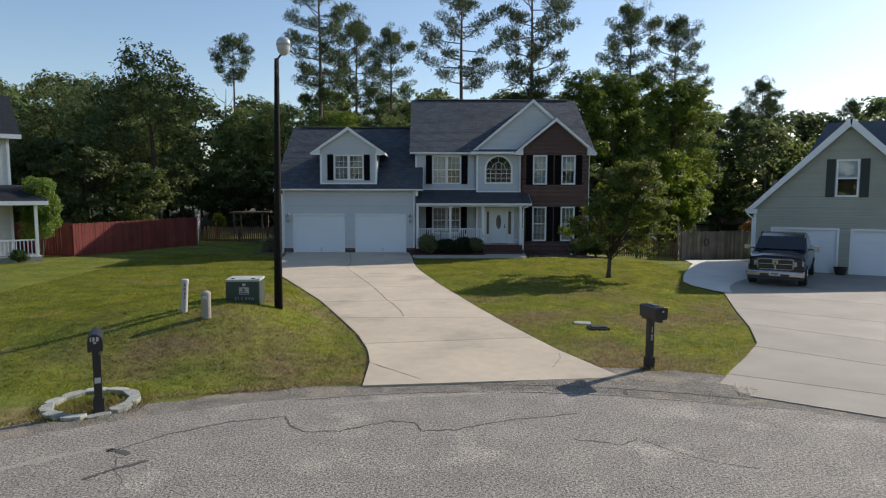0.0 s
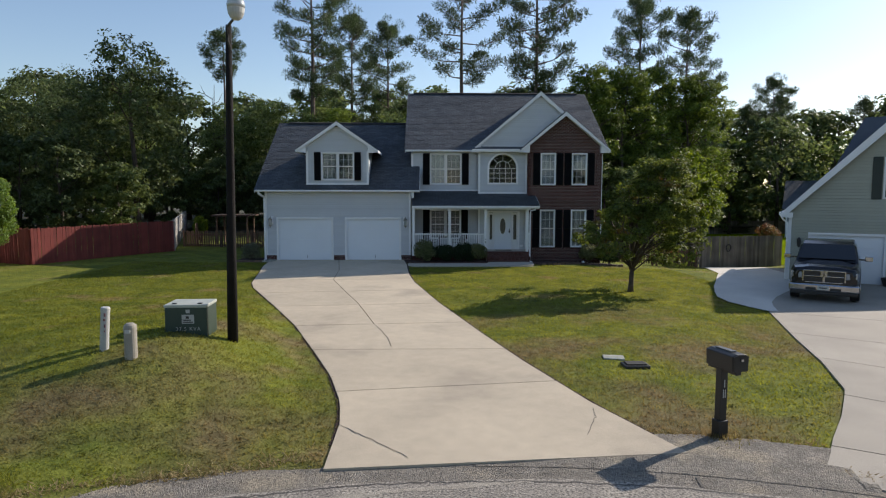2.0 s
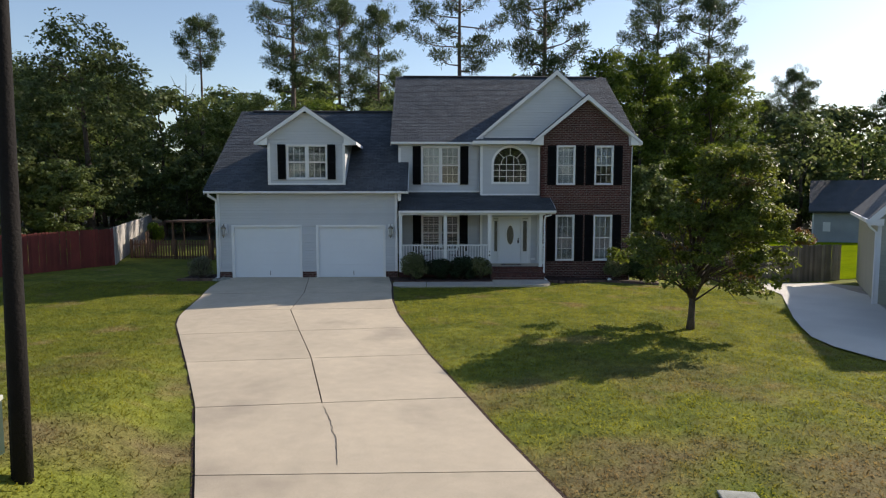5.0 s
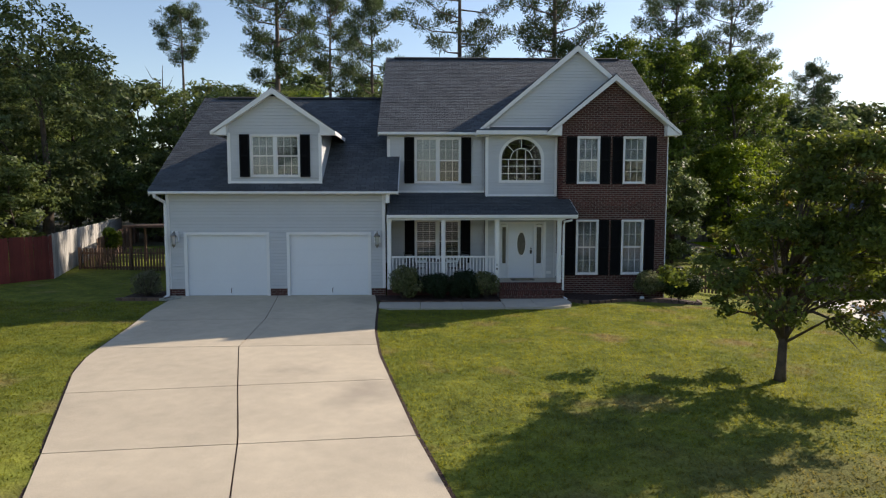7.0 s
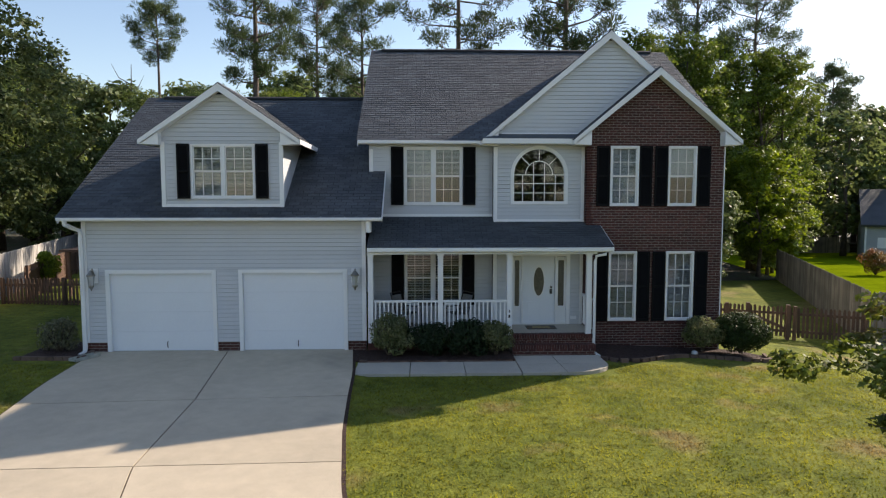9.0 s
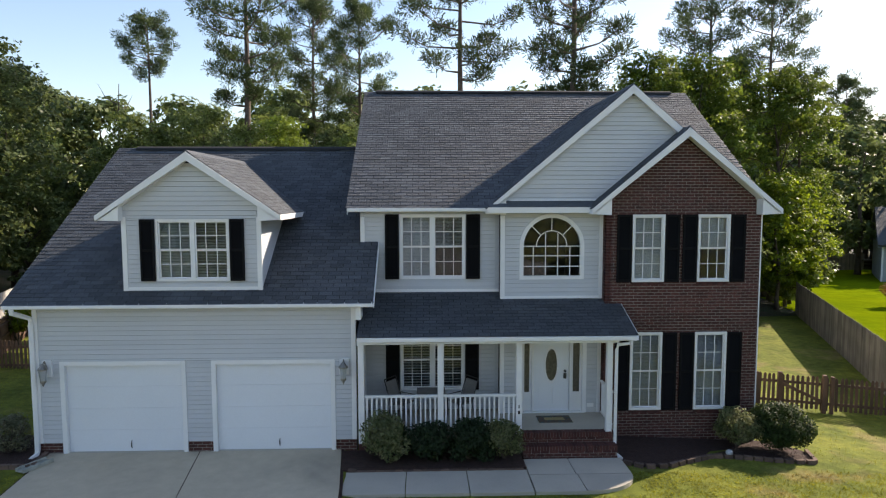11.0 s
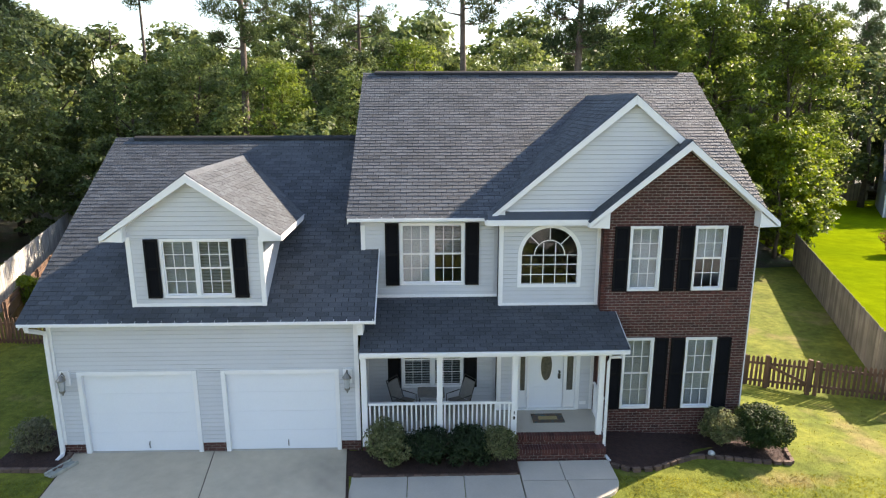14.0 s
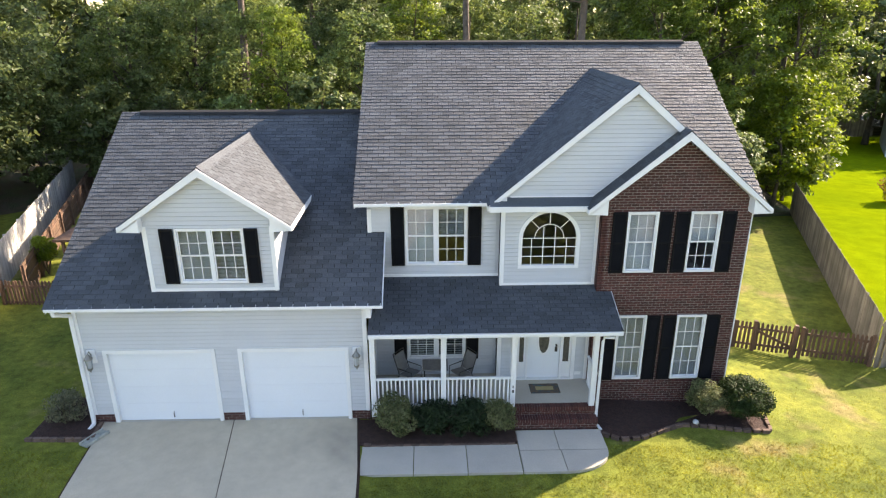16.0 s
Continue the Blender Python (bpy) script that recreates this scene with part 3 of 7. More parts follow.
part("side_wall", M().prism([(0.95, 1.5, 5.6), (0.95, 12.6, 5.6), (0.95, 7.04, 9.35)], (0.2, 0, 0)).box(0.95, 1.15, WY + 0.2, 12.5, -0.3, 5.6), SIDING_FAR, house)
part("side_wall", M().box(GX0, GX0 + 0.2, 0.2, 11.0, -0.3, 3.5).prism([(GX0, 0.0, 3.5), (GX0, 11.1, 3.5), (GX0, 5.55, 7.42)], (0.2, 0, 0)), SIDING_FAR, house)
part("back_wall", M().box(GX0, GX1, 11.0, 11.2, -0.3, 3.5).box(GX1, 11.1, 12.5, 12.7, -1.2, 5.75), SIDING_FAR, house)
# added floors and walls behind the windows, room shade put into their grey
part("inner_floor", M().box(1.2, 10.9, 1.8, 12.4, 0.2, 0.36).box(1.2, 10.9, 1.8, 12.4, 3.0, 3.2).box(1.2, 10.9, 1.85, 12.2, 5.75, 5.85).box(-6.5, 0.9, 0.25, 11, 3.3, 3.5), ROOMSHADE, house)
part("inner_wall", M().box(1.2, 10.9, 6.0, 6.2, 0.36, 5.75).box(4.0, 4.1, 1.8, 6.0, 0.36, 5.75).box(7.3, 7.4, 1.6, 6.0, 0.36, 5.75).box(-6.4, 0.9, 2.0, 2.1, 3.5, 4.9), ROOMSHADE, house)

# siding on the front planes
siding(GX0 + 0.1, GX1 - 0.1, 0.28, 3.56, 0.0, [(-5.96, -3.04, -1, 2.24), (-2.45, 0.455, -1, 2.24)])
DX0, DX1, DCX = -4.38, -1.2, -2.79
siding(DX0 + 0.1, DX1 - 0.1, 3.98, 6.85, -0.02, [(DW[0] - 0.04, DW[1] + 0.04, DW[2] - 0.04, DW[3] + 0.04)],
       clip=lambda z: (DX0 + 0.1, DX1 - 0.1) if z < 5.72 else (DCX - (7.06 - z) * 1.47 + 0.06, DCX + (7.06 - z) * 1.47 - 0.06) if (7.06 - z) * 1.47 < 1.6 else (DX0 + 0.02, DX1 - 0.02))
siding(1.05, 4.44, 0.40, 5.7, WY, [(w[0] - 0.04, w[1] + 0.04, w[2] - 0.04, w[3] + 0.04) for w in (UW, LW)])
siding(4.64, 7.06, 0.40, 5.7, AY, [(DOOR[0] - 0.02, DOOR[1] + 0.02, 0, DOOR[3] + 0.1)], arch=True)
siding(4.5, 11.2, 5.95, 8.6, AY - 0.01, clip=lambda z: (7.81 - (8.72 - z) * 1.18, min(7.81 + (8.72 - z) * 1.18, 9.9)))

# bricks
BL, BH, BG = 0.2, 0.063, 0.0125
brick_mesh = M().box(0, BL, 0, 0.06, 0, BH).mesh("brick")
brick_mesh.materials.append(BRICK)
half_mesh = M().box(0, BL / 2 - BG / 2, 0, 0.06, 0, BH).mesh("brick")
half_mesh.materials.append(BRICK)
rest = M()
count = 0
for k in range(110):
    z = -0.5 + k * (BH + BG)
    zm = z + BH / 2
    if z > 7.48:
        break
    lo, hi = 7.15, 11.12
    if zm > 5.72:
        lo, hi = max(7.15, 9.1 - (7.55 - zm) * 1.2), min(11.12, 9.1 + (7.55 - zm) * 1.2)
    if hi - lo < 0.1:
        continue
    cells = wall_cells(lo, hi, z, z + BH, [h for h in BW + [(w[0], w[1], w[2] - 0.1, w[2]) for w in BW] if h[2] < zm < h[3]])
    cells = [(a, b) for a, b, c, d in cells if c <= zm <= d]
    for a, b in cells:
        x = 7.15 - (BL + BG) / 2 * (k % 2)
        while x < b:
            xa, xb = max(a, x), min(b, x + BL)
            if xb - xa > 0.03:
                dy = random.uniform(-0.003, 0.003)
                if 3.05 < z < 3.9 and xb - xa > BL - 0.001 and count < 300:
                    ob = part("brick", brick_mesh, None, house)
                    ob.location = (xa, BY + dy, z)
                    count += 1
                else:
                    rest.box(xa, xb, BY + dy, BY + 0.06, z, z + BH)
            x += BL + BG
for w in BW:  # rowlock sills
    x = w[0] - 0.02
    while x < w[1]:
        rest.box(x, x + 0.058, BY - 0.02, BY + 0.06, w[2] - 0.1, w[2] - 0.006)
        x += 0.068
for k in range(90):  # return of the bay beside the porch
    z = -0.2 + k * (BH + BG)
    for x in ((BY + 0.004, AY - 0.01),):
        if z < 5.6:
            rest.box(7.15, 7.168, x[0], x[1], z, z + BH)
for k in range(6):  # foundation course under the garage siding
    z = -0.18 + k * (BH + BG)
    for a, b in ((GX0, -5.96), (-3.04, -2.45), (0.455, GX1)):
        x = a - (BL / 2 if k % 2 else 0)
        while x < b:
            if min(b, x + BL) - max(a, x) > 0.03:
                rest.box(max(a, x), min(b, x + BL), 0.0, 0.05, z, z + BH)
            x += BL + BG
part("brickwork", rest, BRICK, house, "dark red brown brick", kind="stuff")

# ---- roofs ----


def shingles(name, O, u, w, length, rng, slope_len, as_parts=False, e=0.143, tab=0.31):
    """Courses of tabs on a slope: O low corner, u along the eave, w up the slope; rng(s) gives the run at height s."""
    O, u, w = Vector(O), Vector(u).normalized(), Vector(w).normalized()
    nrm = u.cross(w)
    if nrm.z < 0:
        nrm = -nrm
    m = M()
    k = 0
    made = 0
    while k * e < slope_len - 0.02:
        s0, s1 = k * e, min((k + 1) * e + 0.03, slope_len)
        a, b = rng(min(s0 + e / 2, slope_len))
        x = a - tab * ((k * 0.5) % 1.0) - random.uniform(0, 0.03)
        while x < b:
            xa, xb = max(a, x), min(b, x + tab - 0.017)
            if xb - xa > 0.02:
                t0 = 0.011 + random.uniform(0, 0.006)
                p = [O + u * xa + w * s0, O + u * xb + w * s0, O + u * xb + w * s1, O + u * xa + w * s1]
                top = [p[0] + nrm * t0, p[1] + nrm * t0, p[2] + nrm * 0.003, p[3] + nrm * 0.003]
                fs = [(4, 5, 6, 7), (0, 1, 5, 4), (1, 2, 6, 5), (3, 0, 4, 7)]
                if as_parts and made < 290:
                    part("shingle", M().add(p + top, fs), SHINGLE, house)
                    made += 1
                else:
                    m.add(p + top, fs)
            x += tab
        k += 1
    if m.v:
        part(name, m, SHINGLE, house, kind="stuff")


def slope(name, a, b, c, d, thick=0.12, material=None):
    """A roof deck: a b along the eave, c d along the ridge."""
    n = (Vector(b) - Vector(a)).cross(Vector(d) - Vector(a)).normalized()
    if n.z < 0:
        n = -n
    off = n * -0.006
    return part(name, M().prism([Vector(p) + off for p in (a, b, c, d)], n * -thick), material or ROOFDARK, house)


GE_Y, GE_Z, GR_Y, GR_Z = -0.38, 3.68, 5.55, 7.62
MR_Y, MR_Z, ME_Y, ME_Z = 7.04, 9.63, 1.31, 5.83
RX0, RX1 = 0.65, 11.58
gx0, gx1 = -6.93, 1.41
# garage roof
gl = math.hypot(GR_Y - GE_Y, GR_Z - GE_Z)
cutw = gl * (WY - GE_Y) / (GR_Y - GE_Y)
slope("garage_roof", (gx0, GE_Y, GE_Z), (0.97, GE_Y, GE_Z), (0.97, GR_Y, GR_Z), (gx0, GR_Y, GR_Z))
slope("garage_roof", (0.97, GE_Y, GE_Z), (gx1, GE_Y, GE_Z), (gx1, WY - 0.01, GE_Z + (WY - GE_Y) * 0.6644), (0.97, WY - 0.01, GE_Z + (WY - GE_Y) * 0.6644))
slope("garage_roof", (gx0, 11.6, GE_Z), (0.97, 11.6, GE_Z), (0.97, GR_Y, GR_Z), (gx0, GR_Y, GR_Z), material=SHINGLE)
shingles("garage_shingles", (gx0, GE_Y - 0.075, GE_Z - 0.05), (1, 0, 0), (0, GR_Y - GE_Y, GR_Z - GE_Z), 0, lambda s: (-0.035, (gx1 if s < cutw else 0.945) - gx0), gl + 0.09)
# main roof
ml = math.hypot(MR_Y - ME_Y, MR_Z - ME_Z)
slope("main_roof", (RX0, ME_Y, ME_Z), (RX1, ME_Y, ME_Z), (RX1, MR_Y, MR_Z), (RX0, MR_Y, MR_Z))
slope("main_roof", (RX0, 12.9, ME_Z), (RX1, 12.9, ME_Z), (RX1, MR_Y, MR_Z), (RX0, MR_Y, MR_Z), material=SHINGLE)
shingles("main_shingles", (RX0, ME_Y - 0.075, ME_Z - 0.05), (1, 0, 0), (0, MR_Y - ME_Y, MR_Z - ME_Z), 0, lambda s: (-0.035, RX1 - RX0 + 0.035), ml + 0.09)
# ridge vents
for x0, x1, y, z in ((gx0 + 0.55, 0.85, GR_Y, GR_Z), (RX0 + 0.35, RX1 - 0.5, MR_Y, MR_Z)):
    part("ridge_vent", M().prism([(x0, y - 0.17, z - 0.06), (x0, y - 0.12, z + 0.005), (x0, y, z + 0.055), (x0, y + 0.12, z + 0.005), (x0, y + 0.17, z - 0.06)], (x1 - x0, 0, 0)), ROOFDARK, house)


def gable(cx, peak_z, half, rise, y_face, y_end_peak, y_end_eave, name, over=0.3, cut=None):
    """Two slopes of a cross gable that run back into the roof behind; shingled."""
    full_half, full_rise, eave0 = half, rise, y_end_eave
    for s in (-1, 1):
        half, rise, y_end_eave = full_half, full_rise, eave0
        if cut and s > 0:
            f = (cut - cx) / half
            half, rise, y_end_eave = half * f, rise * f, y_end_peak + (eave0 - y_end_peak) * f
        e = (cx + s * half, y_face - over, peak_z - rise)
        p = (cx, y_face - over, peak_z)
        pb = (cx, y_end_peak, peak_z)
        eb = (cx + s * half, y_end_eave, peak_z - rise)
        n = Vector((s * rise, 0, half)).normalized()
        part(name + "_roof", M().prism([Vector(q) - n * 0.006 for q in (e, p, pb, eb)], n * -0.1), ROOFDARK, house)
        ln = math.hypot(half, rise)
        w = Vector((-s * half, 0, rise))

        def rng(t, ln=ln, ye=y_end_eave):
            f = min(1, t / ln)
            return 0, (ye + (y_end_peak - ye) * f) - (y_face - over) + 0.02

        shingles(name + "_shingles", e, (0, 1, 0), w, 0, rng, ln)
        # white rake board and its soffit, with a boxed return at the eave
        t = 0.17
        d = Vector((-s * half, 0, rise)).normalized()
        part("rake_board", M().prism([Vector(e) - n * 0.01, Vector(p) - n * 0.01, Vector(p) - Vector((0, 0, t * ln / half)), Vector(e) - Vector((0, 0, 0.13 if not (cut and s > 0) else t * ln / half))], (0, -0.035, 0)), WHITE, house)
        part("soffit", M().prism([Vector(e) - n * 0.115, Vector(p) - n * 0.115, Vector(p) - n * 0.115 + Vector((0, over, 0)), Vector(e) - n * 0.115 + Vector((0, over, 0))], -n * 0.02), WHITE, house)
        if not (cut and s > 0):
            part("eave_return", M().prism([(e[0], e[1], e[2] - 0.02), (e[0] - s * 0.5, e[1], e[2] + 0.5 * rise / half - 0.06), (e[0] - s * 0.5, e[1], e[2] - 0.15), (e[0], e[1], e[2] - 0.13)], (0, over + 0.1, 0)), WHITE, house)
    part("ridge_cap", M().prism([(cx - 0.13, y_face - over, peak_z - 0.13 * rise / half + 0.02), (cx, y_face - over, peak_z + 0.035), (cx + 0.13, y_face - over, peak_z - 0.13 * rise / half + 0.02)], (0, y_end_peak - y_face + over + 0.1, 0)), SHINGLE, house)


def roof_y(z, e_y=ME_Y, e_z=ME_Z):
    return e_y + (z - e_z) * 1.5


gable(DCX, 7.11, 2.07, 1.43, -0.02, GE_Y + (7.11 - GE_Z) * 1.505, GE_Y + (5.68 - GE_Z) * 1.505, "dormer", 0.22)
for x in (DCX - 2.095, DCX + 2.07):
    part("fascia", M().box(x, x + 0.025, -0.26, GE_Y + (5.68 - GE_Z) * 1.505, 5.545, 5.672), WHITE, house)
dwm = M()
for a, b, c, d in wall_cells(DX0, DX1, 3.75, 5.72, [DW]):
    dwm.box(a, b, -0.018, 0.14, c, d)
dwm.prism([(DX0, -0.018, 5.72), (DX1, -0.018, 5.72), (DCX, -0.018, 6.86)], (0, 0.158, 0))
for s, x in ((-1, DX0), (1, DX1)):
    dwm.prism([(x, 0.14, 3.9), (x, 0.14, 5.72), (x, 2.75, 5.72)], (-s * 0.12, 0, 0))
part("dormer_wall", dwm, SIDING_FAR, house)
gable(7.81, 8.85, 3.66, 3.08, AY, roof_y(8.85), roof_y(5.77), "front_gable", 0.16, 9.1)
gable(9.085, 7.76, 2.385, 1.99, BY, roof_y(7.76), roof_y(5.77), "brick_gable", 0.3)
part("gable_wall", M().prism([(4.6, AY - 0.008, 5.8), (11.0, AY - 0.008, 5.8), (7.81, AY - 0.008, 8.62)], (0, 0.15, 0)), SIDING_FAR, house)
# small skirt roof between bay and gable wall
part("skirt_roof", M().prism([(4.2, AY - 0.36, 5.80), (4.2, AY, 5.99), (4.2, AY, 5.78)], (2.9, 0, 0)), SHINGLE, house)
part("fascia", M().box(4.18, 6.9, AY - 0.40, AY - 0.36, 5.67, 5.81), WHITE, house)
part("soffit", M().box(4.2, 6.9, AY - 0.36, AY, 5.67, 5.71), WHITE, house)
part("trim", M().box(4.75, 7.2, AY - 0.04, AY - 0.012, 5.955, 6.0), WHITE, house)
# porch roof
PE_Y, PE_Z, PX0, PX1 = -0.45, 2.88, 1.03, 7.56
PR_Z = PE_Z + (WY - PE_Y) * 0.375
slope("porch_roof", (PX0, PE_Y, PE_Z), (PX1, PE_Y, PE_Z), (PX1, BY, PE_Z + (BY - PE_Y) * 0.375), (PX0, BY, PE_Z + (BY - PE_Y) * 0.375), 0.08)
slope("porch_roof", (PX0, BY, PE_Z + (BY - PE_Y) * 0.375), (7.16, BY, PE_Z + (BY - PE_Y) * 0.375), (7.16, AY, PE_Z + (AY - PE_Y) * 0.375), (PX0, AY, PE_Z + (AY - PE_Y) * 0.375), 0.08)
slope("porch_roof", (PX0, AY, PE_Z + (AY - PE_Y) * 0.375), (4.54, AY, PE_Z + (AY - PE_Y) * 0.375), (4.54, WY, PR_Z), (PX0, WY, PR_Z), 0.08)
pl = math.hypot(WY - PE_Y, PR_Z - PE_Z)


def porch_run(s):
    y = PE_Y + (WY - PE_Y) * s / pl
    return 0, (PX1 if y < BY else 7.15 if y < AY else 4.54) - PX0


shingles("porch_shingles", (PX0, PE_Y - 0.065, PE_Z - 0.024), (1, 0, 0), (0, WY - PE_Y, PR_Z - PE_Z), 0, porch_run, pl + 0.07, as_parts=True)
part("porch_ceiling", M().box(PX0 + 0.05, 7.15, PE_Y + 0.05, AY, 2.66, 2.70).box(PX0 + 0.05, 4.54, AY, WY, 2.66, 2.70), WHITE, house)


def board(name, x0, x1, y0, y1, z0, z1, bevel=0.006, material=None, parent=None, label=""):
    return part(name, M().box(x0, x1, y0, y1, z0, z1), material or WHITE, parent or house, label, bevel)


# fascias and gutters
board("gutter", gx0, gx1 + 0.02, GE_Y - 0.10, GE_Y - 0.005, GE_Z - 0.12, GE_Z - 0.042, 0.012)
board("fascia", gx0, gx1, GE_Y - 0.004, GE_Y + 0.03, GE_Z - 0.14, GE_Z - 0.02)
board("soffit", gx0, gx1, GE_Y + 0.03, 0.0, GE_Z - 0.14, GE_Z - 0.11)
part("rake_board", M().prism([(gx0 - 0.02, GE_Y, GE_Z - 0.2), (gx0 - 0.02, GE_Y, GE_Z - 0.03), (gx0 - 0.02, GR_Y, GR_Z - 0.03), (gx0 - 0.02, GR_Y, GR_Z - 0.2)], (0.02, 0, 0)), WHITE, house)
part("eave_return", M().box(0.99, 1.12, GE_Y + 0.03, 0.05, GE_Z - 0.44, GE_Z - 0.1), WHITE, house, bevel=0.006)
part("rake_board", M().prism([(gx1, GE_Y, GE_Z - 0.16), (gx1, GE_Y, GE_Z), (gx1, WY, GE_Z + 1.255), (gx1, WY, GE_Z + 1.095)], (0.02, 0, 0)), WHITE, house)
board("gutter", RX0, 4.2, ME_Y - 0.10, ME_Y - 0.005, ME_Z - 0.13, ME_Z - 0.042, 0.012)
board("fascia", RX0, 4.3, ME_Y - 0.004, ME_Y + 0.03, ME_Z - 0.14, ME_Z - 0.02)
board("soffit", RX0, 4.54, ME_Y + 0.03, WY, ME_Z - 0.14, ME_Z - 0.11)
part("rake_board", M().prism([(RX0 - 0.02, ME_Y, ME_Z - 0.2), (RX0 - 0.02, ME_Y, ME_Z - 0.03), (RX0 - 0.02, MR_Y, MR_Z - 0.03), (RX0 - 0.02, MR_Y, MR_Z - 0.2)], (0.02, 0, 0)), WHITE, house)
part("rake_board", M().prism([(RX1, ME_Y, ME_Z - 0.2), (RX1, ME_Y, ME_Z - 0.03), (RX1, MR_Y, MR_Z - 0.03), (RX1, MR_Y, MR_Z - 0.2)], (0.02, 0, 0)), WHITE, house)
board("gutter", PX0, PX1, PE_Y - 0.09, PE_Y - 0.005, PE_Z - 0.14, PE_Z - 0.036, 0.012)
board("porch_beam", PX0 + 0.04, 7.16, PE_Y + 0.02, PE_Y + 0.22, PE_Z - 0.17, PE_Z - 0.1)
board("porch_beam", 7.16, PX1, PE_Y + 0.02, PE_Y + 0.22, PE_Z - 0.17, PE_Z - 0.1)
part("rake_board", M().prism([(PX1, PE_Y, PE_Z - 0.14), (PX1, PE_Y, PE_Z), (PX1, BY, PE_Z + 0.49), (PX1, BY, PE_Z + 0.35)], (0.02, 0, 0)), WHITE, house)
# corner boards and band trims
for x0, x1, y, z0, z1 in ((GX0 - 0.01, GX0 + 0.1, 0, 0.28, 3.54), (GX1 - 0.1, GX1 + 0.01, 0, 0.28, 3.54), (DX0 - 0.01, DX0 + 0.1, -0.02, 3.9, 5.62), (DX1 - 0.1, DX1 + 0.01, -0.02, 3.9, 5.62),
                          (GX1, 1.06, WY, 0.38, 5.56), (4.53, 4.64, AY, 0.38, 5.6), (7.06, 7.16, AY, 3.2, 5.6), (7.06, 7.16, AY, 0.38, 2.66)):
    board("corner_board", x0, x1, y - 0.035, y + 0.02, z0, z1, 0.004)
board("band_board", DX0, DX1, -0.05, -0.02, 3.9, 3.99, 0.004)
board("band_board", 1.06, 4.53, WY - 0.04, WY, 3.60, 3.68, 0.004)
board("band_board", 4.64, 7.06, AY - 0.04, AY, 3.47, 3.54, 0.004)
board("corner_board", 11.10, 11.13, BY - 0.01, BY + 0.12, -0.3, 5.6, 0)

# downspouts
def downspout(pts, r=0.04):
    part("downspout", M().tube(pts, r, 6), WHITE, house, "white rain downspout")


downspout([(-6.74, -0.43, 3.58), (-6.74, -0.41, 3.46), (-6.66, -0.2, 3.36), (-6.54, -0.08, 3.28), (-6.53, -0.075, 3.1), (-6.53, -0.075, 0.14), (-6.53, -0.12, 0.04), (-6.56, -0.32, 0.0)], 0.06)
downspout([(7.36, -0.5, 2.76), (7.36, -0.48, 2.66), (7.14, -0.34, 2.6), (7.12, -0.3, 2.45), (7.12, -0.3, 0.1), (7.12, -0.36, -0.02), (7.2, -0.6, -0.06)])

# ---- windows ----


def window(w, y, cols, rows, twin=False, blind=True, sill=True, name="window", step=0.036, tilt=0.0125, drop=1.0):
    x0, x1, z0, z1 = w
    f, o = 0.038, 0.022
    fr = M().box(x0 - o, x0 + f, y - 0.03, y + 0.1, z0 - o, z1 + o).box(x1 - f, x1 + o, y - 0.03, y + 0.1, z0 - o, z1 + o).box(x0 + f, x1 - f, y - 0.03, y + 0.1, z1 - f, z1 + o).box(x0 + f, x1 - f, y - 0.035, y + 0.1, z0 - o, z0 + f)
    win = part(name, fr, WHITE, house, "white vinyl sash window with grilles", 0.005)
    spans = [(x0 + f, x1 - f)]
    if twin:
        c = (x0 + x1) / 2
        part("mullion", M().box(c - 0.05, c + 0.05, y - 0.025, y + 0.09, z0 + f, z1 - f), WHITE, win, bevel=0.004)
        spans = [(x0 + f, c - 0.05), (c + 0.05, x1 - f)]
    zm = (z0 + z1) / 2
    for a, b in spans:
        for k, (c, d) in enumerate(((z0 + f, zm), (zm, z1 - f))):
            yy = y + (0.03 if k == 0 else 0.01)
            sf = 0.026
            part("sash", M().box(a, a + sf, yy, yy + 0.03, c, d).box(b - sf, b, yy, yy + 0.03, c, d).box(a + sf, b - sf, yy, yy + 0.03, c, c + sf).box(a + sf, b - sf, yy, yy + 0.03, d - sf, d), WHITE, win)
            g = M()
            for i in range(1, cols):
                x = a + (b - a) * i / cols
                g.box(x - 0.009, x + 0.009, yy + 0.006, yy + 0.013, c + sf, d - sf)
            for j in range(1, rows):
                z = c + (d - c) * j / rows
                g.box(a + sf, b - sf, yy + 0.005, yy + 0.012, z - 0.009, z + 0.009)
            part("grille", g, WHITE, win)
            p = part("pane", M().box(a + sf, b - sf, yy + 0.014, yy + 0.018, c + sf, d - sf), GLASS, win)
            p.visible_shadow = False
        if blind:
            bl = M()
            z = z1 - f - 0.02
            while z > z0 + f + (1 - (drop if a == spans[-1][0] else 1.0)) * (z1 - z0):
                hz = tilt if a == spans[0][0] else tilt * 0.64
                bl.add([(a, y + 0.11, z - hz), (b, y + 0.11, z - hz), (b, y + 0.135, z + hz), (a, y + 0.135, z + hz)], [(0, 1, 2, 3)])
                z -= step
            part("blind", bl, BLIND, win, "half-open white slatted blind")
    return win


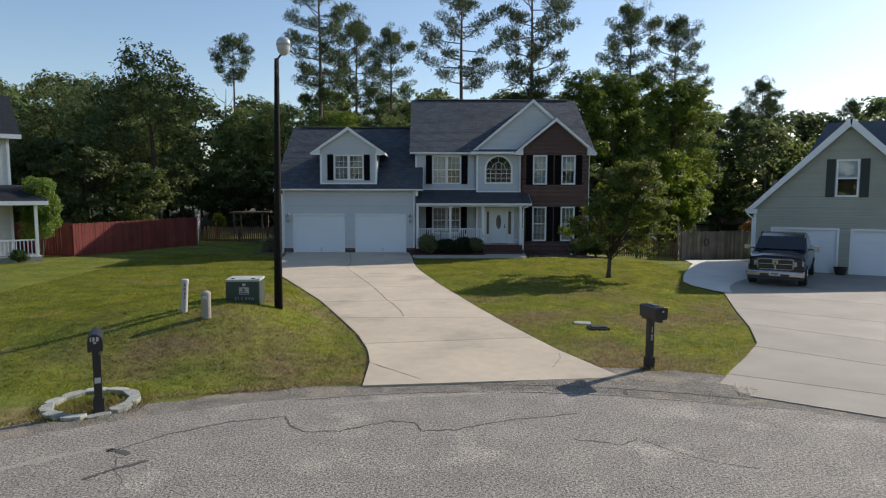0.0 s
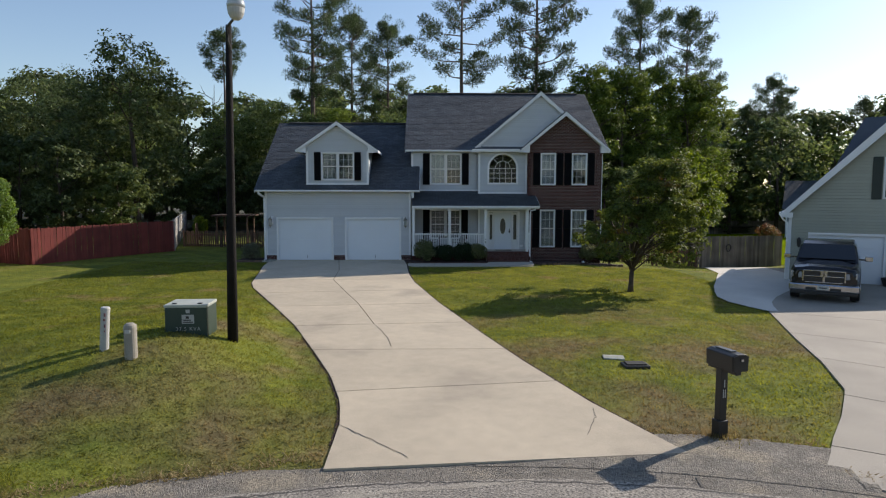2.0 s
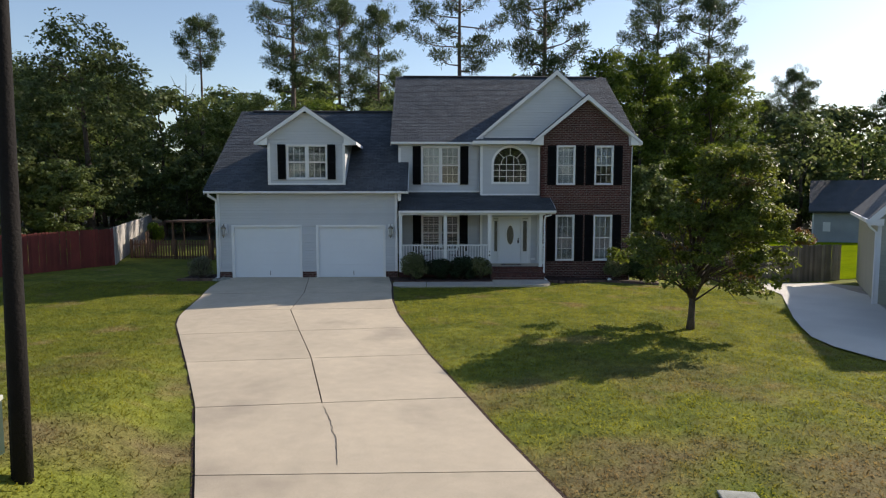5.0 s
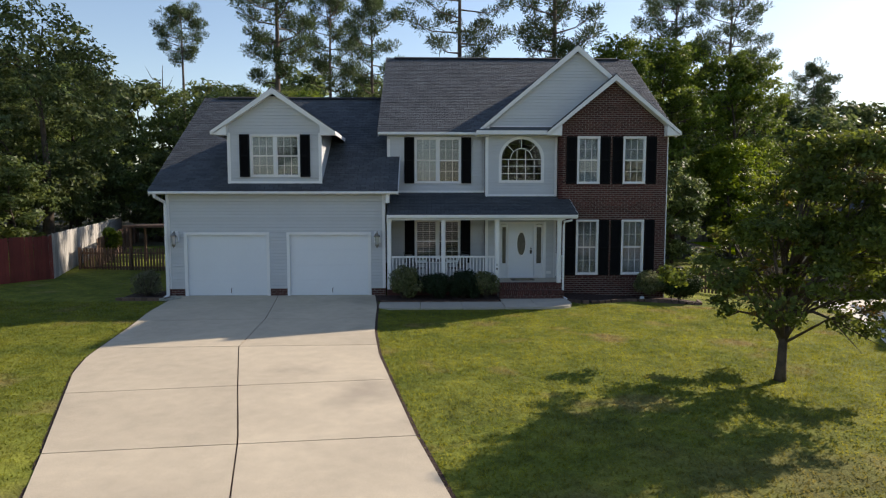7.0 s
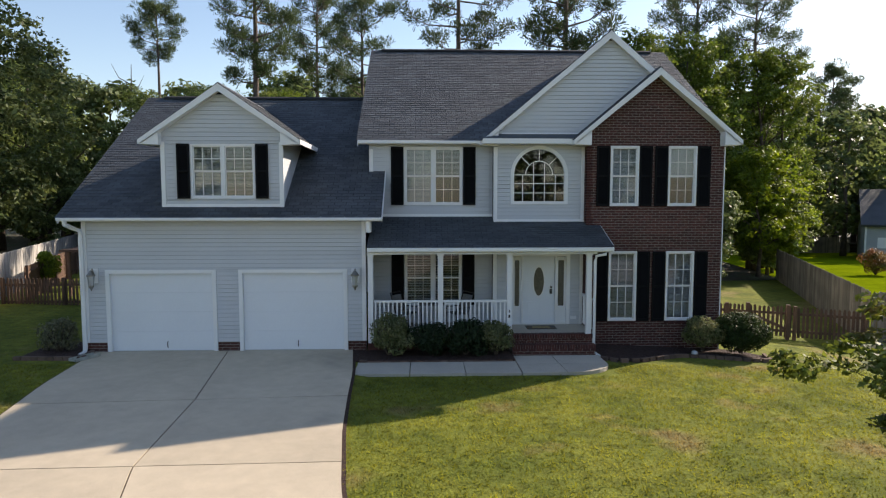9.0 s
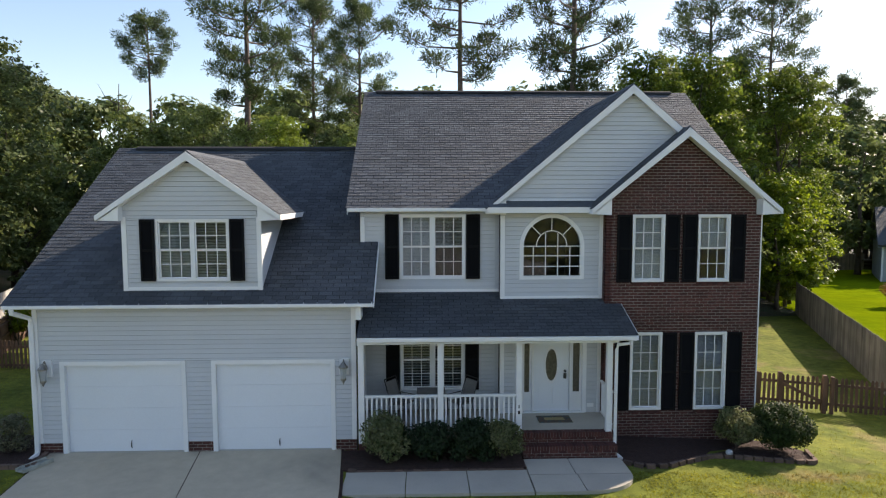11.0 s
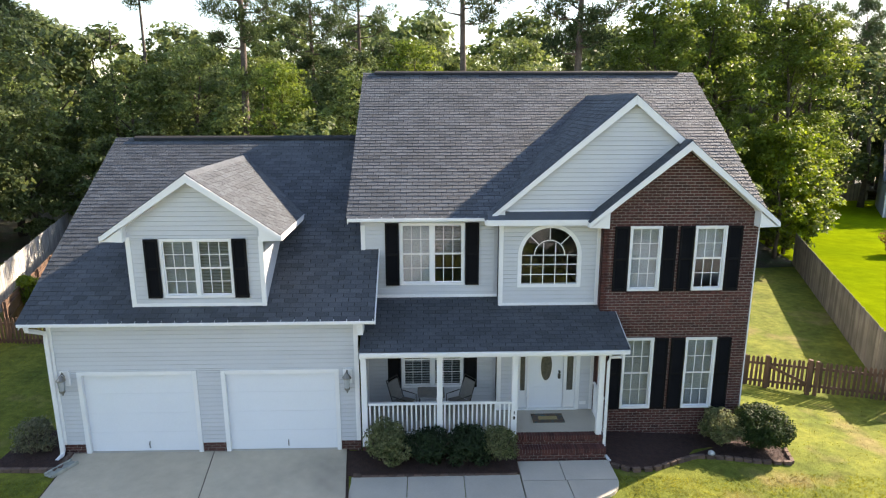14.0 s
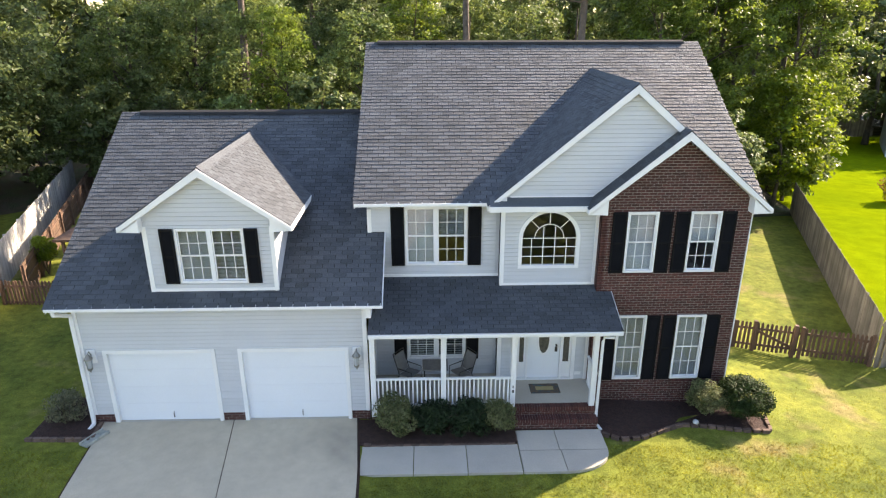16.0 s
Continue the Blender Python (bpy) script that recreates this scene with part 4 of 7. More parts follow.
def shutter(x0, x1, z0, z1, y):
    s = part("shutter", M().box(x0, x0 + 0.05, y - 0.05, y - 0.005, z0, z1).box(x1 - 0.05, x1, y - 0.05, y - 0.005, z0, z1).box(x0 + 0.05, x1 - 0.05, y - 0.05, y - 0.005, z0, z0 + 0.07).box(x0 + 0.05, x1 - 0.05, y - 0.05, y - 0.005, z1 - 0.06, z1)
             .box(x0 + 0.05, x1 - 0.05, y - 0.05, y - 0.005, (z0 + z1) / 2 - 0.03, (z0 + z1) / 2 + 0.03), SHUTTER, house, "black louvred shutter", 0.003)
    m = M()
    z = z0 + 0.08
    while z < z1 - 0.07:
        m.add([(x0 + 0.05, y - 0.04, z), (x1 - 0.05, y - 0.04, z), (x1 - 0.05, y - 0.015, z + 0.03), (x0 + 0.05, y - 0.015, z + 0.03)], [(0, 1, 2, 3)])
        z += 0.032
    m.box(x0 + 0.05, x1 - 0.05, y - 0.014, y - 0.006, z0 + 0.07, z1 - 0.06)
    part("louvres", m, SHUTTER, s)


window(DW, -0.02, 3, 2, True)
window(UW, WY, 3, 2, True, tilt=0.014, drop=0.52)
window(LW, WY, 3, 2, True, step=0.075)
for w in BW:
    window(w, BY, 3, 2, tilt=0.0145 if w[2] > 3 else 0.0115, drop=0.55 if w[2] > 3 and w[0] > 9 else 1.0)
for w, y, sw in ((DW, -0.045, 0.33), (UW, WY - 0.02, 0.36), (LW, WY - 0.02, 0.36)):
    shutter(w[0] - 0.04 - sw, w[0] - 0.04, w[2] - 0.02, w[3] + 0.02, y)
    shutter(w[1] + 0.04, w[1] + 0.04 + sw, w[2] - 0.02, w[3] + 0.02, y)
for z0, z1 in ((3.91, 5.62), (0.6, 2.62)):
    for x0, x1 in ((7.43, 7.80), (8.66, 9.02), (9.10, 9.465), (10.335, 10.70)):
        shutter(x0, x1, z0, z1, BY)

# arched window
af = M()
f = 0.06
zs = AW[3] - ar
ring = [(math.cos(t), math.sin(t)) for t in (math.pi * i / 32 for i in range(33))]
for (c0, s0), (c1, s1) in zip(ring, ring[1:]):
    af.prism([(acx + (ar + 0.04) * c0, AY - 0.035, zs + (ar + 0.04) * s0), (acx + (ar + 0.04) * c1, AY - 0.035, zs + (ar + 0.04) * s1), (acx + (ar - f) * c1, AY - 0.035, zs + (ar - f) * s1), (acx + (ar - f) * c0, AY - 0.035, zs + (ar - f) * s0)], (0, 0.12, 0))
af.box(AW[0] - 0.04, AW[0] + f, AY - 0.035, AY + 0.085, AW[2], zs).box(AW[1] - f, AW[1] + 0.04, AY - 0.035, AY + 0.085, AW[2], zs).box(AW[0] - 0.04, AW[1] + 0.04, AY - 0.04, AY + 0.085, AW[2] - 0.03, AW[2] + f)
arch = part("arched_window", af, WHITE, house, "white arched window with sunburst grille")
gm = M()
for i in range(1, 5):
    x = AW[0] + (AW[1] - AW[0]) * i / 5
    if i in (1, 2, 3, 4):
        gm.box(x - 0.011, x + 0.011, AY + 0.02, AY + 0.032, AW[2] + f, zs + (0.42 * ar if i in (2, 3) else 0))
for z in (AW[2] + 0.3, AW[2] + 0.57, zs):
    gm.box(AW[0] + f, AW[1] - f, AY + 0.018, AY + 0.03, z - 0.011, z + 0.011)
for i in range(16):
    t0, t1 = math.pi * i / 16, math.pi * (i + 1) / 16
    for r in (0.5 * ar,):
        gm.prism([(acx + (r + 0.011) * math.cos(t0), AY + 0.02, zs + (r + 0.011) * math.sin(t0)), (acx + (r + 0.011) * math.cos(t1), AY + 0.02, zs + (r + 0.011) * math.sin(t1)), (acx + (r - 0.011) * math.cos(t1), AY + 0.02, zs + (r - 0.011) * math.sin(t1)), (acx + (r - 0.011) * math.cos(t0), AY + 0.02, zs + (r - 0.011) * math.sin(t0))], (0, 0.012, 0))
for t in (math.pi / 4, math.pi / 2, 3 * math.pi / 4):
    a, b = 0.5 * ar, ar - f
    px, pz = -math.sin(t) * 0.011, math.cos(t) * 0.011
    gm.prism([(acx + a * math.cos(t) + px, AY + 0.02, zs + a * math.sin(t) + pz), (acx + b * math.cos(t) + px, AY + 0.02, zs + b * math.sin(t) + pz), (acx + b * math.cos(t) - px, AY + 0.02, zs + b * math.sin(t) - pz), (acx + a * math.cos(t) - px, AY + 0.02, zs + a * math.sin(t) - pz)], (0, 0.012, 0))
part("grille", gm, WHITE, arch)
ap = part("pane", M().prism([(AW[0] + f, AY + 0.035, AW[2] + f), (AW[1] - f, AY + 0.035, AW[2] + f)] + [(acx + (ar - f) * c, AY + 0.035, zs + (ar - f) * s) for c, s in ring], (0, 0.005, 0)), GLASS, arch)
ap.visible_shadow = False

# ---- garage doors ----
for x0, x1, _, z1 in G_DOORS:
    z0 = 0.03
    gd = part("garage_door", M().box(x0, x1, 0.10, 0.13, z0, z1), DOORWHITE, house, "white panelled sectional garage door")
    for k in range(4):
        a, b = z0 + (z1 - z0) * k / 4, z0 + (z1 - z0) * (k + 1) / 4
        sec = part("door_section", M().box(x0 + 0.002, x1 - 0.002, 0.07, 0.099, a + 0.001, b - 0.001), DOORWHITE, gd)
        m = M()
        for i in range(4):
            c, d = x0 + (x1 - x0) * (i + 0.12) / 4, x0 + (x1 - x0) * (i + 0.88) / 4
            m.box(c, d, 0.062, 0.07, a + 0.09, b - 0.09)
    cx = (x0 + x1) / 2
    part("handle", M().tube([(cx + 0.1, 0.07, 0.12), (cx + 0.1, 0.03, 0.14), (cx + 0.1, 0.03, 0.26), (cx + 0.1, 0.07, 0.28)], 0.012, 6), DARKMETAL, gd)
    part("door_casing", M().box(x0 - 0.1, x0 + 0.005, -0.04, 0.068, -0.02, z1 + 0.1).box(x1 - 0.005, x1 + 0.1, -0.04, 0.068, -0.02, z1 + 0.1).box(x0 + 0.005, x1 - 0.005, -0.04, 0.068, z1 - 0.005, z1 + 0.1), WHITE, house, bevel=0.006)
    part("door_sill", M().box(x0, x1, -0.0, 0.2, -0.1, 0.028), WALKCONC, house)

# ---- front door with sidelights ----
fd = part("front_door", M().box(5.42, 6.34, AY + 0.05, AY + 0.095, 0.5, 2.46), DOORWHITE, house, "white front door with oval glass", 0.004)
part("door_frame", M().box(DOOR[0] - 0.06, DOOR[0] + 0.05, AY - 0.04, AY + 0.12, 0.38, DOOR[3] + 0.08).box(DOOR[1] - 0.05, DOOR[1] + 0.06, AY - 0.04, AY + 0.12, 0.38, DOOR[3] + 0.08)
     .box(DOOR[0] + 0.05, DOOR[1] - 0.05, AY - 0.04, AY + 0.12, DOOR[3], DOOR[3] + 0.08).box(5.36, 5.415, AY - 0.02, AY + 0.12, 0.38, DOOR[3]).box(6.345, 6.4, AY - 0.02, AY + 0.12, 0.38, DOOR[3]).box(DOOR[0], DOOR[1], AY - 0.05, AY + 0.12, 0.42, 0.5), WHITE, house, bevel=0.004)
ov = M()
for i in range(24):
    t0, t1 = 2 * math.pi * i / 24, 2 * math.pi * (i + 1) / 24
    ov.prism([(5.88 + r * 0.15 * math.cos(t), AY + 0.05, 1.72 + r * 0.42 * math.sin(t)) for r, t in ((1.18, t0), (1.18, t1), (1.0, t1), (1.0, t0))], (0, -0.015, 0))
part("oval_frame", ov, WHITE, fd)
FROST = mat("leaded_door_glass", (0.05, 0.05, 0.045), (0.11, 0.10, 0.085), 14, 0.15, 0.3, 60, spec=0.7)
part("oval_glass", M().prism([(5.88 + 0.15 * math.cos(t), AY + 0.049, 1.72 + 0.42 * math.sin(t)) for t in (2 * math.pi * i / 24 for i in range(24))], (0, -0.004, 0)), FROST, fd)
for z in (0.75,):
    part("door_panel", M().box(5.55, 5.84, AY + 0.042, AY + 0.05, 0.66, 1.13).box(5.92, 6.21, AY + 0.042, AY + 0.05, 0.66, 1.13), DOORWHITE, fd, bevel=0.003)
part("lockset", M().box(6.2, 6.27, AY + 0.01, AY + 0.05, 1.36, 1.5).tube([(6.235, AY + 0.05, 1.56), (6.235, AY - 0.02, 1.56)], 0.03, 8), DARKMETAL, fd)
for x0, x1 in ((5.13, 5.36), (6.4, 6.67)):
    sl = part("sidelight", M().box(x0, x1, AY + 0.06, AY + 0.09, 0.42, 1.0).box(x0, x0 + 0.05, AY + 0.06, AY + 0.09, 1.0, 2.44).box(x1 - 0.05, x1, AY + 0.06, AY + 0.09, 1.0, 2.44).box(x0 + 0.05, x1 - 0.05, AY + 0.06, AY + 0.09, 2.34, 2.44), WHITE, house)
    part("sidelight_glass", M().box(x0 + 0.05, x1 - 0.05, AY + 0.07, AY + 0.075, 1.0, 2.34), FROST, sl)
part("wall_vent", M().box(6.8, 6.98, AY - 0.04, AY - 0.02, 0.62, 0.72).box(6.82, 6.96, AY - 0.045, AY - 0.04, 0.64, 0.7), WHITE, house, bevel=0.003)

# ---- porch ----
PF = 0.47
part("porch_floor", M().box(1.0, 7.16, -0.1, AY, 0.3, PF).box(1.0, 4.54, AY, WY, 0.3, PF), WALKCONC, house, bevel=0.01)
part("porch_base", M().box(1.0, 7.15, -0.06, AY, -0.3, 0.3), MORTAR, house)
st = M()
x = 4.88
while x < 7.10:
    d = random.uniform(-0.003, 0.003)
    st.box(x, x + 0.06, -0.30 + d, -0.101, 0.36, PF + 0.006 + d).box(x, x + 0.06, -0.54 + d, -0.28, 0.12, 0.235 + d)
    x += 0.07
for k in range(3):
    for i in range(11):
        xa = 4.88 + i * 0.21 - (0.105 if k % 2 else 0)
        xb = min(xa + 0.2, 7.12)
        xa = max(xa, 4.88)
        if xb - xa < 0.04:
            continue
        if k < 2:
            st.box(xa, xb, -0.28, -0.2, 0.24 + k * 0.06, 0.24 + k * 0.06 + 0.052)
        st.box(xa, xb, -0.52, -0.45, -0.09 + k * 0.075, -0.09 + k * 0.075 + 0.065)
part("brick_steps", st, BRICK, house, "two dark red brick steps")
part("step_core", M().box(4.89, 7.11, -0.275, -0.06, -0.3, 0.45).box(4.89, 7.11, -0.515, -0.27, -0.3, 0.215), MORTAR, house)
part("porch_skirt", M().box(1.0, 4.86, -0.085, -0.065, -0.2, 0.3), BRICK, house)
for x, y in ((1.1, -0.25), (2.96, -0.25), (4.82, -0.2), (6.98, -0.2)):
    post = part("porch_post", M().box(x - 0.07, x + 0.07, y - 0.07, y + 0.07, PF - 0.02 if x > 4.5 else PF - 0.2, 2.73), WHITE, house, "square white porch post", 0.008)
    part("collar", M().box(x - 0.09, x + 0.09, y - 0.09, y + 0.09, 2.62, 2.70), WHITE, post)
for x0, x1 in ((1.17, 2.89), (3.03, 4.75)):
    rl = part("railing", M().box(x0, x1, -0.285, -0.215, 1.36, 1.42), WHITE, house, "white porch railing with square balusters", 0.006)
    part("bottom_rail", M().box(x0, x1, -0.275, -0.225, 0.57, 0.62), WHITE, rl)
    n = 15
    for i in range(n):
        x = x0 + (x1 - x0) * (i + 0.5) / n
        part("baluster", M().box(x - 0.019, x + 0.019, -0.269, -0.231, 0.62, 1.36), WHITE, rl)
rl = part("railing", M().box(7.06, 7.12, -0.13, 0.8, 1.36, 1.42), WHITE, house, "white side porch railing", 0.006)
part("bottom_rail", M().box(7.07, 7.11, -0.13, 0.8, 0.57, 0.62), WHITE, rl)
for i in range(9):
    y = -0.08 + 0.1 * i
    part("baluster", M().box(7.071, 7.109, y - 0.019, y + 0.019, 0.62, 1.36), WHITE, rl)
# house number on the post as plain bars
for x0, x1, z0, z1 in ((4.808, 4.832, 1.07, 1.15), (4.795, 4.845, 0.93, 1.01)):
    part("number_bar", M().box(x0, x1, -0.276, -0.27, z0, z1), DARKMETAL, house)

# walkway slabs
wk = tagged(new("walkway"), "pale concrete front walk in jointed slabs", "walkway", kind="structure")
for x0, x1 in ((0.80, 2.16), (2.18, 3.50), (3.52, 4.85)):
    part("concrete_slab", M().box(x0, x1, -2.28, -1.2, -0.16, -0.02), WALKCONC, wk)
part("concrete_slab", M().box(4.88, 5.9, -1.45, -0.63, -0.16, -0.02), WALKCONC, wk)
part("concrete_slab", M().box(5.92, 7.15, -1.45, -0.63, -0.16, -0.02), WALKCONC, wk)
part("concrete_slab", M().prism([(4.88, -2.28, -0.16), (5.95, -2.28, -0.16), (5.93, -1.47, -0.16), (4.88, -1.47, -0.16)], (0, 0, 0.14)), WALKCONC, wk)
part("concrete_slab", M().prism([(5.97, -2.28, -0.16)] + [(5.95 + 1.2 * math.sin(t), -1.47 - 0.81 * math.cos(t), -0.16) for t in (math.pi / 2 * i / 8 for i in range(9))] + [(5.95, -1.47, -0.16)], (0, 0, 0.14)), WALKCONC, wk)

# ---- vegetation ----
rng = np.random.default_rng(7)


def quads_mesh(name, corners, material, smooth=False):
    """A mesh of loose quads from an array (n, 4, 3)."""
    n = len(corners)
    me = bpy.data.meshes.new(name)
    me.vertices.add(4 * n)
    me.vertices.foreach_set("co", corners.reshape(-1).astype(np.float32))
    me.loops.add(4 * n)
    me.loops.foreach_set("vertex_index", np.arange(4 * n, dtype=np.int32))
    me.polygons.add(n)
    me.polygons.foreach_set("loop_start", np.arange(0, 4 * n, 4, dtype=np.int32))
    me.update(calc_edges=True)
    me.materials.append(material)
    return me


def unit(n):
    d = rng.normal(size=(n, 3))
    return d / np.linalg.norm(d, axis=1, keepdims=True)


def leaf_quads(pos, nrm, size):
    """Kite-shaped leaves at given places, lying roughly across given normals."""
    n = len(pos)
    t = np.cross(nrm, unit(n))
    t /= np.linalg.norm(t, axis=1, keepdims=True) + 1e-9
    b = np.cross(nrm, t)
    s = (size * rng.uniform(0.6, 1.3, n))[:, None]
    bend = nrm * s * rng.uniform(-0.25, 0.25, n)[:, None]
    return np.stack([pos - t * s * 0.55, pos + b * s * 0.33 + bend, pos + t * s * 0.6, pos - b * s * 0.33 + bend], 1)


def lobes(h0, h1, width, count, seed_shift=0.0, top_heavy=0.5):
    """Centres and radii of the leaf masses of a crown."""
    out = []
    mid, half = (h0 + h1) / 2, (h1 - h0) / 2
    for i in range(int(count * 1.8)):
        f = rng.uniform(-0.95, 0.95)
        w = math.sqrt(max(0.05, 1 - f * f)) * (1.0 if f < top_heavy else 0.9)
        a, r = rng.uniform(0, 2 * math.pi), math.sqrt(rng.uniform(0.2, 1.0))
        R = width * rng.uniform(0.07, 0.15)
        out.append((math.cos(a) * r * w * (width / 2 - R * 0.6), math.sin(a) * r * w * (width / 2 - R * 0.6), mid + f * (half - R * 0.7), R))
    return np.array(out)


def crown_mesh(name, lb, leaves, size, material, flat=0.75, sprays=13, spread=0.42):
    """Leaves in sprays that sit on the leaf masses, with gaps between them."""
    own = np.repeat(np.arange(len(lb)), sprays)
    d = unit(len(own)) * [1, 1, 0.85] + [0, 0, 0.15]
    d /= np.linalg.norm(d, axis=1, keepdims=True)
    R = lb[own, 3] * rng.uniform(0.75, 1.25, len(own))
    cen = lb[own, :3] + d * (R * rng.uniform(0.5, 1.05, len(own)))[:, None] * [1, 1, flat]
    share = R ** 2 * rng.uniform(0.4, 1.6, len(own))
    idx = rng.choice(len(own), leaves, p=share / share.sum())
    off = unit(leaves) * (np.cbrt(rng.uniform(0, 1, leaves)) * R[idx] * spread)[:, None] * [1, 1, 0.55]
    nrm = d[idx] * 0.5 + unit(leaves) * 0.6 + np.array([0, 0, 0.45])
    nrm /= np.linalg.norm(nrm, axis=1, keepdims=True)
    return quads_mesh(name, leaf_quads(cen[idx] + off, nrm, size), material)


def bush_mesh(name, lb, leaves, size, material, flat=0.9):
    """Leaves packed evenly over rounded masses, as on a clipped shrub."""
    share = lb[:, 3] ** 2
    idx = rng.choice(len(lb), leaves, p=share / share.sum())
    d = unit(leaves)
    off = d * (lb[idx, 3] * np.cbrt(rng.uniform(0.2, 1.12, leaves)))[:, None] * [1, 1, flat]
    nrm = d * 0.6 + unit(leaves) * 0.7 + np.array([0, 0, 0.35])
    nrm /= np.linalg.norm(nrm, axis=1, keepdims=True)
    return quads_mesh(name, leaf_quads(lb[idx, :3] + off, nrm, size), material)


def woody(height, r0, lb, fork=0.35, limbs=10, bend=0.25):
    """A tapered trunk with limbs that reach into the leaf masses."""
    m = M()
    pts = [(bend * math.sin(i * 0.9) * i / 8, bend * math.cos(i * 1.3) * i / 8 - bend * 0.1, height * i / 8) for i in range(9)]
    m.tube(pts, [r0 * (1.25 if i == 0 else 1 - 0.85 * i / 8) for i in range(9)], 8)
    order = sorted(range(len(lb)), key=lambda i: -lb[i][3])[:limbs]
    for i in order:
        x, y, z, R = lb[i]
        k = min(7, max(1, int(8 * (z - 0.35 * math.hypot(x, y)) / height)))
        k = max(k, int(8 * fork))
        p = Vector(pts[min(k, 8)])
        q = Vector((x, y, z))
        midp = (p + q) / 2 + Vector((0, 0, 0.12 * (q - p).length))
        rr = r0 * (1 - 0.85 * k / 8) * 0.55
        m.tube([p, midp, q], [rr, rr * 0.6, rr * 0.2], 6)
        for s in range(2):
            e = q + Vector((rng.uniform(-1, 1), rng.uniform(-1, 1), rng.uniform(-0.2, 0.8))) * R
            m.tube([midp, (midp + e) / 2 + Vector((0, 0, 0.1)), e], [rr * 0.45, rr * 0.28, rr * 0.1], 5)
    return m


def make_tree(label, height, width, base, trunk_r, leaves, size, material, nl=34, group="", name="tree", limbs=10, bark=None):
    t = thing(name, label, "tree", group=group)
    lb = lobes(base, height, width, nl)
    part("trunk", woody(height * 0.86, trunk_r, lb, fork=max(0.12, base / height), limbs=limbs), bark or BARK, t, smooth=True)
    part("crown", crown_mesh("crown", lb, leaves, size, material), None, t)
    return t


def make_pine(label, height, crown_from, reach, branches, tufts=6, needles=90, group="tall pines"):
    t = thing("pine_tree", label, "pine tree", group=group)
    bx, by = rng.uniform(-0.5, 0.5), rng.uniform(-0.5, 0.5)
    spine = [Vector((bx * math.sin(i / 10 * 2.5), by * math.sin(i / 10 * 2.0), height * i / 10)) for i in range(11)]
    m = M().tube(spine, [0.27 * (1.15 if i == 0 else 1 - 0.88 * i / 10) for i in range(11)], 8)

    def at(h):
        f = min(9.99, h / height * 10)
        return spine[int(f)].lerp(spine[int(f) + 1], f % 1)

    pads = []
    for i in range(branches):
        f = (i + rng.uniform(0, 1)) / branches
        h = height * (crown_from + (0.985 - crown_from) * f)
        prof = (0.55 + 0.45 * min(1, f * 3)) * math.sqrt(max(0.06, 1 - f ** 2.6))
        ln = reach * prof * rng.uniform(0.5, 1.08)
        a = i * 2.4 + rng.uniform(-0.6, 0.6)
        rise = rng.uniform(-0.15, 0.3) + 0.65 * f * f
        d = Vector((math.cos(a), math.sin(a), rise))
        p = at(h * 0.985)
        q = p + d * ln * 0.5 + Vector((0, 0, -0.03 * ln))
        e = p + d * ln + Vector((0, 0, 0.14 * ln))
        m.tube([p, q, e], [0.06 * (1.25 - 0.7 * f), 0.038, 0.012], 5, cap=False)
        side = Vector((-d.y, d.x, 0))
        for k in range(tufts):
            g = 1.0 if k == 0 else rng.uniform(0.48, 1.0)
            s = (p.lerp(q, g / 0.5) if g < 0.5 else q.lerp(e, (g - 0.5) / 0.5)) + side * (0 if k == 0 else rng.uniform(-0.42, 0.42) * ln * 0.6) + Vector((0, 0, rng.uniform(-0.15, 0.45)))
            pads.append((*s, rng.uniform(0.3, 0.58)))
            if k:
                m.tube([p.lerp(q, g) if g < 0.6 else q.lerp(e, g - 0.6), s], [0.018, 0.007], 4, cap=False)
    for k in range(8):
        pads.append((*(at(height * 0.98) + Vector(rng.normal(size=3) * (0.55, 0.55, 0.35))), 0.5))
    pads = np.array(pads)
    idx = np.repeat(np.arange(len(pads)), needles)
    n = len(idx)
    out = unit(n)
    cen = pads[idx, :3] + out * (np.cbrt(rng.uniform(0.02, 1, n)) * pads[idx, 3])[:, None] * [1, 1, 0.72]
    d = out * 0.7 + unit(n) * 0.6 + [0, 0, 0.45]
    d /= np.linalg.norm(d, axis=1, keepdims=True)
    across = np.cross(d, unit(n))
    across /= np.linalg.norm(across, axis=1, keepdims=True)
    w, tip = 0.022, cen + d * rng.uniform(0.16, 0.34, n)[:, None]
    part("trunk", m, PINEBARK, t, smooth=True)
    part("crown", quads_mesh("needles", np.stack([cen - across * w * 0.5, cen + across * w * 0.5, tip + across * w, tip - across * w], 1), NEEDLE), None, t)
    return t


def put(proto, x, y, scale=1.0, turn=None, zscale=None, z=None):
    """A copy of a tree at a place on the ground."""
    a = rng.uniform(0, 360) if turn is None else turn
    c = copy_thing(proto, Matrix())
    c.matrix_basis = Matrix.LocRotScale((x, y, (gz(x, y) if z is None else z) - 0.05), Euler((0, 0, radians(a))), (scale, scale, scale * (zscale or 1)))
    return c


# the yard tree on the front lawn
yard = thing("yard_tree", "small round leafy tree on the front lawn", "tree", at=(9.2, -10.15, gz(9.2, -10.15) - 0.03))
lb = []
for i in range(105):
    f = rng.uniform(0, 1) ** 0.85
    wid = 2.3 * min(1.0, 0.55 + f * 2.4) * (1 - 0.95 * max(0, f - 0.18) ** 1.15) * (0.85 + 0.3 * rng.uniform())
    a, r = rng.uniform(0, 2 * math.pi), math.sqrt(rng.uniform(0.1, 1.0))
    lb.append((0.3 + 0.8 * f + math.cos(a) * r * wid * 1.02, math.sin(a) * r * wid, 1.2 + 3.4 * f, rng.uniform(0.24, 0.46)))
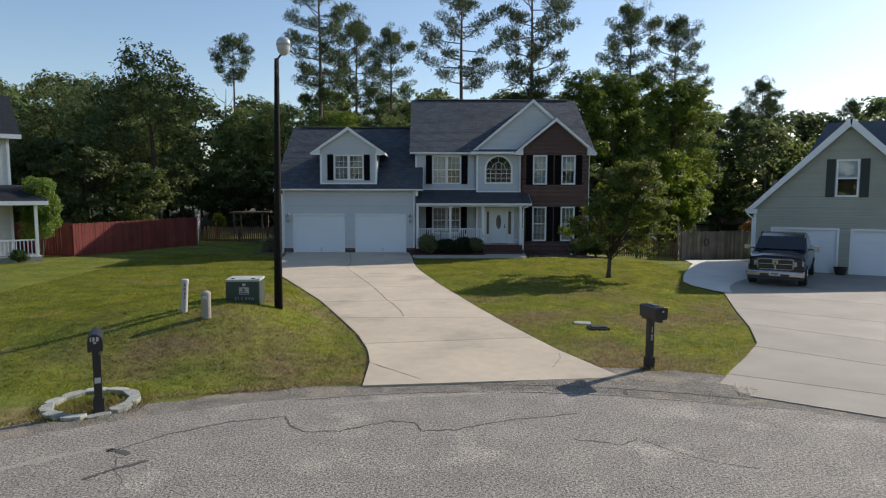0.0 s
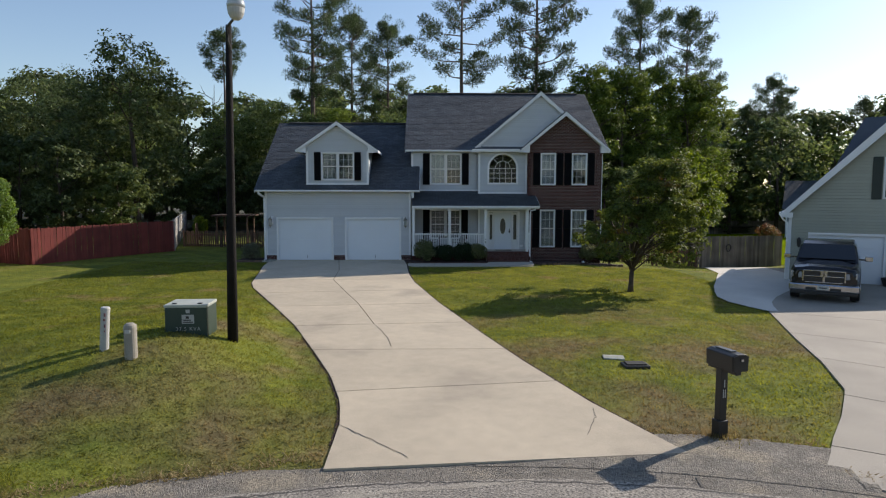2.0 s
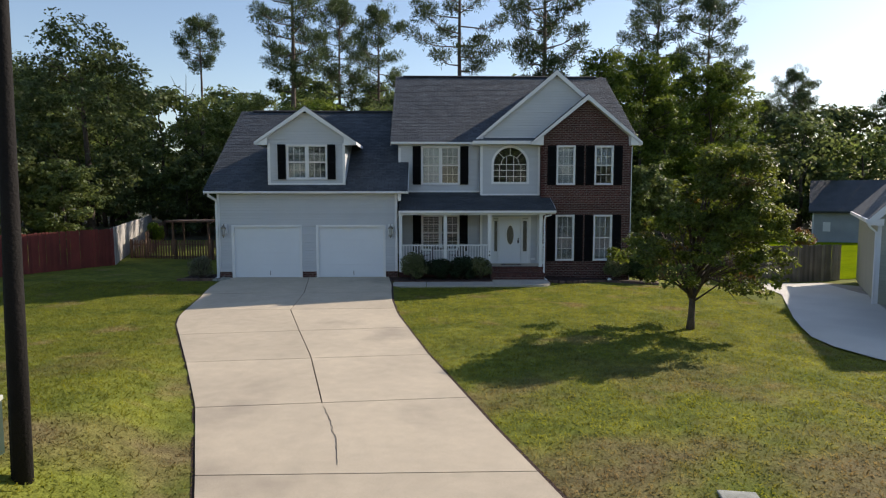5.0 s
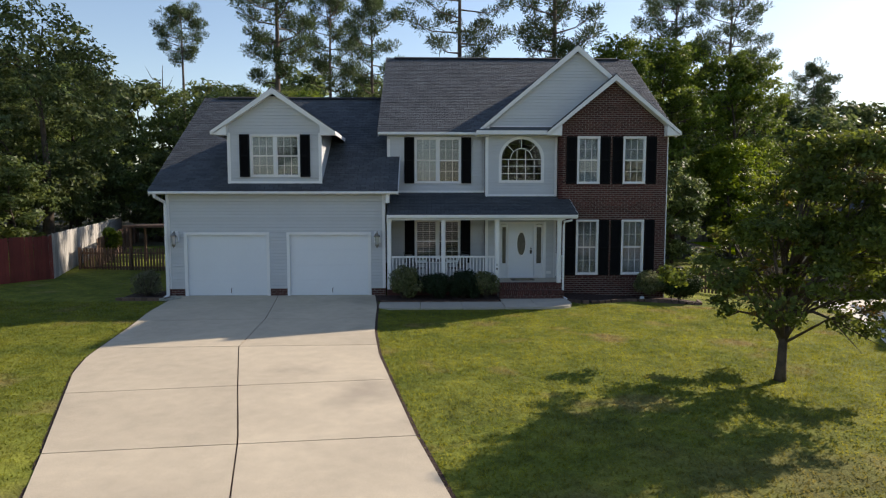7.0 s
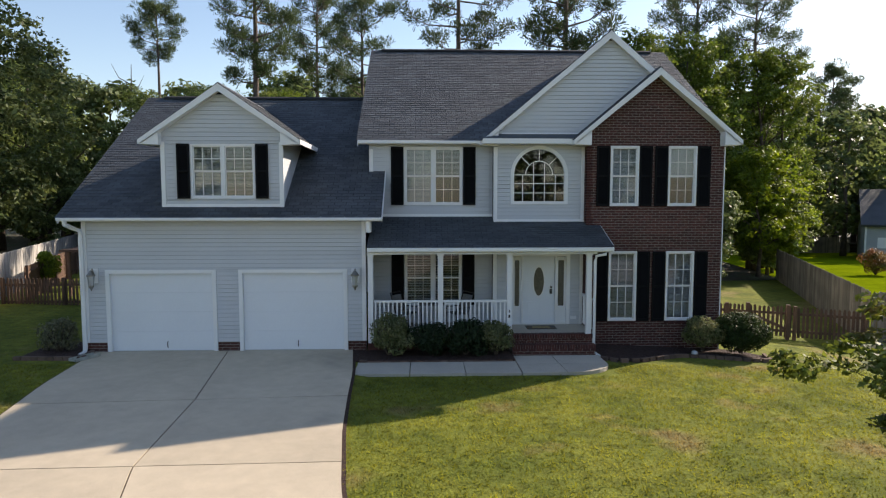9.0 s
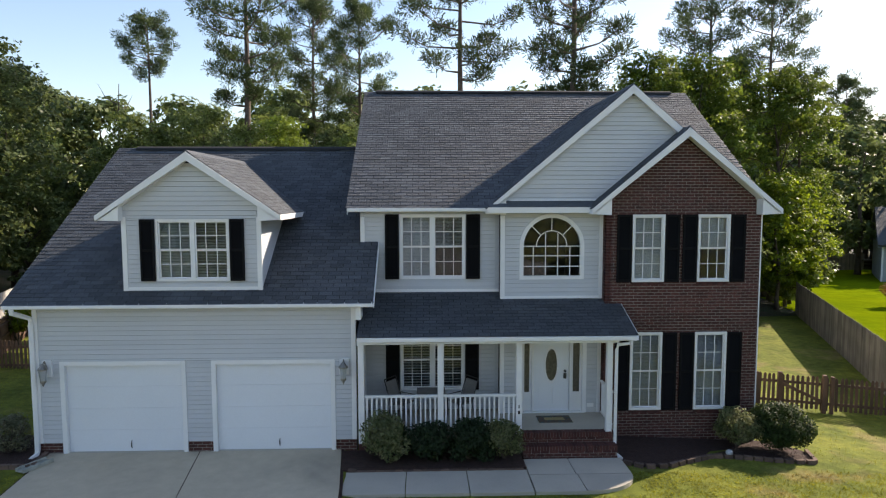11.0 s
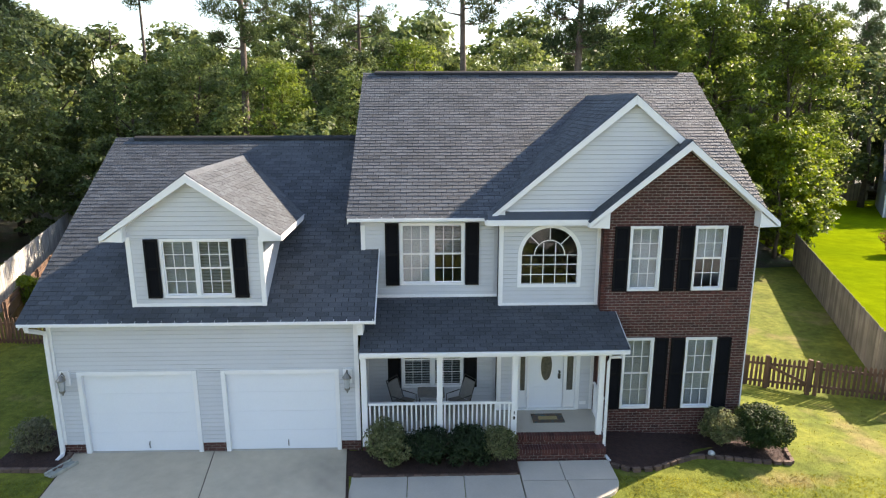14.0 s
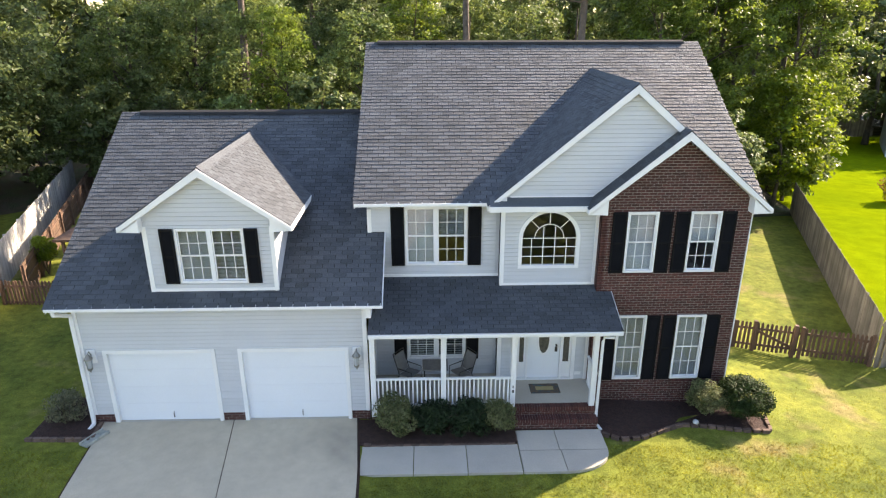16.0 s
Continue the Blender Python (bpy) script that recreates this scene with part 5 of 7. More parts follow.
lb = np.array([l for l in lb if not (l[2] < 1.9 and math.hypot(l[0], l[1]) < 0.8)])
yt = M()
yt.tube([(0, 0, 0), (0.02, 0, 0.35), (0.04, 0.02, 0.75), (0.12, 0.02, 1.3), (0.3, 0, 2.4), (0.75, 0.05, 4.2)], [0.12, 0.09, 0.08, 0.065, 0.045, 0.015], 9)
for i in range(0, len(lb), 2):
    x, y, z, R = lb[i]
    s = Vector((0.04, 0.02, rng.uniform(0.7, 1.6) if z < 3.2 else rng.uniform(1.3, 2.8)))
    e = Vector((x, y, z))
    mp = s.lerp(e, 0.45) + Vector((0, 0, 0.16))
    r = 0.05 if i % 3 == 0 else 0.03
    yt.tube([s, mp, e], [r, r * 0.6, r * 0.18], 6)
    for k in range(3):
        f = e + Vector(rng.normal(size=3)) * R * 0.7
        yt.tube([mp.lerp(e, 0.5), f], [r * 0.3, r * 0.08], 4, cap=False)
part("trunk", yt, BARK, yard, smooth=True)
part("crown", crown_mesh("crown", lb, 30000, 0.092, LEAFNEAR, 0.8, 10, 0.5), None, yard)

# prototypes, themselves placed in the woods
broad_a = make_tree("broad dark green woodland tree", 14.5, 9.0, 1.5, 0.26, 17000, 0.22, LEAFDARK, 64, "woodland trees")
broad_b = make_tree("leafy green woodland tree", 13.0, 7.5, 1.0, 0.22, 16000, 0.2, LEAF, 58, "woodland trees")
broad_c = make_tree("slender tall green woodland tree", 15.5, 6.2, 2.0, 0.2, 18000, 0.175, LEAFMID, 66, "woodland trees")
far_a = make_tree("distant dark green woodland tree", 14.5, 10.0, 0.8, 0.26, 2900, 0.5, LEAFDARK, 30, "woodland trees", limbs=5)
far_b = make_tree("distant leafy green woodland tree", 12.5, 9.0, 0.4, 0.22, 2900, 0.48, LEAF, 28, "woodland trees", limbs=5)
under_a = make_tree("low bushy understorey tree", 6.5, 5.5, 0.2, 0.1, 8500, 0.21, LEAF, 34, "understorey trees")
under_b = make_tree("dark low understorey tree", 8.0, 5.5, 0.2, 0.12, 8500, 0.23, LEAFDARK, 38, "understorey trees")
lime = make_tree("yellow-green sunlit young tree beside the fence", 7.4, 5.2, 0.8, 0.11, 12000, 0.17, LEAFLIME, 46, "understorey trees")
pine_a = make_pine("tall pine with bare trunk and high open crown", 22.5, 0.54, 4.3, 24, 7)
pine_b = make_pine("tall pine with a dense needle crown", 21.5, 0.48, 3.7, 38, 6)
pine_c = make_pine("slim pine with a small round crown", 21.0, 0.78, 2.8, 17, 6)
for proto, x, y, s, a in ((broad_a, -22.0, 19.8, 1.13, 20), (broad_b, -13.5, 32, 1.0, 80), (broad_c, 15.5, 22.0, 1.02, 140), (under_a, -8.5, 22.0, 1.0, 0), (under_b, -15.5, 28.5, 0.95, 60),
                          (lime, 24.6, 23.6, 1.2, 0), (pine_a, 5.3, 23.5, 1.08, 0), (pine_b, 10.4, 19.8, 1.12, 200), (pine_c, -22.5, 45, 1.06, 200), (far_a, 35.0, 60.0, 1.3, 0), (far_b, 40.0, 61.0, 1.35, 90)):
    proto.matrix_basis = Matrix.LocRotScale((x, y, gz(x, y) - 0.05), Euler((0, 0, radians(a))), (s, s, s))

for proto, x, y, s, a in (
        (pine_b, -9.2, 27.0, 1.18, 200), (pine_b, -2.5, 36.0, 0.98, 100), (pine_b, -6.2, 40.0, 1.07, 20),
        (pine_b, 22.2, 29.0, 1.06, 70), (pine_b, 27.6, 30.3, 1.04, 250), (pine_b, 50.3, 56.5, 1.0, 90), (pine_b, 53.0, 58.5, 0.9, 10), (pine_b, 48.0, 59.0, 0.84, 170), (pine_b, 44.0, 58.0, 0.72, 250), (pine_c, 63.0, 66.0, 0.86, 30),
        (pine_b, 72.0, 68.0, 0.95, 330), (pine_a, 80.0, 72.0, 0.95, 50), (pine_b, -31.0, 40.0, 0.78, 0), (pine_c, 14.0, 36.0, 0.72, 60), (pine_b, 3.5, 45.0, 0.66, 60), (pine_b, -44.0, 48.0, 0.74, 140),
        # left mass
        (broad_a, -28.5, 24.0, 0.98, 100), (broad_a, -36, 30, 1.05, 10), (broad_b, -30, 33, 1.12, 60), (broad_a, -45, 37, 1.08, 220), (broad_b, -40, 22, 1.0, 130), (broad_b, -24, 27, 1.05, 15),
        (broad_a, -33, 15, 0.82, 300), (broad_b, -17.5, 30, 0.95, 190), (broad_a, -52, 28, 1.0, 70), (broad_b, -58, 42, 1.2, 90), (under_b, -24.5, 13.5, 1.0, 20), (under_b, -29, 16, 1.0, 170),
        (under_a, -20.5, 13.8, 0.9, 60), (under_b, -35, 20, 1.1, 80), (under_a, -18.8, 27.5, 0.95, 10),
        # behind the house
        (broad_b, -8, 28, 0.92, 40), (broad_c, -5.8, 24.5, 0.74, 310), (broad_b, -1.5, 26, 0.86, 170), (broad_c, 1.8, 29, 0.86, 20), (broad_b, 5.8, 31, 0.95, 260), (broad_b, 9.5, 28, 0.9, 100),
        (under_b, -3.2, 20.5, 1.0, 30), (under_a, 1.5, 21.5, 1.1, 120), (under_b, 5.2, 19.8, 1.0, 200), (under_a, 9.4, 22.5, 1.2, 250), (under_b, 13.0, 20.0, 1.05, 310), (under_a, -12.0, 27.0, 0.95, 200),
        (broad_a, -3, 35, 0.92, 50), (broad_a, 3, 38, 0.95, 150), (broad_b, 9.5, 37, 1.1, 80), (broad_b, -9.5, 36, 1.05, 0), (broad_a, -16, 38, 0.95, 200),
        # right cluster
        (broad_c, 19.4, 24.0, 1.04, 0), (broad_c, 26.6, 27.8, 1.06, 200), (broad_b, 17.0, 28, 1.2, 90), (broad_c, 22.6, 27.0, 1.08, 45), (broad_c, 29.2, 29.2, 1.06, 300), (broad_b, 20.0, 30.0, 1.22, 0),
        (under_a, 16.5, 19.0, 1.1, 80), (under_b, 18.3, 18.3, 0.85, 0), (lime, 27.2, 26.5, 1.05, 180), (under_a, 26.0, 25.0, 1.1, 140), (under_b, 29.0, 31.0, 1.1, 240)):
    put(proto, x, y, s, a)
# far woods round about
for i in range(58):
    a = -2.15 + 4.3 * i / 57
    r = 62 + 16 * rng.uniform(0, 1)
    x, y = 6 + r * math.sin(a) * 1.15, -8 + r * math.cos(a)
    if abs(x - 2) < 9 and y < -30:
        continue
    put((far_a, far_b)[i % 2], x, y, rng.uniform(1.0, 1.22) * (0.95 if -38 < x < -16 and y > 0 else 1.0))
for i in range(20):
    x = -56 + 4.3 * i + rng.uniform(-2, 2)
    put((far_a, far_b)[i % 2], x, 47 + rng.uniform(-4, 6), rng.uniform(1.15, 1.38) * (0.86 if -34 < x < -13 else 0.92 if -13 < x < 14 else 1.0))
for i in range(13):
    put((far_b, far_a)[i % 2], 32 + 4.0 * i + rng.uniform(-1.5, 1.5), 62 + 0.4 * i + rng.uniform(-1.5, 3), rng.uniform(1.25, 1.5))
for i in range(16):
    put((far_a, far_b)[i % 2], 31 + 4.2 * i + rng.uniform(-1.5, 1.5), 57.5 + 0.4 * i + rng.uniform(-1, 1), rng.uniform(0.62, 0.85))
for i in range(14):
    put((far_b, far_a)[i % 2], -44 + 5.0 * i + rng.uniform(-1.5, 1.5), 41 + rng.uniform(-2, 2), rng.uniform(0.5, 0.65))
for i in range(30):
    put((far_a, far_b)[i % 2], -62 + 5.6 * i + rng.uniform(-2, 2), 66 + rng.uniform(-2, 4), rng.uniform(0.8, 1.1))
for x, y, s in ((-21.5, 24.5, 0.55), (-17.0, 25.0, 0.5), (-12.5, 24.0, 0.48), (-10.0, 30.0, 0.55), (-26.0, 21.0, 0.55)):
    put(under_b, x, y, s * 1.7)
for x, y, s in ((-26, -62, 1.0), (-14, -70, 1.1), (14, -66, 1.0), (27, -60, 1.1), (38, -48, 0.9), (-38, -50, 1.0), (20, -76, 1.2), (-3, -80, 1.1)):
    put(far_b, x, y, s)
# the greener lawn beyond the grey fence
nl2 = M()
rows2 = [(5.2, 18.45, 24.0), (8, 19.5, 30.0), (12, 21.05, 40.0), (16, 22.65, 60.0), (22, 25.0, 90.0), (30, 27.0, 95.0), (38, 27.5, 95.0), (46.5, 28.0, 95.0), (53.6, 28.5, 95.0)]
for y, xa, xb in rows2:
    nl2.v += [(xa + (xb - xa) * i / 8, y, gz(xa + (xb - xa) * i / 8, y) + 0.035) for i in range(9)]
nl2.f = [(j * 9 + i, j * 9 + i + 1, (j + 1) * 9 + i + 1, (j + 1) * 9 + i) for j in range(len(rows2) - 1) for i in range(8)]
tagged(part("neighbour_lawn", nl2, LAWN2, kind="structure"), "lush bright green lawn beyond a grey fence", "lawn")
# leaf litter under the woods
lt = M()
lx, ly = axis_steps(-300, 300, -60, 70, 5.0), axis_steps(20.5, 400, 21, 70, 5.0)
lt.v = [(x, max(y, 20.5 + 33.5 * sstep(25.5, 28.5, x)) + 2.0 * noise.noise((x * 0.15, 3, y * 0.1)) - (4.5 if x < -22 else 0), gz(x, y) + 0.03) for y in ly for x in lx]
lt.f = [(j * len(lx) + i, j * len(lx) + i + 1, (j + 1) * len(lx) + i + 1, (j + 1) * len(lx) + i) for j in range(len(ly) - 1) for i in range(len(lx) - 1)]
LITTER = mat("leaf_litter", (0.06, 0.045, 0.028), (0.035, 0.035, 0.015), 1.2, 0.95, 0.8, 20, c3=(0.03, 0.05, 0.012), c3_scale=0.5, c3_amount=0.6, bump_dist=0.06)
tagged(part("woodland_floor", lt, LITTER, kind="structure"), "dark leaf litter under the woods", "ground")
# a bare dead snag
sn = thing("dead_tree", "bare grey dead tree among the woods", "tree", at=(-20.2, 33.5, 0))
m = M().tube([(0, 0, 0), (0.1, 0, 8), (0.3, 0.1, 14.5)], [0.16, 0.1, 0.02], 6)
for h, a, l in ((9, 0.4, 1.6), (10.5, 2.6, 2.0), (11.5, 5.0, 1.4), (12.5, 1.2, 1.5), (13, 3.6, 1.2)):
    m.tube([(0.15, 0, h), (0.15 + math.cos(a) * l * 0.6, math.sin(a) * l * 0.6, h + 0.4), (0.15 + math.cos(a) * l, math.sin(a) * l, h + 1.4)], [0.05, 0.03, 0.01], 5)
part("trunk", m, BARK, sn)

# shrubs
def shrub(label, x, y, rx, ry, h, leaves, size, material=None, name="shrub", group="foundation shrubs", z=None, knobs=16, ball=False):
    t = thing(name, label, "shrub", at=(x, y, gz(x, y) if z is None else z), group=group)
    lb = []
    for i in range(knobs):
        a, f = rng.uniform(0, 2 * math.pi), rng.uniform(0, 1)
        r = math.sqrt(rng.uniform(0, 1)) * math.sqrt(max(0.1, 1 - (2 * f - 0.8) ** 2 * 0.6))
        lb.append((math.cos(a) * r * rx * 0.68, math.sin(a) * r * ry * 0.68, h * (0.25 + 0.5 * f), min(rx, ry, h) * rng.uniform(0.32, 0.45)))
    if ball:
        lb = [(x * rx * 0.62, y * ry * 0.62, h * 0.5 + z_ * h * 0.31, min(rx, ry, h / 2) * 0.42) for x, y, z_ in unit(60)]
    lb.append((0, 0, h * 0.5, min(rx, ry, h / 2) * 0.85))
    for i in range(8):
        a = 2 * math.pi * i / 8
        part("stem", M().tube([(0, 0, 0), (math.cos(a) * rx * 0.3, math.sin(a) * ry * 0.3, h * 0.35), (math.cos(a) * rx * 0.6, math.sin(a) * ry * 0.6, h * 0.7)], [0.025, 0.018, 0.006], 5), BARK, t)
    part("foliage", bush_mesh("foliage", np.array(lb), leaves, size, material or SHRUB), None, t)
    return t


VARIEG = mat("variegated_leaf", (0.19, 0.195, 0.095), (0.08, 0.11, 0.045), 6, 0.65, spec=0.15, island=0.4, translucent=0.3)
YEW = mat("dark_needle_shrub", (0.028, 0.048, 0.02), (0.016, 0.03, 0.012), 4, 0.6, spec=0.2, island=0.4, translucent=0.2)
BOX = mat("boxwood_leaf", (0.05, 0.085, 0.024), (0.03, 0.055, 0.016), 4, 0.65, spec=0.15, island=0.35, translucent=0.25)
shrub("variegated round shrub beside porch", 1.6, -0.62, 0.84, 0.6, 1.28, 7000, 0.06, VARIEG, z=-0.02)
shrub("dark green feathery shrub below porch rail", 2.75, -0.64, 0.95, 0.6, 1.02, 6000, 0.06, YEW, z=-0.02)
shrub("dark green feathery shrub below porch rail", 3.6, -0.64, 0.85, 0.6, 1.12, 6000, 0.06, YEW, z=-0.02)
shrub("small variegated shrub beside brick steps", 4.42, -0.66, 0.54, 0.52, 1.08, 4200, 0.055, VARIEG, z=-0.02)
shrub("variegated shrub at the brick corner", 10.35, 0.2, 0.64, 0.58, 1.05, 4600, 0.06, VARIEG, z=-0.14)
shrub("round clipped green shrub on the lawn edge", 11.4, 0.15, 0.92, 0.85, 1.2, 15000, 0.055, mat("dark_boxwood_leaf", (0.036, 0.062, 0.019), (0.022, 0.042, 0.013), 4, 0.6, spec=0.15, island=0.4, translucent=0.18), z=-0.2, ball=True)
shrub("greyish shrub by garage corner", -7.3, 0.1, 0.64, 0.6, 1.05, 2800, 0.06, mat("grey_green_leaf", (0.16, 0.16, 0.095), (0.09, 0.1, 0.055), 5, 0.6, island=0.4, translucent=0.3), z=-0.02)
feather = shrub("feathery light green tall shrub beside a porch", -18.1, -3.3, 1.25, 1.0, 5.2, 17000, 0.085, mat("willowy_leaf", (0.14, 0.22, 0.04), (0.09, 0.16, 0.03), 1.5, 0.55, island=0.3, translucent=0.45), name="tall_shrub", knobs=40)
shrub("small dark shrub by a porch", -18.3, -4.9, 0.6, 0.5, 0.7, 2000, 0.07, BOX)
shrub("reddish leafed bush on the far lawn", 33.2, 24.5, 1.15, 1.1, 1.95, 4000, 0.1, mat("reddish_leaf", (0.2, 0.09, 0.04), (0.1, 0.11, 0.03), 2, 0.5, island=0.4, translucent=0.4), group="", name="bush")
shrub("pale green vine on the brown fence", -13.6, 10.6, 0.6, 1.0, 2.2, 3200, 0.1, LEAFLIME, group="", name="bush")

# beds and edging
bed = M().prism([(0.74, -1.17, -0.03), (4.84, -1.17, -0.03), (4.84, -0.1, -0.03), (0.62, -0.1, -0.03)], (0, 0, 0.06))
tagged(part("mulch_bed", bed, MULCH, kind="structure"), "dark mulch bed along the porch", "mulch")
BED2 = [(7.16, -0.75), (7.6, -1.0), (8.2, -0.95), (8.9, -0.6), (9.5, -0.35), (10.2, -0.4), (11.1, -0.55), (11.9, -0.55), (12.1, 0.2), (11.6, 0.85)]
m = M()
m.v = [(x, y, gz(x, y) + 0.03) for x, y in BED2] + [(7.16, 0.85, -0.05)]
m.f = [tuple(range(len(m.v)))]
tagged(part("mulch_bed", m, MULCH, kind="structure"), "dark mulch bed along the brick wall", "mulch")
m = M()
m.v = [(-8.0, -0.75, 0.03), (-6.25, -0.8, 0.03), (-6.3, 0.0, 0.03), (-6.7, 0.02, 0.03), (-6.75, 1.2, 0.03), (-8.0, 1.2, 0.03)]
m.f = [tuple(range(6))]
tagged(part("mulch_bed", m, MULCH, kind="structure"), "dark mulch bed at the garage corner", "mulch")
edg = thing("bed_edging", "row of small weathered edging bricks", "edging", kind="structure")
EDGE = mat("weathered_edging_brick", (0.16, 0.10, 0.075), (0.11, 0.075, 0.06), 8, 0.9, 0.4, 70, rand=0.3)
eb = M().box(-0.095, 0.095, -0.045, 0.045, -0.06, 0.05).mesh("edging_brick")
eb.materials.append(EDGE)


def edge_run(pts):
    for (xa, ya), (xb, yb) in zip(pts, pts[1:]):
        L = math.hypot(xb - xa, yb - ya)
        n = max(1, int(L / 0.205))
        for i in range(n):
            f = (i + 0.5) / n
            o = part("edging_brick", eb, None, edg)
            x, y = xa + (xb - xa) * f, ya + (yb - ya) * f
            o.matrix_basis = pose(x, y, gz(x, y) + 0.05, rng.uniform(-4, 4), rng.uniform(-4, 4), math.degrees(math.atan2(yb - ya, xb - xa)) + rng.uniform(-5, 5))


edge_run([(0.86, -1.17), (4.8, -1.17)])
edge_run([(4.82, -1.1), (4.82, -0.66)])
edge_run(BED2[:9])
edge_run([(-8.0, -0.75), (-6.3, -0.8)])
edge_run([(-6.27, -0.75), (-6.33, -0.05)])
sp = thing("garden_globe", "small white garden globe light on mulch", "garden light", at=(9.9, -0.32, gz(9.9, -0.32)))
part("globe", M().lathe(0, 0, [(0.02, 0.0), (0.03, 0.03), (0.075, 0.07), (0.09, 0.12), (0.075, 0.17), (0.03, 0.2), (0.0, 0.205)], 12), LAMPGLASS, sp, smooth=True)
spl = thing("splash_block", "pale concrete splash block below downspout", "splash block", at=(-6.2, -0.75, 0.03), turn=-25)
part("block", M().box(-0.14, 0.14, -0.35, 0.35, 0, 0.03).box(-0.14, -0.1, -0.35, 0.35, 0.03, 0.08).box(0.1, 0.14, -0.35, 0.35, 0.03, 0.08), STONE, spl, bevel=0.008)

# ---- fences ----


def board_fence(name, label, a, b, za, zb, h, material, bw=0.14, kind_top="dog", posts=2.4, posts_side=1, post_top=0.06):
    """Upright boards on rails from a to b, with posts."""
    L = math.hypot(b[0] - a[0], b[1] - a[1])
    ang = math.atan2(b[1] - a[1], b[0] - a[0])
    f = thing(name, label, "fence", at=(a[0], a[1], za), turn=math.degrees(ang))
    n = int(L / (bw + 0.008))
    dog = bw * 0.2
    bm_ = M().prism([(0, 0, -0.07), (bw, 0, -0.07), (bw, 0, h - dog), (bw - dog, 0, h), (dog, 0, h), (0, 0, h - dog)], (0, 0.018, 0)).mesh("fence_board")
    bm_.materials.append(material)
    for i in range(n):
        x = i * L / n
        o = part("fence_board", bm_, None, f)
        o.matrix_basis = pose(x, rng.uniform(-0.006, 0.006), (zb - za) * x / L + rng.uniform(-0.025, 0.015), 0, rng.uniform(-0.8, 0.8), 0)
    k = max(1, round(L / posts))
    for i in range(k + 1):
        x = L * i / k
        z = (zb - za) * x / L
        part("fence_post", M().box(x - 0.045, x + 0.045, 0.06 * posts_side, 0.15 * posts_side, z - 0.3, z + h - 0.05) if posts_side > 0 else M().box(x - 0.045, x + 0.045, -0.13, -0.04, z - 0.3, z + h + post_top), material, f)
        if i < k:
            for hh in (0.3, h - 0.35) if h < 1.3 else (0.3, h / 2, h - 0.3):
                x1 = L * (i + 1) / k
                y0 = 0.02 if posts_side > 0 else -0.04
                part("fence_rail", M().prism([(x, y0, z + hh), (x1, y0, (zb - za) * x1 / L + hh), (x1, y0, (zb - za) * x1 / L + hh + 0.08), (x, y0, z + hh + 0.08)], (0, 0.038, 0)), material, f)
    return f


def picket_fence(name, label, a, b, za, zb, h, material, gate=None, pw=0.085, gap=0.055):
    L = math.hypot(b[0] - a[0], b[1] - a[1])
    f = thing(name, label, "fence", at=(a[0], a[1], za), turn=math.degrees(math.atan2(b[1] - a[1], b[0] - a[0])))
    pm = M().prism([(0, 0, 0.06), (pw, 0, 0.06), (pw, 0, h - 0.06), (pw / 2, 0, h), (0, 0, h - 0.06)], (0, 0.02, 0)).mesh("picket")
    pm.materials.append(material)
    n = int(L / (pw + gap))
    for i in range(n):
        x = i * L / n
        o = part("picket", pm, None, f)
        o.matrix_basis = pose(x, rng.uniform(-0.005, 0.005), (zb - za) * x / L + rng.uniform(-0.02, 0.02), 0, rng.uniform(-1.2, 1.2), 0)
    for hh in (0.22, h - 0.3):
        part("rail", M().prism([(0, 0.022, hh), (L, 0.022, zb - za + hh), (L, 0.022, zb - za + hh + 0.085), (0, 0.022, hh + 0.085)], (0, 0.036, 0)), material, f)
    k = max(1, round(L / 2.2))
    for i in range(k + 1):
        x = L * i / k
        z = (zb - za) * x / L
        part("post", M().box(x - 0.05, x + 0.05, -0.06, 0.05, z - 0.3, z + h + 0.02), material, f, bevel=0.006)
    if gate:
        x0, x1 = gate
        for x in gate:
            part("gate_post", M().box(x - 0.06, x + 0.06, -0.08, 0.05, (zb - za) * x / L - 0.3, (zb - za) * x / L + h + 0.06), material, f, bevel=0.006)
        zz = (zb - za) * x0 / L
        part("gate_brace", M().prism([(x0 + 0.06, -0.035, zz + h - 0.25), (x0 + 0.06, -0.035, zz + h - 0.36), (x1 - 0.06, -0.035, zz + 0.25), (x1 - 0.06, -0.035, zz + 0.36)], (0, 0.03, 0)), material, f)
    return f


board_fence("privacy_fence", "tall fence of red-stained upright boards", (-17.1, -2.2), (-12.9, 4.3), -0.12, -0.02, 1.9, REDWOOD, posts_side=1)
board_fence("privacy_fence", "short run of red-stained fence behind a tall shrub", (-21.5, -0.6), (-17.2, -2.2), -0.1, -0.12, 1.9, REDWOOD, posts_side=1)
board_fence("privacy_fence", "weathered pale grey board fence", (-12.9, 4.3), (-20.3, 26.0), 0.1, 0.0, 1.85, PALEWOOD, posts_side=1)
board_fence("privacy_fence", "reddish brown board fence with square posts", (-13.0, 8.0), (-18.6, 24.6), -0.02, 0.0, 1.5, BROWNWOOD, posts_side=-1)
picket_fence("picket_fence", "brown wooden picket fence with a gate beside garage", (-13.6, 7.6), (-6.55, 7.3), -0.08, -0.08, 1.18, BROWNWOOD, gate=(4.3, 5.3))
picket_fence("picket_fence", "brown wooden picket fence with a braced gate", (11.15, 5.35), (17.6, 3.75), -0.62, -0.83, 1.14, BROWNWOOD, gate=(2.9, 4.2))
board_fence("privacy_fence", "weathered grey board fence along the back lawn", (17.7, 3.7), (24.9, 22.0), -0.85, -0.85, 1.85, GREYWOOD, posts_side=-1, post_top=-0.1)
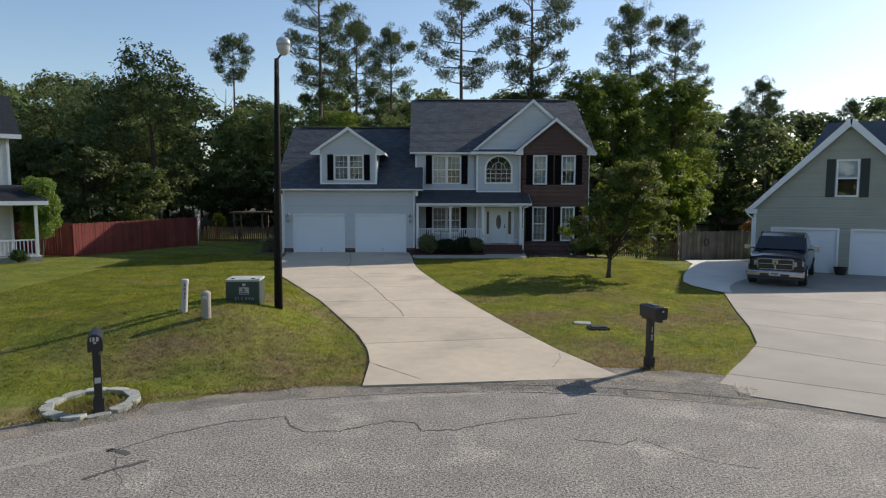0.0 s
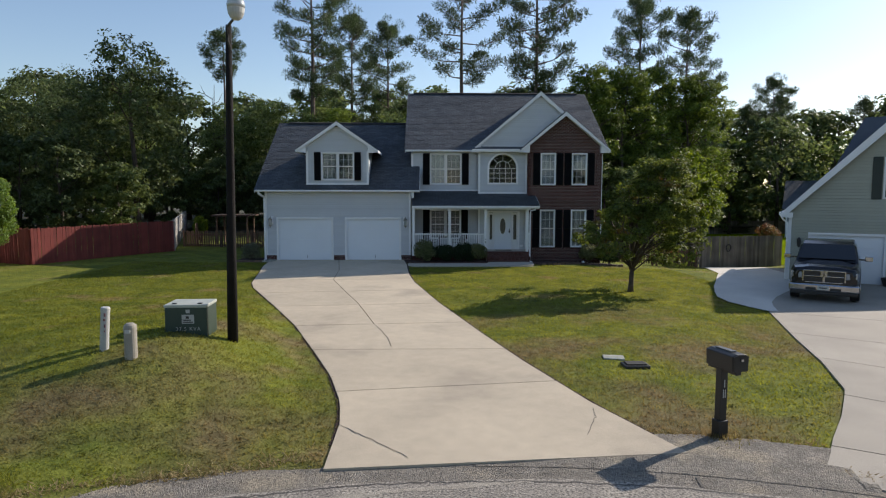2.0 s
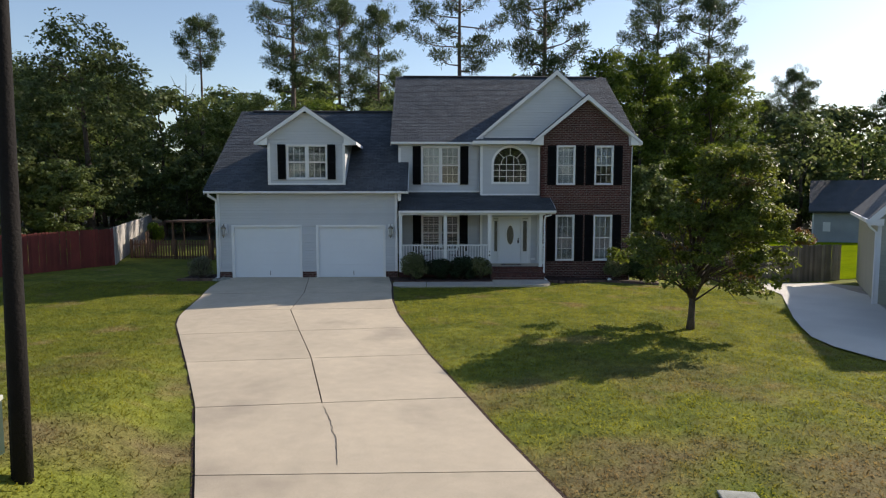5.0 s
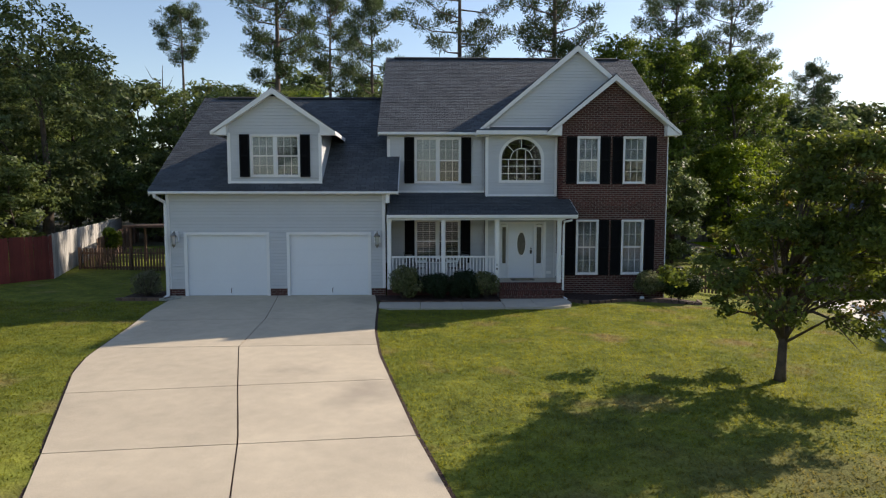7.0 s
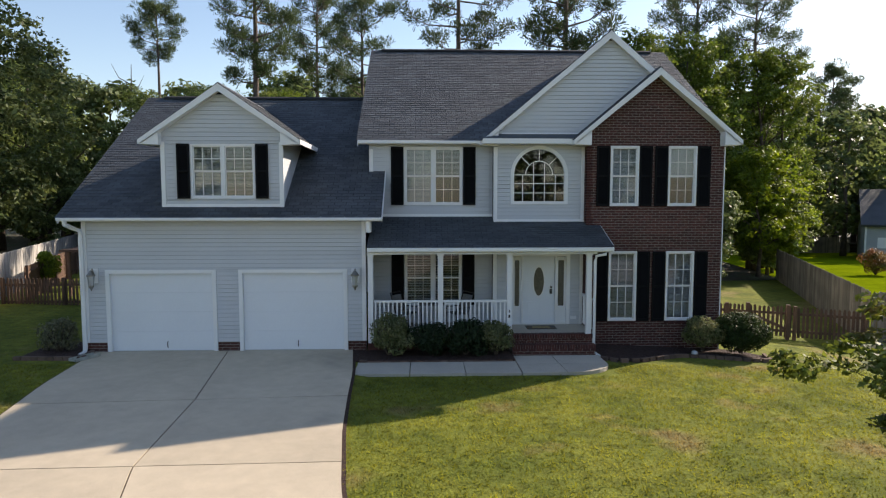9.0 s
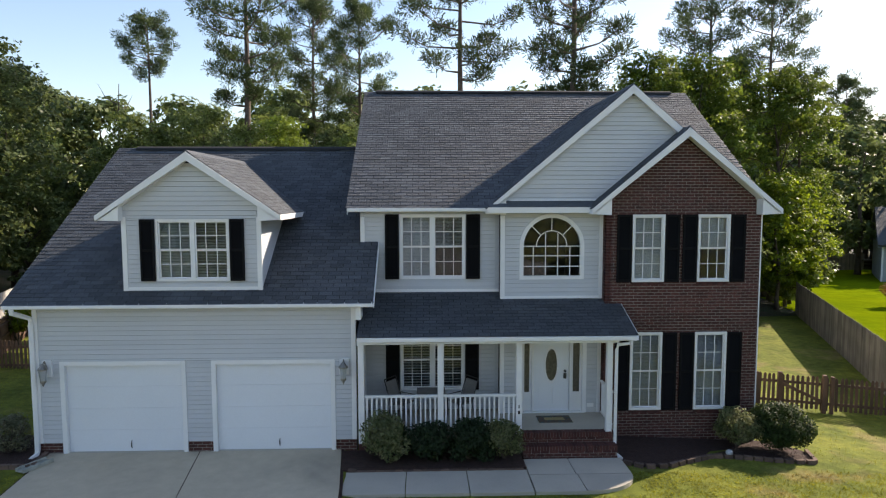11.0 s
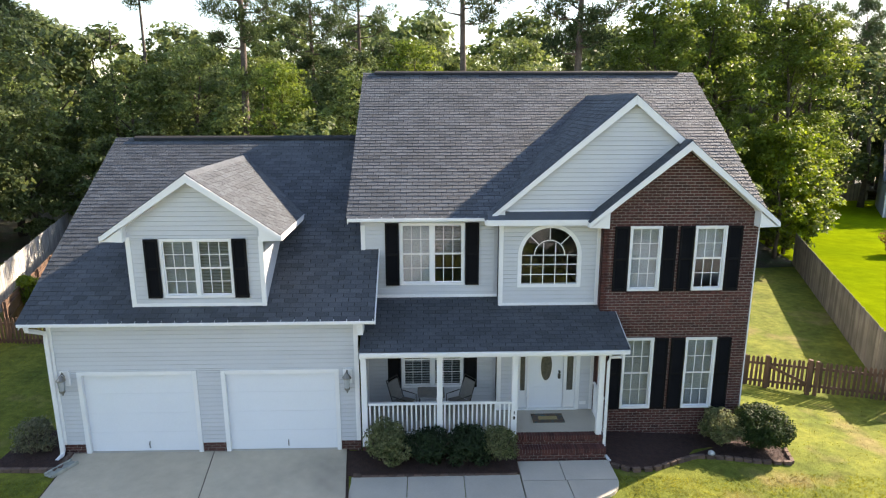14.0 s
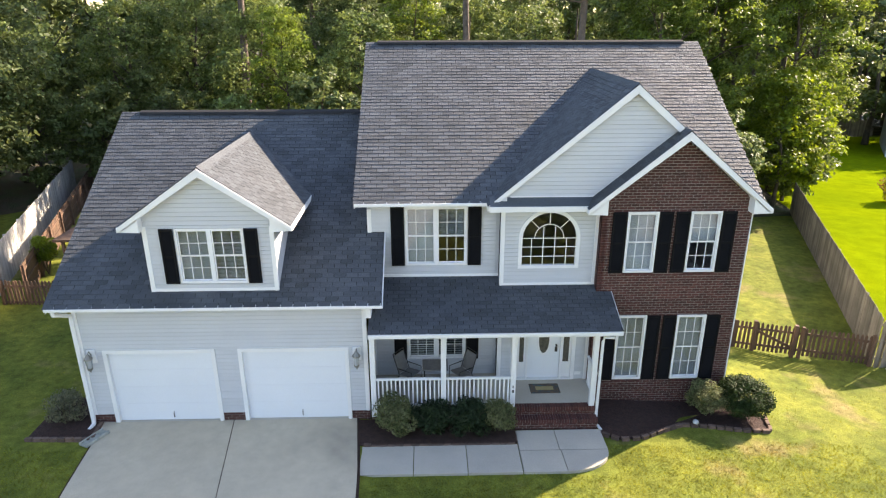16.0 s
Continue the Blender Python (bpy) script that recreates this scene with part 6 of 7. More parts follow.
board_fence("privacy_fence", "weathered grey fence and gate beside a driveway", (17.9, 3.6), (23.4, 5.0), -0.86, -0.88, 1.85, GREYWOOD, posts_side=1)
board_fence("privacy_fence", "weathered grey board fence at the back of a lawn", (28.5, 52.6), (52.0, 54.2), -2.05, -2.1, 1.85, GREYWOOD, posts_side=1)
wr = thing("gate_ornament", "dark wrought ornament hung on grey fence", "ornament", at=(19.6, 3.95, 0.3), turn=15)
m = M()
for i in range(14):
    a, b = 2 * math.pi * i / 14, 2 * math.pi * (i + 1) / 14
    m.tube([(0.17 * math.cos(a), 0, 0.2 * math.sin(a)), (0.17 * math.cos(b), 0, 0.2 * math.sin(b))], 0.03, 5)
part("ring", m, DARKMETAL, wr)
ab = thing("garden_arbour", "low dark wooden arbour behind picket fence", "arbour", at=(-11.2, 10.5, -0.05))
for x in (-1.0, 1.0):
    for y in (-0.8, 0.8):
        part("post", M().box(x - 0.05, x + 0.05, y - 0.05, y + 0.05, 0, 1.98), BROWNWOOD, ab)
part("top", M().box(-1.3, 1.3, -1.0, 1.0, 1.98, 2.08), BROWNWOOD, ab)

# ---- street lamp, utility boxes, mailboxes ----
lamp = thing("street_lamp", "tall dark wooden pole with globe lamp head", "street lamp", at=(-2.18, -20.0, gz(-2.18, -20.0)))
part("pole", M().tube([(0, 0, -0.3), (0.02, 0, 2.0), (0.05, 0, 4.3), (0.08, 0, 6.28)], [0.1, 0.09, 0.074, 0.056], 14), POLEBLACK, lamp, smooth=True)
part("arm", M().tube([(0.12, 0, 5.75), (0.1, -0.13, 5.95), (0.12, -0.2, 6.2), (0.3, -0.3, 6.36)], 0.026, 8), DARKMETAL, lamp)
hd = part("lamp_head", M().lathe(0.32, -0.3, [(0.06, 6.3), (0.11, 6.34), (0.15, 6.42), (0.165, 6.52)], 18), PALEGREY, lamp, "pale metal lamp head")
part("globe", M().lathe(0.32, -0.3, [(0.165, 6.52), (0.175, 6.58), (0.155, 6.66), (0.09, 6.72), (0.0, 6.74)], 18), LAMPGLASS, hd, smooth=True)
part("conduit", M().tube([(-0.085, -0.03, 0), (-0.05, -0.03, 2.0), (0.02, -0.03, 4.3), (0.06, -0.03, 5.6)], 0.02, 6), POLEBLACK, lamp)

tx = thing("transformer_box", "dark green utility transformer cabinet with labels", "utility box", at=(-3.03, -20.0, gz(-3.02, -20.0) - 0.15), turn=3)
part("cabinet", M().box(-0.41, 0.41, -0.28, 0.42, 0.02, 0.66), TRANSGREEN, tx, bevel=0.015)
# the lid's green is much paler than the cabinet's
part("lid", M().box(-0.42, 0.42, -0.29, 0.43, 0.66, 0.72), mat("pale_green_lid", (0.46, 0.48, 0.43), (0.37, 0.4, 0.35), 3, 0.5), tx, "pale green lid", 0.012)
part("pad", M().box(-0.45, 0.45, -0.31, 0.45, -0.15, 0.02), STONE, tx, bevel=0.01)
part("warning_label", M().box(-0.08, 0.16, -0.284, -0.281, 0.34, 0.52), PALEGREY, tx)
part("warning_label", M().box(0.0, 0.08, -0.284, -0.281, 0.55, 0.62), PALEGREY, tx)
tc = bpy.data.curves.new("stencil", "FONT")
tc.body, tc.size, tc.align_x, tc.space_character = "37.5 KVA", 0.1, "CENTER", 1.25
to = new("stencil_source", tc)
stencil = bpy.data.meshes.new_from_object(to.evaluated_get(bpy.context.evaluated_depsgraph_get()))
bpy.data.objects.remove(to)
part("stencil", stencil, PALEGREY, tx, "white stencilled rating").matrix_basis = pose(0.04, -0.2835, 0.2, 90, 0, 0)
part("label_bars", M().box(-0.06, 0.14, -0.287, -0.284, 0.36, 0.38).box(-0.06, 0.1, -0.287, -0.284, 0.4, 0.42).box(0.0, 0.06, -0.287, -0.284, 0.44, 0.49), DARKMETAL, tx)
for x in (-0.25, 0.25):
    part("lifting_lug", M().box(x - 0.04, x + 0.04, -0.2, -0.14, 0.72, 0.74), DARKMETAL, tx)

b1 = thing("marker_post", "pale grey leaning cable marker post", "marker post", at=(-4.0, -21.5, gz(-4.0, -21.5)))
b1.matrix_basis = pose(-4.02, -21.5, gz(-4.02, -21.5) - 0.02, 0, 4, 0)
part("tube", M().lathe(0, 0, [(0.075, 0), (0.075, 0.72), (0.08, 0.72), (0.08, 0.78), (0.07, 0.8), (0.0, 0.805)], 16), PALEGREY, b1, smooth=False)
part("sticker_bars", M().box(0.01, 0.04, -0.078, -0.07, 0.64, 0.7).box(0.0, 0.035, -0.079, -0.07, 0.56, 0.6).box(0.02, 0.045, -0.077, -0.07, 0.44, 0.5).box(0.02, 0.04, -0.077, -0.07, 0.36, 0.39), mat("red_print", (0.22, 0.10, 0.10), None, 3, 0.6), b1)
b2 = thing("utility_pedestal", "tan plastic telephone pedestal with domed top", "utility pedestal", at=(-3.38, -21.85, gz(-3.38, -21.85) - 0.02))
part("body", M().lathe(0, 0, [(0.105, 0), (0.105, 0.5), (0.11, 0.5), (0.11, 0.56), (0.1, 0.6), (0.06, 0.63), (0.0, 0.635)], 18), TANPLASTIC, b2)
part("label", M().box(-0.045, 0.045, -0.114, -0.1, 0.47, 0.53), PALEGREY, b2)


def mailbox(label, x, y, z, turn, flat_top):
    t = thing("mailbox", label, "mailbox", at=(x, y, z), turn=turn, group="street mailboxes")
    t.scale = (1.05, 1.05, 1.1)
    part("post", M().box(-0.055, 0.055, -0.055, 0.055, -0.3, 0.92), BLACKPAINT, t, bevel=0.008)
    part("base_collar", M().box(-0.075, 0.075, -0.075, 0.075, -0.05, 0.2), BLACKPAINT, t, bevel=0.01)
    part("arm", M().box(-0.045, 0.045, -0.3, 0.22, 0.86, 0.93), BLACKPAINT, t, bevel=0.006)
    if flat_top:
        prof = [(-0.115, 0.91), (0.115, 0.91), (0.125, 1.11), (0.06, 1.135), (-0.06, 1.135), (-0.125, 1.11)]
    else:
        prof = [(-0.1, 0.93), (0.1, 0.93)] + [(0.1 * math.cos(a), 1.08 + 0.1 * math.sin(a)) for a in (math.pi * i / 10 for i in range(11))]
    bx = part("box", M().prism([(px, -0.32, pz) for px, pz in prof], (0, 0.5, 0)), BLACKPAINT, t, bevel=0.01)
    part("door", M().prism([(px * 0.94, -0.325, 0.935 + (pz - 0.93) * 0.95) for px, pz in prof], (0, -0.015, 0)), BLACKPAINT, bx)
    part("pull", M().box(-0.02, 0.02, -0.36, -0.34, 1.05, 1.08), CHROME, bx)
    if flat_top:
        # strip in paler grey that gives the black lid its lit top
        part("lid_ridge", M().box(-0.04, 0.04, -0.2, 0.1, 1.133, 1.15), mat("lit_lid_grey", (0.12, 0.12, 0.12), None, 4, 0.4), bx)
        part("number_bars", M().box(-0.006, 0.006, -0.062, -0.056, 0.64, 0.74).box(-0.02, -0.01, -0.062, -0.056, 0.5, 0.61).box(0.01, 0.02, -0.062, -0.056, 0.5, 0.61), PALEGREY, t)
    else:
        part("number_bars", M().box(-0.06, -0.045, -0.345, -0.34, 1.08, 1.14).box(-0.03, 0.0, -0.345, -0.34, 1.08, 1.14).box(0.015, 0.05, -0.345, -0.34, 1.08, 1.14), PALEGREY, bx)
        part("sticker", M().box(-0.04, 0.04, -0.06, -0.056, 0.42, 0.5), PALEGREY, t)
    return t


mailbox("black mailbox on a square post by driveway", 5.98, -24.1, 0.05, 16, True)
mailbox("black round-topped mailbox inside a stone ring", -3.55, -26.3, 0.02, 25, False)
rg = thing("stone_ring", "ring of pale scalloped edging blocks on grass", "garden edging", at=(-3.85, -25.95, 0.0))
for i in range(11):
    a = 2 * math.pi * i / 11 + 0.2
    o = part("edging_block", M().prism([(-0.17, -0.09, 0), (0.17, -0.09, 0), (0.2, 0.0, 0), (0.15, 0.09, 0), (0.0, 0.12, 0), (-0.15, 0.09, 0), (-0.2, 0, 0)], (0, 0, 0.085)), STONE, rg, bevel=0.012)
    o.matrix_basis = pose(0.62 * math.cos(a), 0.62 * math.sin(a), -0.02 + gz(-3.85 + 0.62 * math.cos(a), -25.95 + 0.62 * math.sin(a)), rng.uniform(-4, 4), rng.uniform(-4, 4), math.degrees(a) - 90)
mt = thing("meter_cover", "dark water meter cover set in lawn", "meter cover", at=(6.0, -20.35, gz(6, -20.35)))
part("frame", M().box(-0.26, 0.26, -0.18, 0.18, -0.05, 0.06), DARKMETAL, mt, bevel=0.02)
part("lid", M().box(-0.2, 0.2, -0.13, 0.13, 0.06, 0.085), TYRE, mt, bevel=0.01)
m2 = thing("concrete_cover", "pale flat concrete cover set in lawn", "utility cover", at=(5.75, -19.7, gz(5.75, -19.7)), turn=-10)
part("slab", M().box(-0.22, 0.22, -0.16, 0.16, -0.04, 0.035), STONE, m2, bevel=0.015)

# wall lanterns on the garage
def lantern(x, z, y=0.0):
    t = thing("wall_lantern", "pewter coach lantern on white mounting block", "wall lamp", at=(x, y - 0.02, z), group="garage lanterns")
    t.scale = (1.3, 1.3, 1.3)
    part("mounting_block", M().box(-0.085, 0.085, -0.035, 0.03, -0.1, 0.2), WHITE, t, bevel=0.008)
    part("arm", M().tube([(0, -0.03, 0.08), (0, -0.1, 0.2), (0, -0.16, 0.16)], 0.012, 6), BRASS, t)
    part("cap", M().lathe(0, -0.16, [(0.02, 0.17), (0.085, 0.08), (0.085, 0.06)], 8), BRASS, t)
    part("glass", M().lathe(0, -0.16, [(0.07, 0.06), (0.05, -0.13)], 6), LAMPGLASS, t)
    part("base", M().lathe(0, -0.16, [(0.055, -0.13), (0.055, -0.16), (0.02, -0.2), (0.008, -0.24)], 8), BRASS, t)


lantern(-6.23, 2.02)
lantern(0.68, 2.0)

# porch furniture and mat
def chair(x, y, turn):
    t = thing("patio_chair", "grey sling patio chair on porch", "chair", at=(x, y, PF), turn=turn, group="porch chairs")
    t.scale = (0.88, 0.88, 0.88)
    part("seat", M().prism([(-0.25, -0.25, 0.42), (0.25, -0.25, 0.42), (0.25, 0.22, 0.38), (-0.25, 0.22, 0.38)], (0, 0, 0.05)), CUSHION, t, bevel=0.02)
    part("backrest", M().prism([(-0.25, 0.22, 0.42), (0.25, 0.22, 0.42), (0.25, 0.42, 1.0), (-0.25, 0.42, 1.0)], (0, 0.05, 0)), CUSHION, t, bevel=0.02)
    for sx in (-0.27, 0.27):
        part("side_frame", M().tube([(sx, -0.27, 0), (sx, -0.27, 0.62), (sx, 0.25, 0.62)], 0.015, 6).tube([(sx, 0.3, 0), (sx, 0.22, 0.42), (sx, 0.45, 1.08)], 0.015, 6), DARKMETAL, t)
    part("top_rail", M().tube([(-0.27, 0.45, 1.08), (0.27, 0.45, 1.08)], 0.016, 6), DARKMETAL, t)


chair(2.02, 0.98, 55)
chair(3.5, 0.98, -55)
tb = thing("patio_table", "small dark patio table on porch", "table", at=(2.75, 0.85, PF))
part("tabletop", M().box(-0.36, 0.36, -0.3, 0.3, 0.66, 0.7), CUSHION, tb, bevel=0.01)
for sx in (-0.3, 0.3):
    for sy in (-0.24, 0.24):
        part("leg", M().tube([(sx, sy, 0), (sx, sy, 0.66)], 0.016, 6), DARKMETAL, tb)
dm = thing("doormat", "dark patterned doormat with a pale centre", "doormat", at=(5.85, 0.62, PF))
part("mat", M().box(-0.42, 0.42, -0.24, 0.24, 0.0, 0.015), mat("patterned_mat", (0.05, 0.06, 0.07), (0.16, 0.10, 0.05), 14, 0.95, 0.3, 90, c3=(0.05, 0.12, 0.13), c3_scale=9, c3_amount=0.4), dm)
part("mat_panel", M().box(-0.25, 0.25, -0.09, 0.09, 0.015, 0.018), mat("mat_panel_fibre", (0.36, 0.29, 0.14), None, 20, 0.95), dm)

# ---- neighbouring houses ----
NH = thing("neighbour_house", "sage green gabled house with two white garage doors", "house", at=(17.95, -5.0, -0.42), turn=-32)
ND = [(0.86, 3.54, -0.2, 2.12), (4.18, 6.86, -0.2, 2.12)]
NWN = (3.40, 4.28, 3.72, 5.42)
m = M()
for a, b, c, d in wall_cells(0, 7.7, -0.3, 3.2, ND):
    m.box(a, b, 0, 0.2, c, d)
m.box(0, 0.2, 0.2, 11, -0.3, 3.2).box(7.5, 7.7, 0.2, 11, -0.3, 3.2).box(0.2, 7.5, 10.8, 11, -0.3, 3.2)
part("wall", m, SAGE, NH)
m = M()
m.prism([(0, 0, 3.2), (3.4, 0, 3.2), (3.4, 0, 6.6)], (0, 0.2, 0)).prism([(4.28, 0, 3.2), (7.7, 0, 3.2), (4.28, 0, 6.62)], (0, 0.2, 0)).box(3.4, 4.28, 0, 0.2, 3.2, 3.72)
m.prism([(3.4, 0, 5.42), (4.28, 0, 5.42), (4.28, 0, 6.62), (3.85, 0, 7.05), (3.4, 0, 6.6)], (0, 0.2, 0))
part("gable_wall", m, SAGE, NH)
siding(0.1, 7.7, 0.0, 3.2, 0.0, [(a - 0.1, b + 0.1, -1, d + 0.1) for a, b, c, d in ND], pitch=0.13, parent=NH, material=SAGE)
siding(0.0, 7.7, 3.2, 6.8, 0.0, [(NWN[0] - 0.03, NWN[1] + 0.03, NWN[2] - 0.03, NWN[3] + 0.03)], pitch=0.13, clip=lambda z: (3.85 - (7.0 - z) * 0.99, 3.85 + (7.0 - z) * 0.99), parent=NH, material=SAGE)
for s in (-1, 1):
    e, p = Vector((3.85 + s * 4.13, -0.3, 2.98)), Vector((3.85, -0.3, 7.24))
    n = Vector((s * 4.23, 0, 4.13)).normalized()
    part("roof", M().prism([e, p, p + Vector((0, 11.5, 0)), e + Vector((0, 11.5, 0))], n * 0.1), SHINGLE, NH)
    part("rake_board", M().prism([e + n * 0.09, p + n * 0.09, p - Vector((0, 0, 0.3)), e - Vector((0, 0, 0.16))], (0, -0.04, 0)), WHITE, NH)
    part("eave_return", M().box(min(e.x, e.x - s * 0.42), max(e.x, e.x - s * 0.42), -0.3, 0.1, 2.86, 3.09), WHITE, NH, bevel=0.006)
part("gutter", M().box(-0.4, -0.28, -0.3, 11, 2.96, 3.08), WHITE, NH)
part("downspout", M().tube([(-0.34, -0.2, 2.96), (-0.24, -0.1, 2.78), (-0.06, -0.06, 2.62), (-0.05, -0.06, 0.0)], 0.04, 6), WHITE, NH)
part("corner_board", M().box(-0.02, 0.1, -0.03, 0.0, -0.2, 3.0), WHITE, NH)
for x0, x1, _, z1 in ND:
    d = part("garage_door", M().box(x0, x1, 0.1, 0.14, -0.02, z1), DOORWHITE, NH, "white sectional garage door")
    for k in range(4):
        part("door_section", M().box(x0, x1, 0.075, 0.1, z1 * k / 4 + 0.005, z1 * (k + 1) / 4 - 0.005), DOORWHITE, d, bevel=0.004)
    part("door_casing", M().box(x0 - 0.1, x0, -0.03, 0.1, -0.05, z1 + 0.1).box(x1, x1 + 0.1, -0.03, 0.1, -0.05, z1 + 0.1).box(x0, x1, -0.03, 0.1, z1, z1 + 0.1), WHITE, NH)
w = part("window", M().box(3.38, 3.46, -0.03, 0.1, 3.7, 5.44).box(4.22, 4.3, -0.03, 0.1, 3.7, 5.44).box(3.46, 4.22, -0.03, 0.1, 5.36, 5.44).box(3.46, 4.22, -0.03, 0.1, 3.7, 3.78).box(3.46, 4.22, 0.0, 0.06, 4.53, 4.6), WHITE, NH)
part("pane", M().box(3.46, 4.22, 0.04, 0.045, 3.78, 5.36), GLASS, w).visible_shadow = False
part("blind", M().box(3.46, 4.22, 0.1, 0.11, 4.6, 5.36), BLIND, w)
# added sheet behind the window, its dark grey stands for the room's shade
part("inner_wall", M().box(2.5, 5.2, 2.0, 2.1, 3.2, 6.0), ROOMSHADE, NH)
for x0 in (2.98, 4.33):
    part("shutter", M().box(x0, x0 + 0.36, -0.05, -0.002, 3.68, 5.46), mat("dark_green_shutter", (0.012, 0.022, 0.018), None, 3, 0.5), NH, "dark green shutter", 0.004)
ln = part("wall_lamp", M().lathe(0.42, -0.12, [(0.02, 2.0), (0.09, 1.9), (0.07, 1.62), (0.03, 1.55)], 8), DARKMETAL, NH)
part("main_wing", M().box(2.0, 16, 5.3, 5.5, 3.0, 5.25).box(2.0, 2.2, 5.5, 10.8, 3.0, 5.25), GREYSIDE, NH)
part("main_wing_roof", M().add([(1.7, 5.0, 5.2), (16.5, 5.0, 5.2), (16.5, 11.0, 5.2), (1.7, 11.0, 5.2), (3.0, 8.0, 7.9), (15.0, 8.0, 7.9)], [(0, 1, 5, 4), (1, 2, 5), (2, 3, 4, 5), (3, 0, 4), (3, 2, 1, 0)]), SHINGLE, NH)
pot = thing("planter", "dark round planter by a garage", "planter", at=(20.9, -7.35, gz(20.9, -7.35) + 0.05))
part("pot", M().lathe(0, 0, [(0.2, 0), (0.28, 0.3), (0.3, 0.34), (0.27, 0.34), (0.25, 0.28)], 14), DARKMETAL, pot)

# shingle darkened in its colour to give these roof slopes their shade
SHADEDSHINGLE = mat("shaded_slope_shingle", (0.022, 0.026, 0.032), (0.016, 0.019, 0.024), 2, 0.9, 0.5, 90, spec=0.15)
LH = thing("neighbour_house", "pale sided two-storey house with white porch", "house", at=(-19.55, -3.2, -0.1), turn=37)
part("wall", M().box(-9, 0, 0.0, 9, -0.2, 6.3), PALESIDE, LH)
siding(-4.0, -0.1, 0.35, 6.2, 0.0, pitch=0.125, parent=LH, material=mat("pale_vinyl_siding", (0.66, 0.66, 0.63), (0.6, 0.6, 0.58), 0.8, 0.6, rand=0.04))
part("corner_board", M().box(-0.1, 0.02, -0.03, 0.0, 0.3, 6.2), WHITE, LH)
part("roof", M().prism([(-9.5, -0.5, 6.3), (-9.5, 4.5, 8.9), (-9.5, 9.5, 6.3)], (10.0, 0, 0)), SHADEDSHINGLE, LH)
part("fascia", M().box(-9.5, 0.52, -0.55, -0.5, 6.2, 6.42), WHITE, LH)
part("porch_roof", M().prism([(-9, -2.3, 3.05), (-9, 0, 3.9), (-9, 0, 3.05)], (10.3, 0, 0)), SHADEDSHINGLE, LH)
part("porch_fascia", M().box(-9, 1.32, -2.36, -2.3, 2.9, 3.1), WHITE, LH)
part("porch_floor", M().box(-9, 1.0, -2.1, 0, -0.1, 0.35), STONE, LH)
for x in (0.8, -2.0, -4.5):
    part("porch_post", M().box(x - 0.07, x + 0.07, -2.07, -1.93, 0.35, 2.95), WHITE, LH)
part("porch_rail", M().box(-4.5, 0.8, -2.03, -1.97, 1.15, 1.22).box(-4.5, 0.8, -2.03, -1.97, 0.45, 0.5), WHITE, LH)
for i in range(33):
    x = -4.4 + i * 0.16
    part("baluster", M().box(x - 0.02, x + 0.02, -2.02, -1.98, 0.5, 1.15), WHITE, LH)

FH = thing("far_house", "grey sided house beyond the back fence", "house", at=(44.5, 41.4, -1.7), turn=-32)
part("wall", M().box(0, 9, 0, 10, -0.2, 3.4).prism([(0, 0, 3.4), (0, 10, 3.4), (0, 5, 6.4)], (9, 0, 0)), GREYSIDE, FH)
part("roof", M().prism([(-0.4, -0.5, 3.2), (-0.4, 5, 6.6), (-0.4, 5, 6.8), (-0.4, -0.6, 3.4)], (9.8, 0, 0)).prism([(-0.4, 10.5, 3.2), (-0.4, 5, 6.6), (-0.4, 5, 6.8), (-0.4, 10.6, 3.4)], (9.8, 0, 0)), SHINGLE, FH)
part("corner_board", M().box(-0.03, 0.12, -0.04, 0.0, 0, 3.3), WHITE, FH)
part("window", M().box(1.0, 1.7, -0.04, 0.02, 1.2, 2.2), WHITE, FH)

# ---- pickup truck ----
tr = thing("pickup_truck", "black crew cab pickup truck with chrome grille", "truck", at=(15.5, -11.47, gz(15.5, -11.47) + 0.06), turn=-35)
tr.scale = (1.05, 1.05, 1.03)
SECT = [(-0.02, 0.84, 1.13, 0.62), (0.06, 0.93, 1.2, 0.48), (0.35, 0.985, 1.25, 0.42), (0.8, 1.0, 1.29, 0.42), (1.4, 1.0, 1.34, 0.42), (1.7, 0.995, 1.3, 0.42), (4.2, 0.995, 1.29, 0.42), (5.7, 0.98, 1.29, 0.46), (5.78, 0.95, 1.26, 0.52)]
m = M()
for y, hw, zt, zb in SECT:
    m.v += [(-hw + 0.04, y, zb), (-hw, y, zb + 0.2), (-hw, y, zt - 0.22), (-hw + 0.07, y, zt - 0.07), (-hw * 0.62, y, zt - 0.03), (-hw * 0.48, y, zt), (hw * 0.48, y, zt), (hw * 0.62, y, zt - 0.03), (hw - 0.07, y, zt - 0.07), (hw, y, zt - 0.22), (hw, y, zb + 0.2), (hw - 0.04, y, zb)]
m.f = [tuple(range(12)), tuple(range(len(m.v) - 1, len(m.v) - 13, -1))] + [(12 * k + i, 12 * k + 12 + i, 12 * k + 12 + (i + 1) % 12, 12 * k + (i + 1) % 12) for k in range(len(SECT) - 1) for i in range(12)]
body = part("body", m, CARBLACK, tr, bevel=0.02)
cab = [(1.25, 1.26), (1.95, 1.84), (2.3, 1.93), (3.6, 1.93), (4.0, 1.82), (4.15, 1.26)]
m = M()
for s in (-1, 1):
    m.v += [(s * (0.94 if z < 1.4 else 0.78), y, z) for y, z in cab]
k = len(cab)
m.f = [tuple(range(k - 1, -1, -1))[::-1], tuple(range(2 * k - 1, k - 1, -1))] + [(i, i + k, (i + 1) % k + k, (i + 1) % k) for i in range(k)]
part("cab", m, CARBLACK, tr, bevel=0.05)
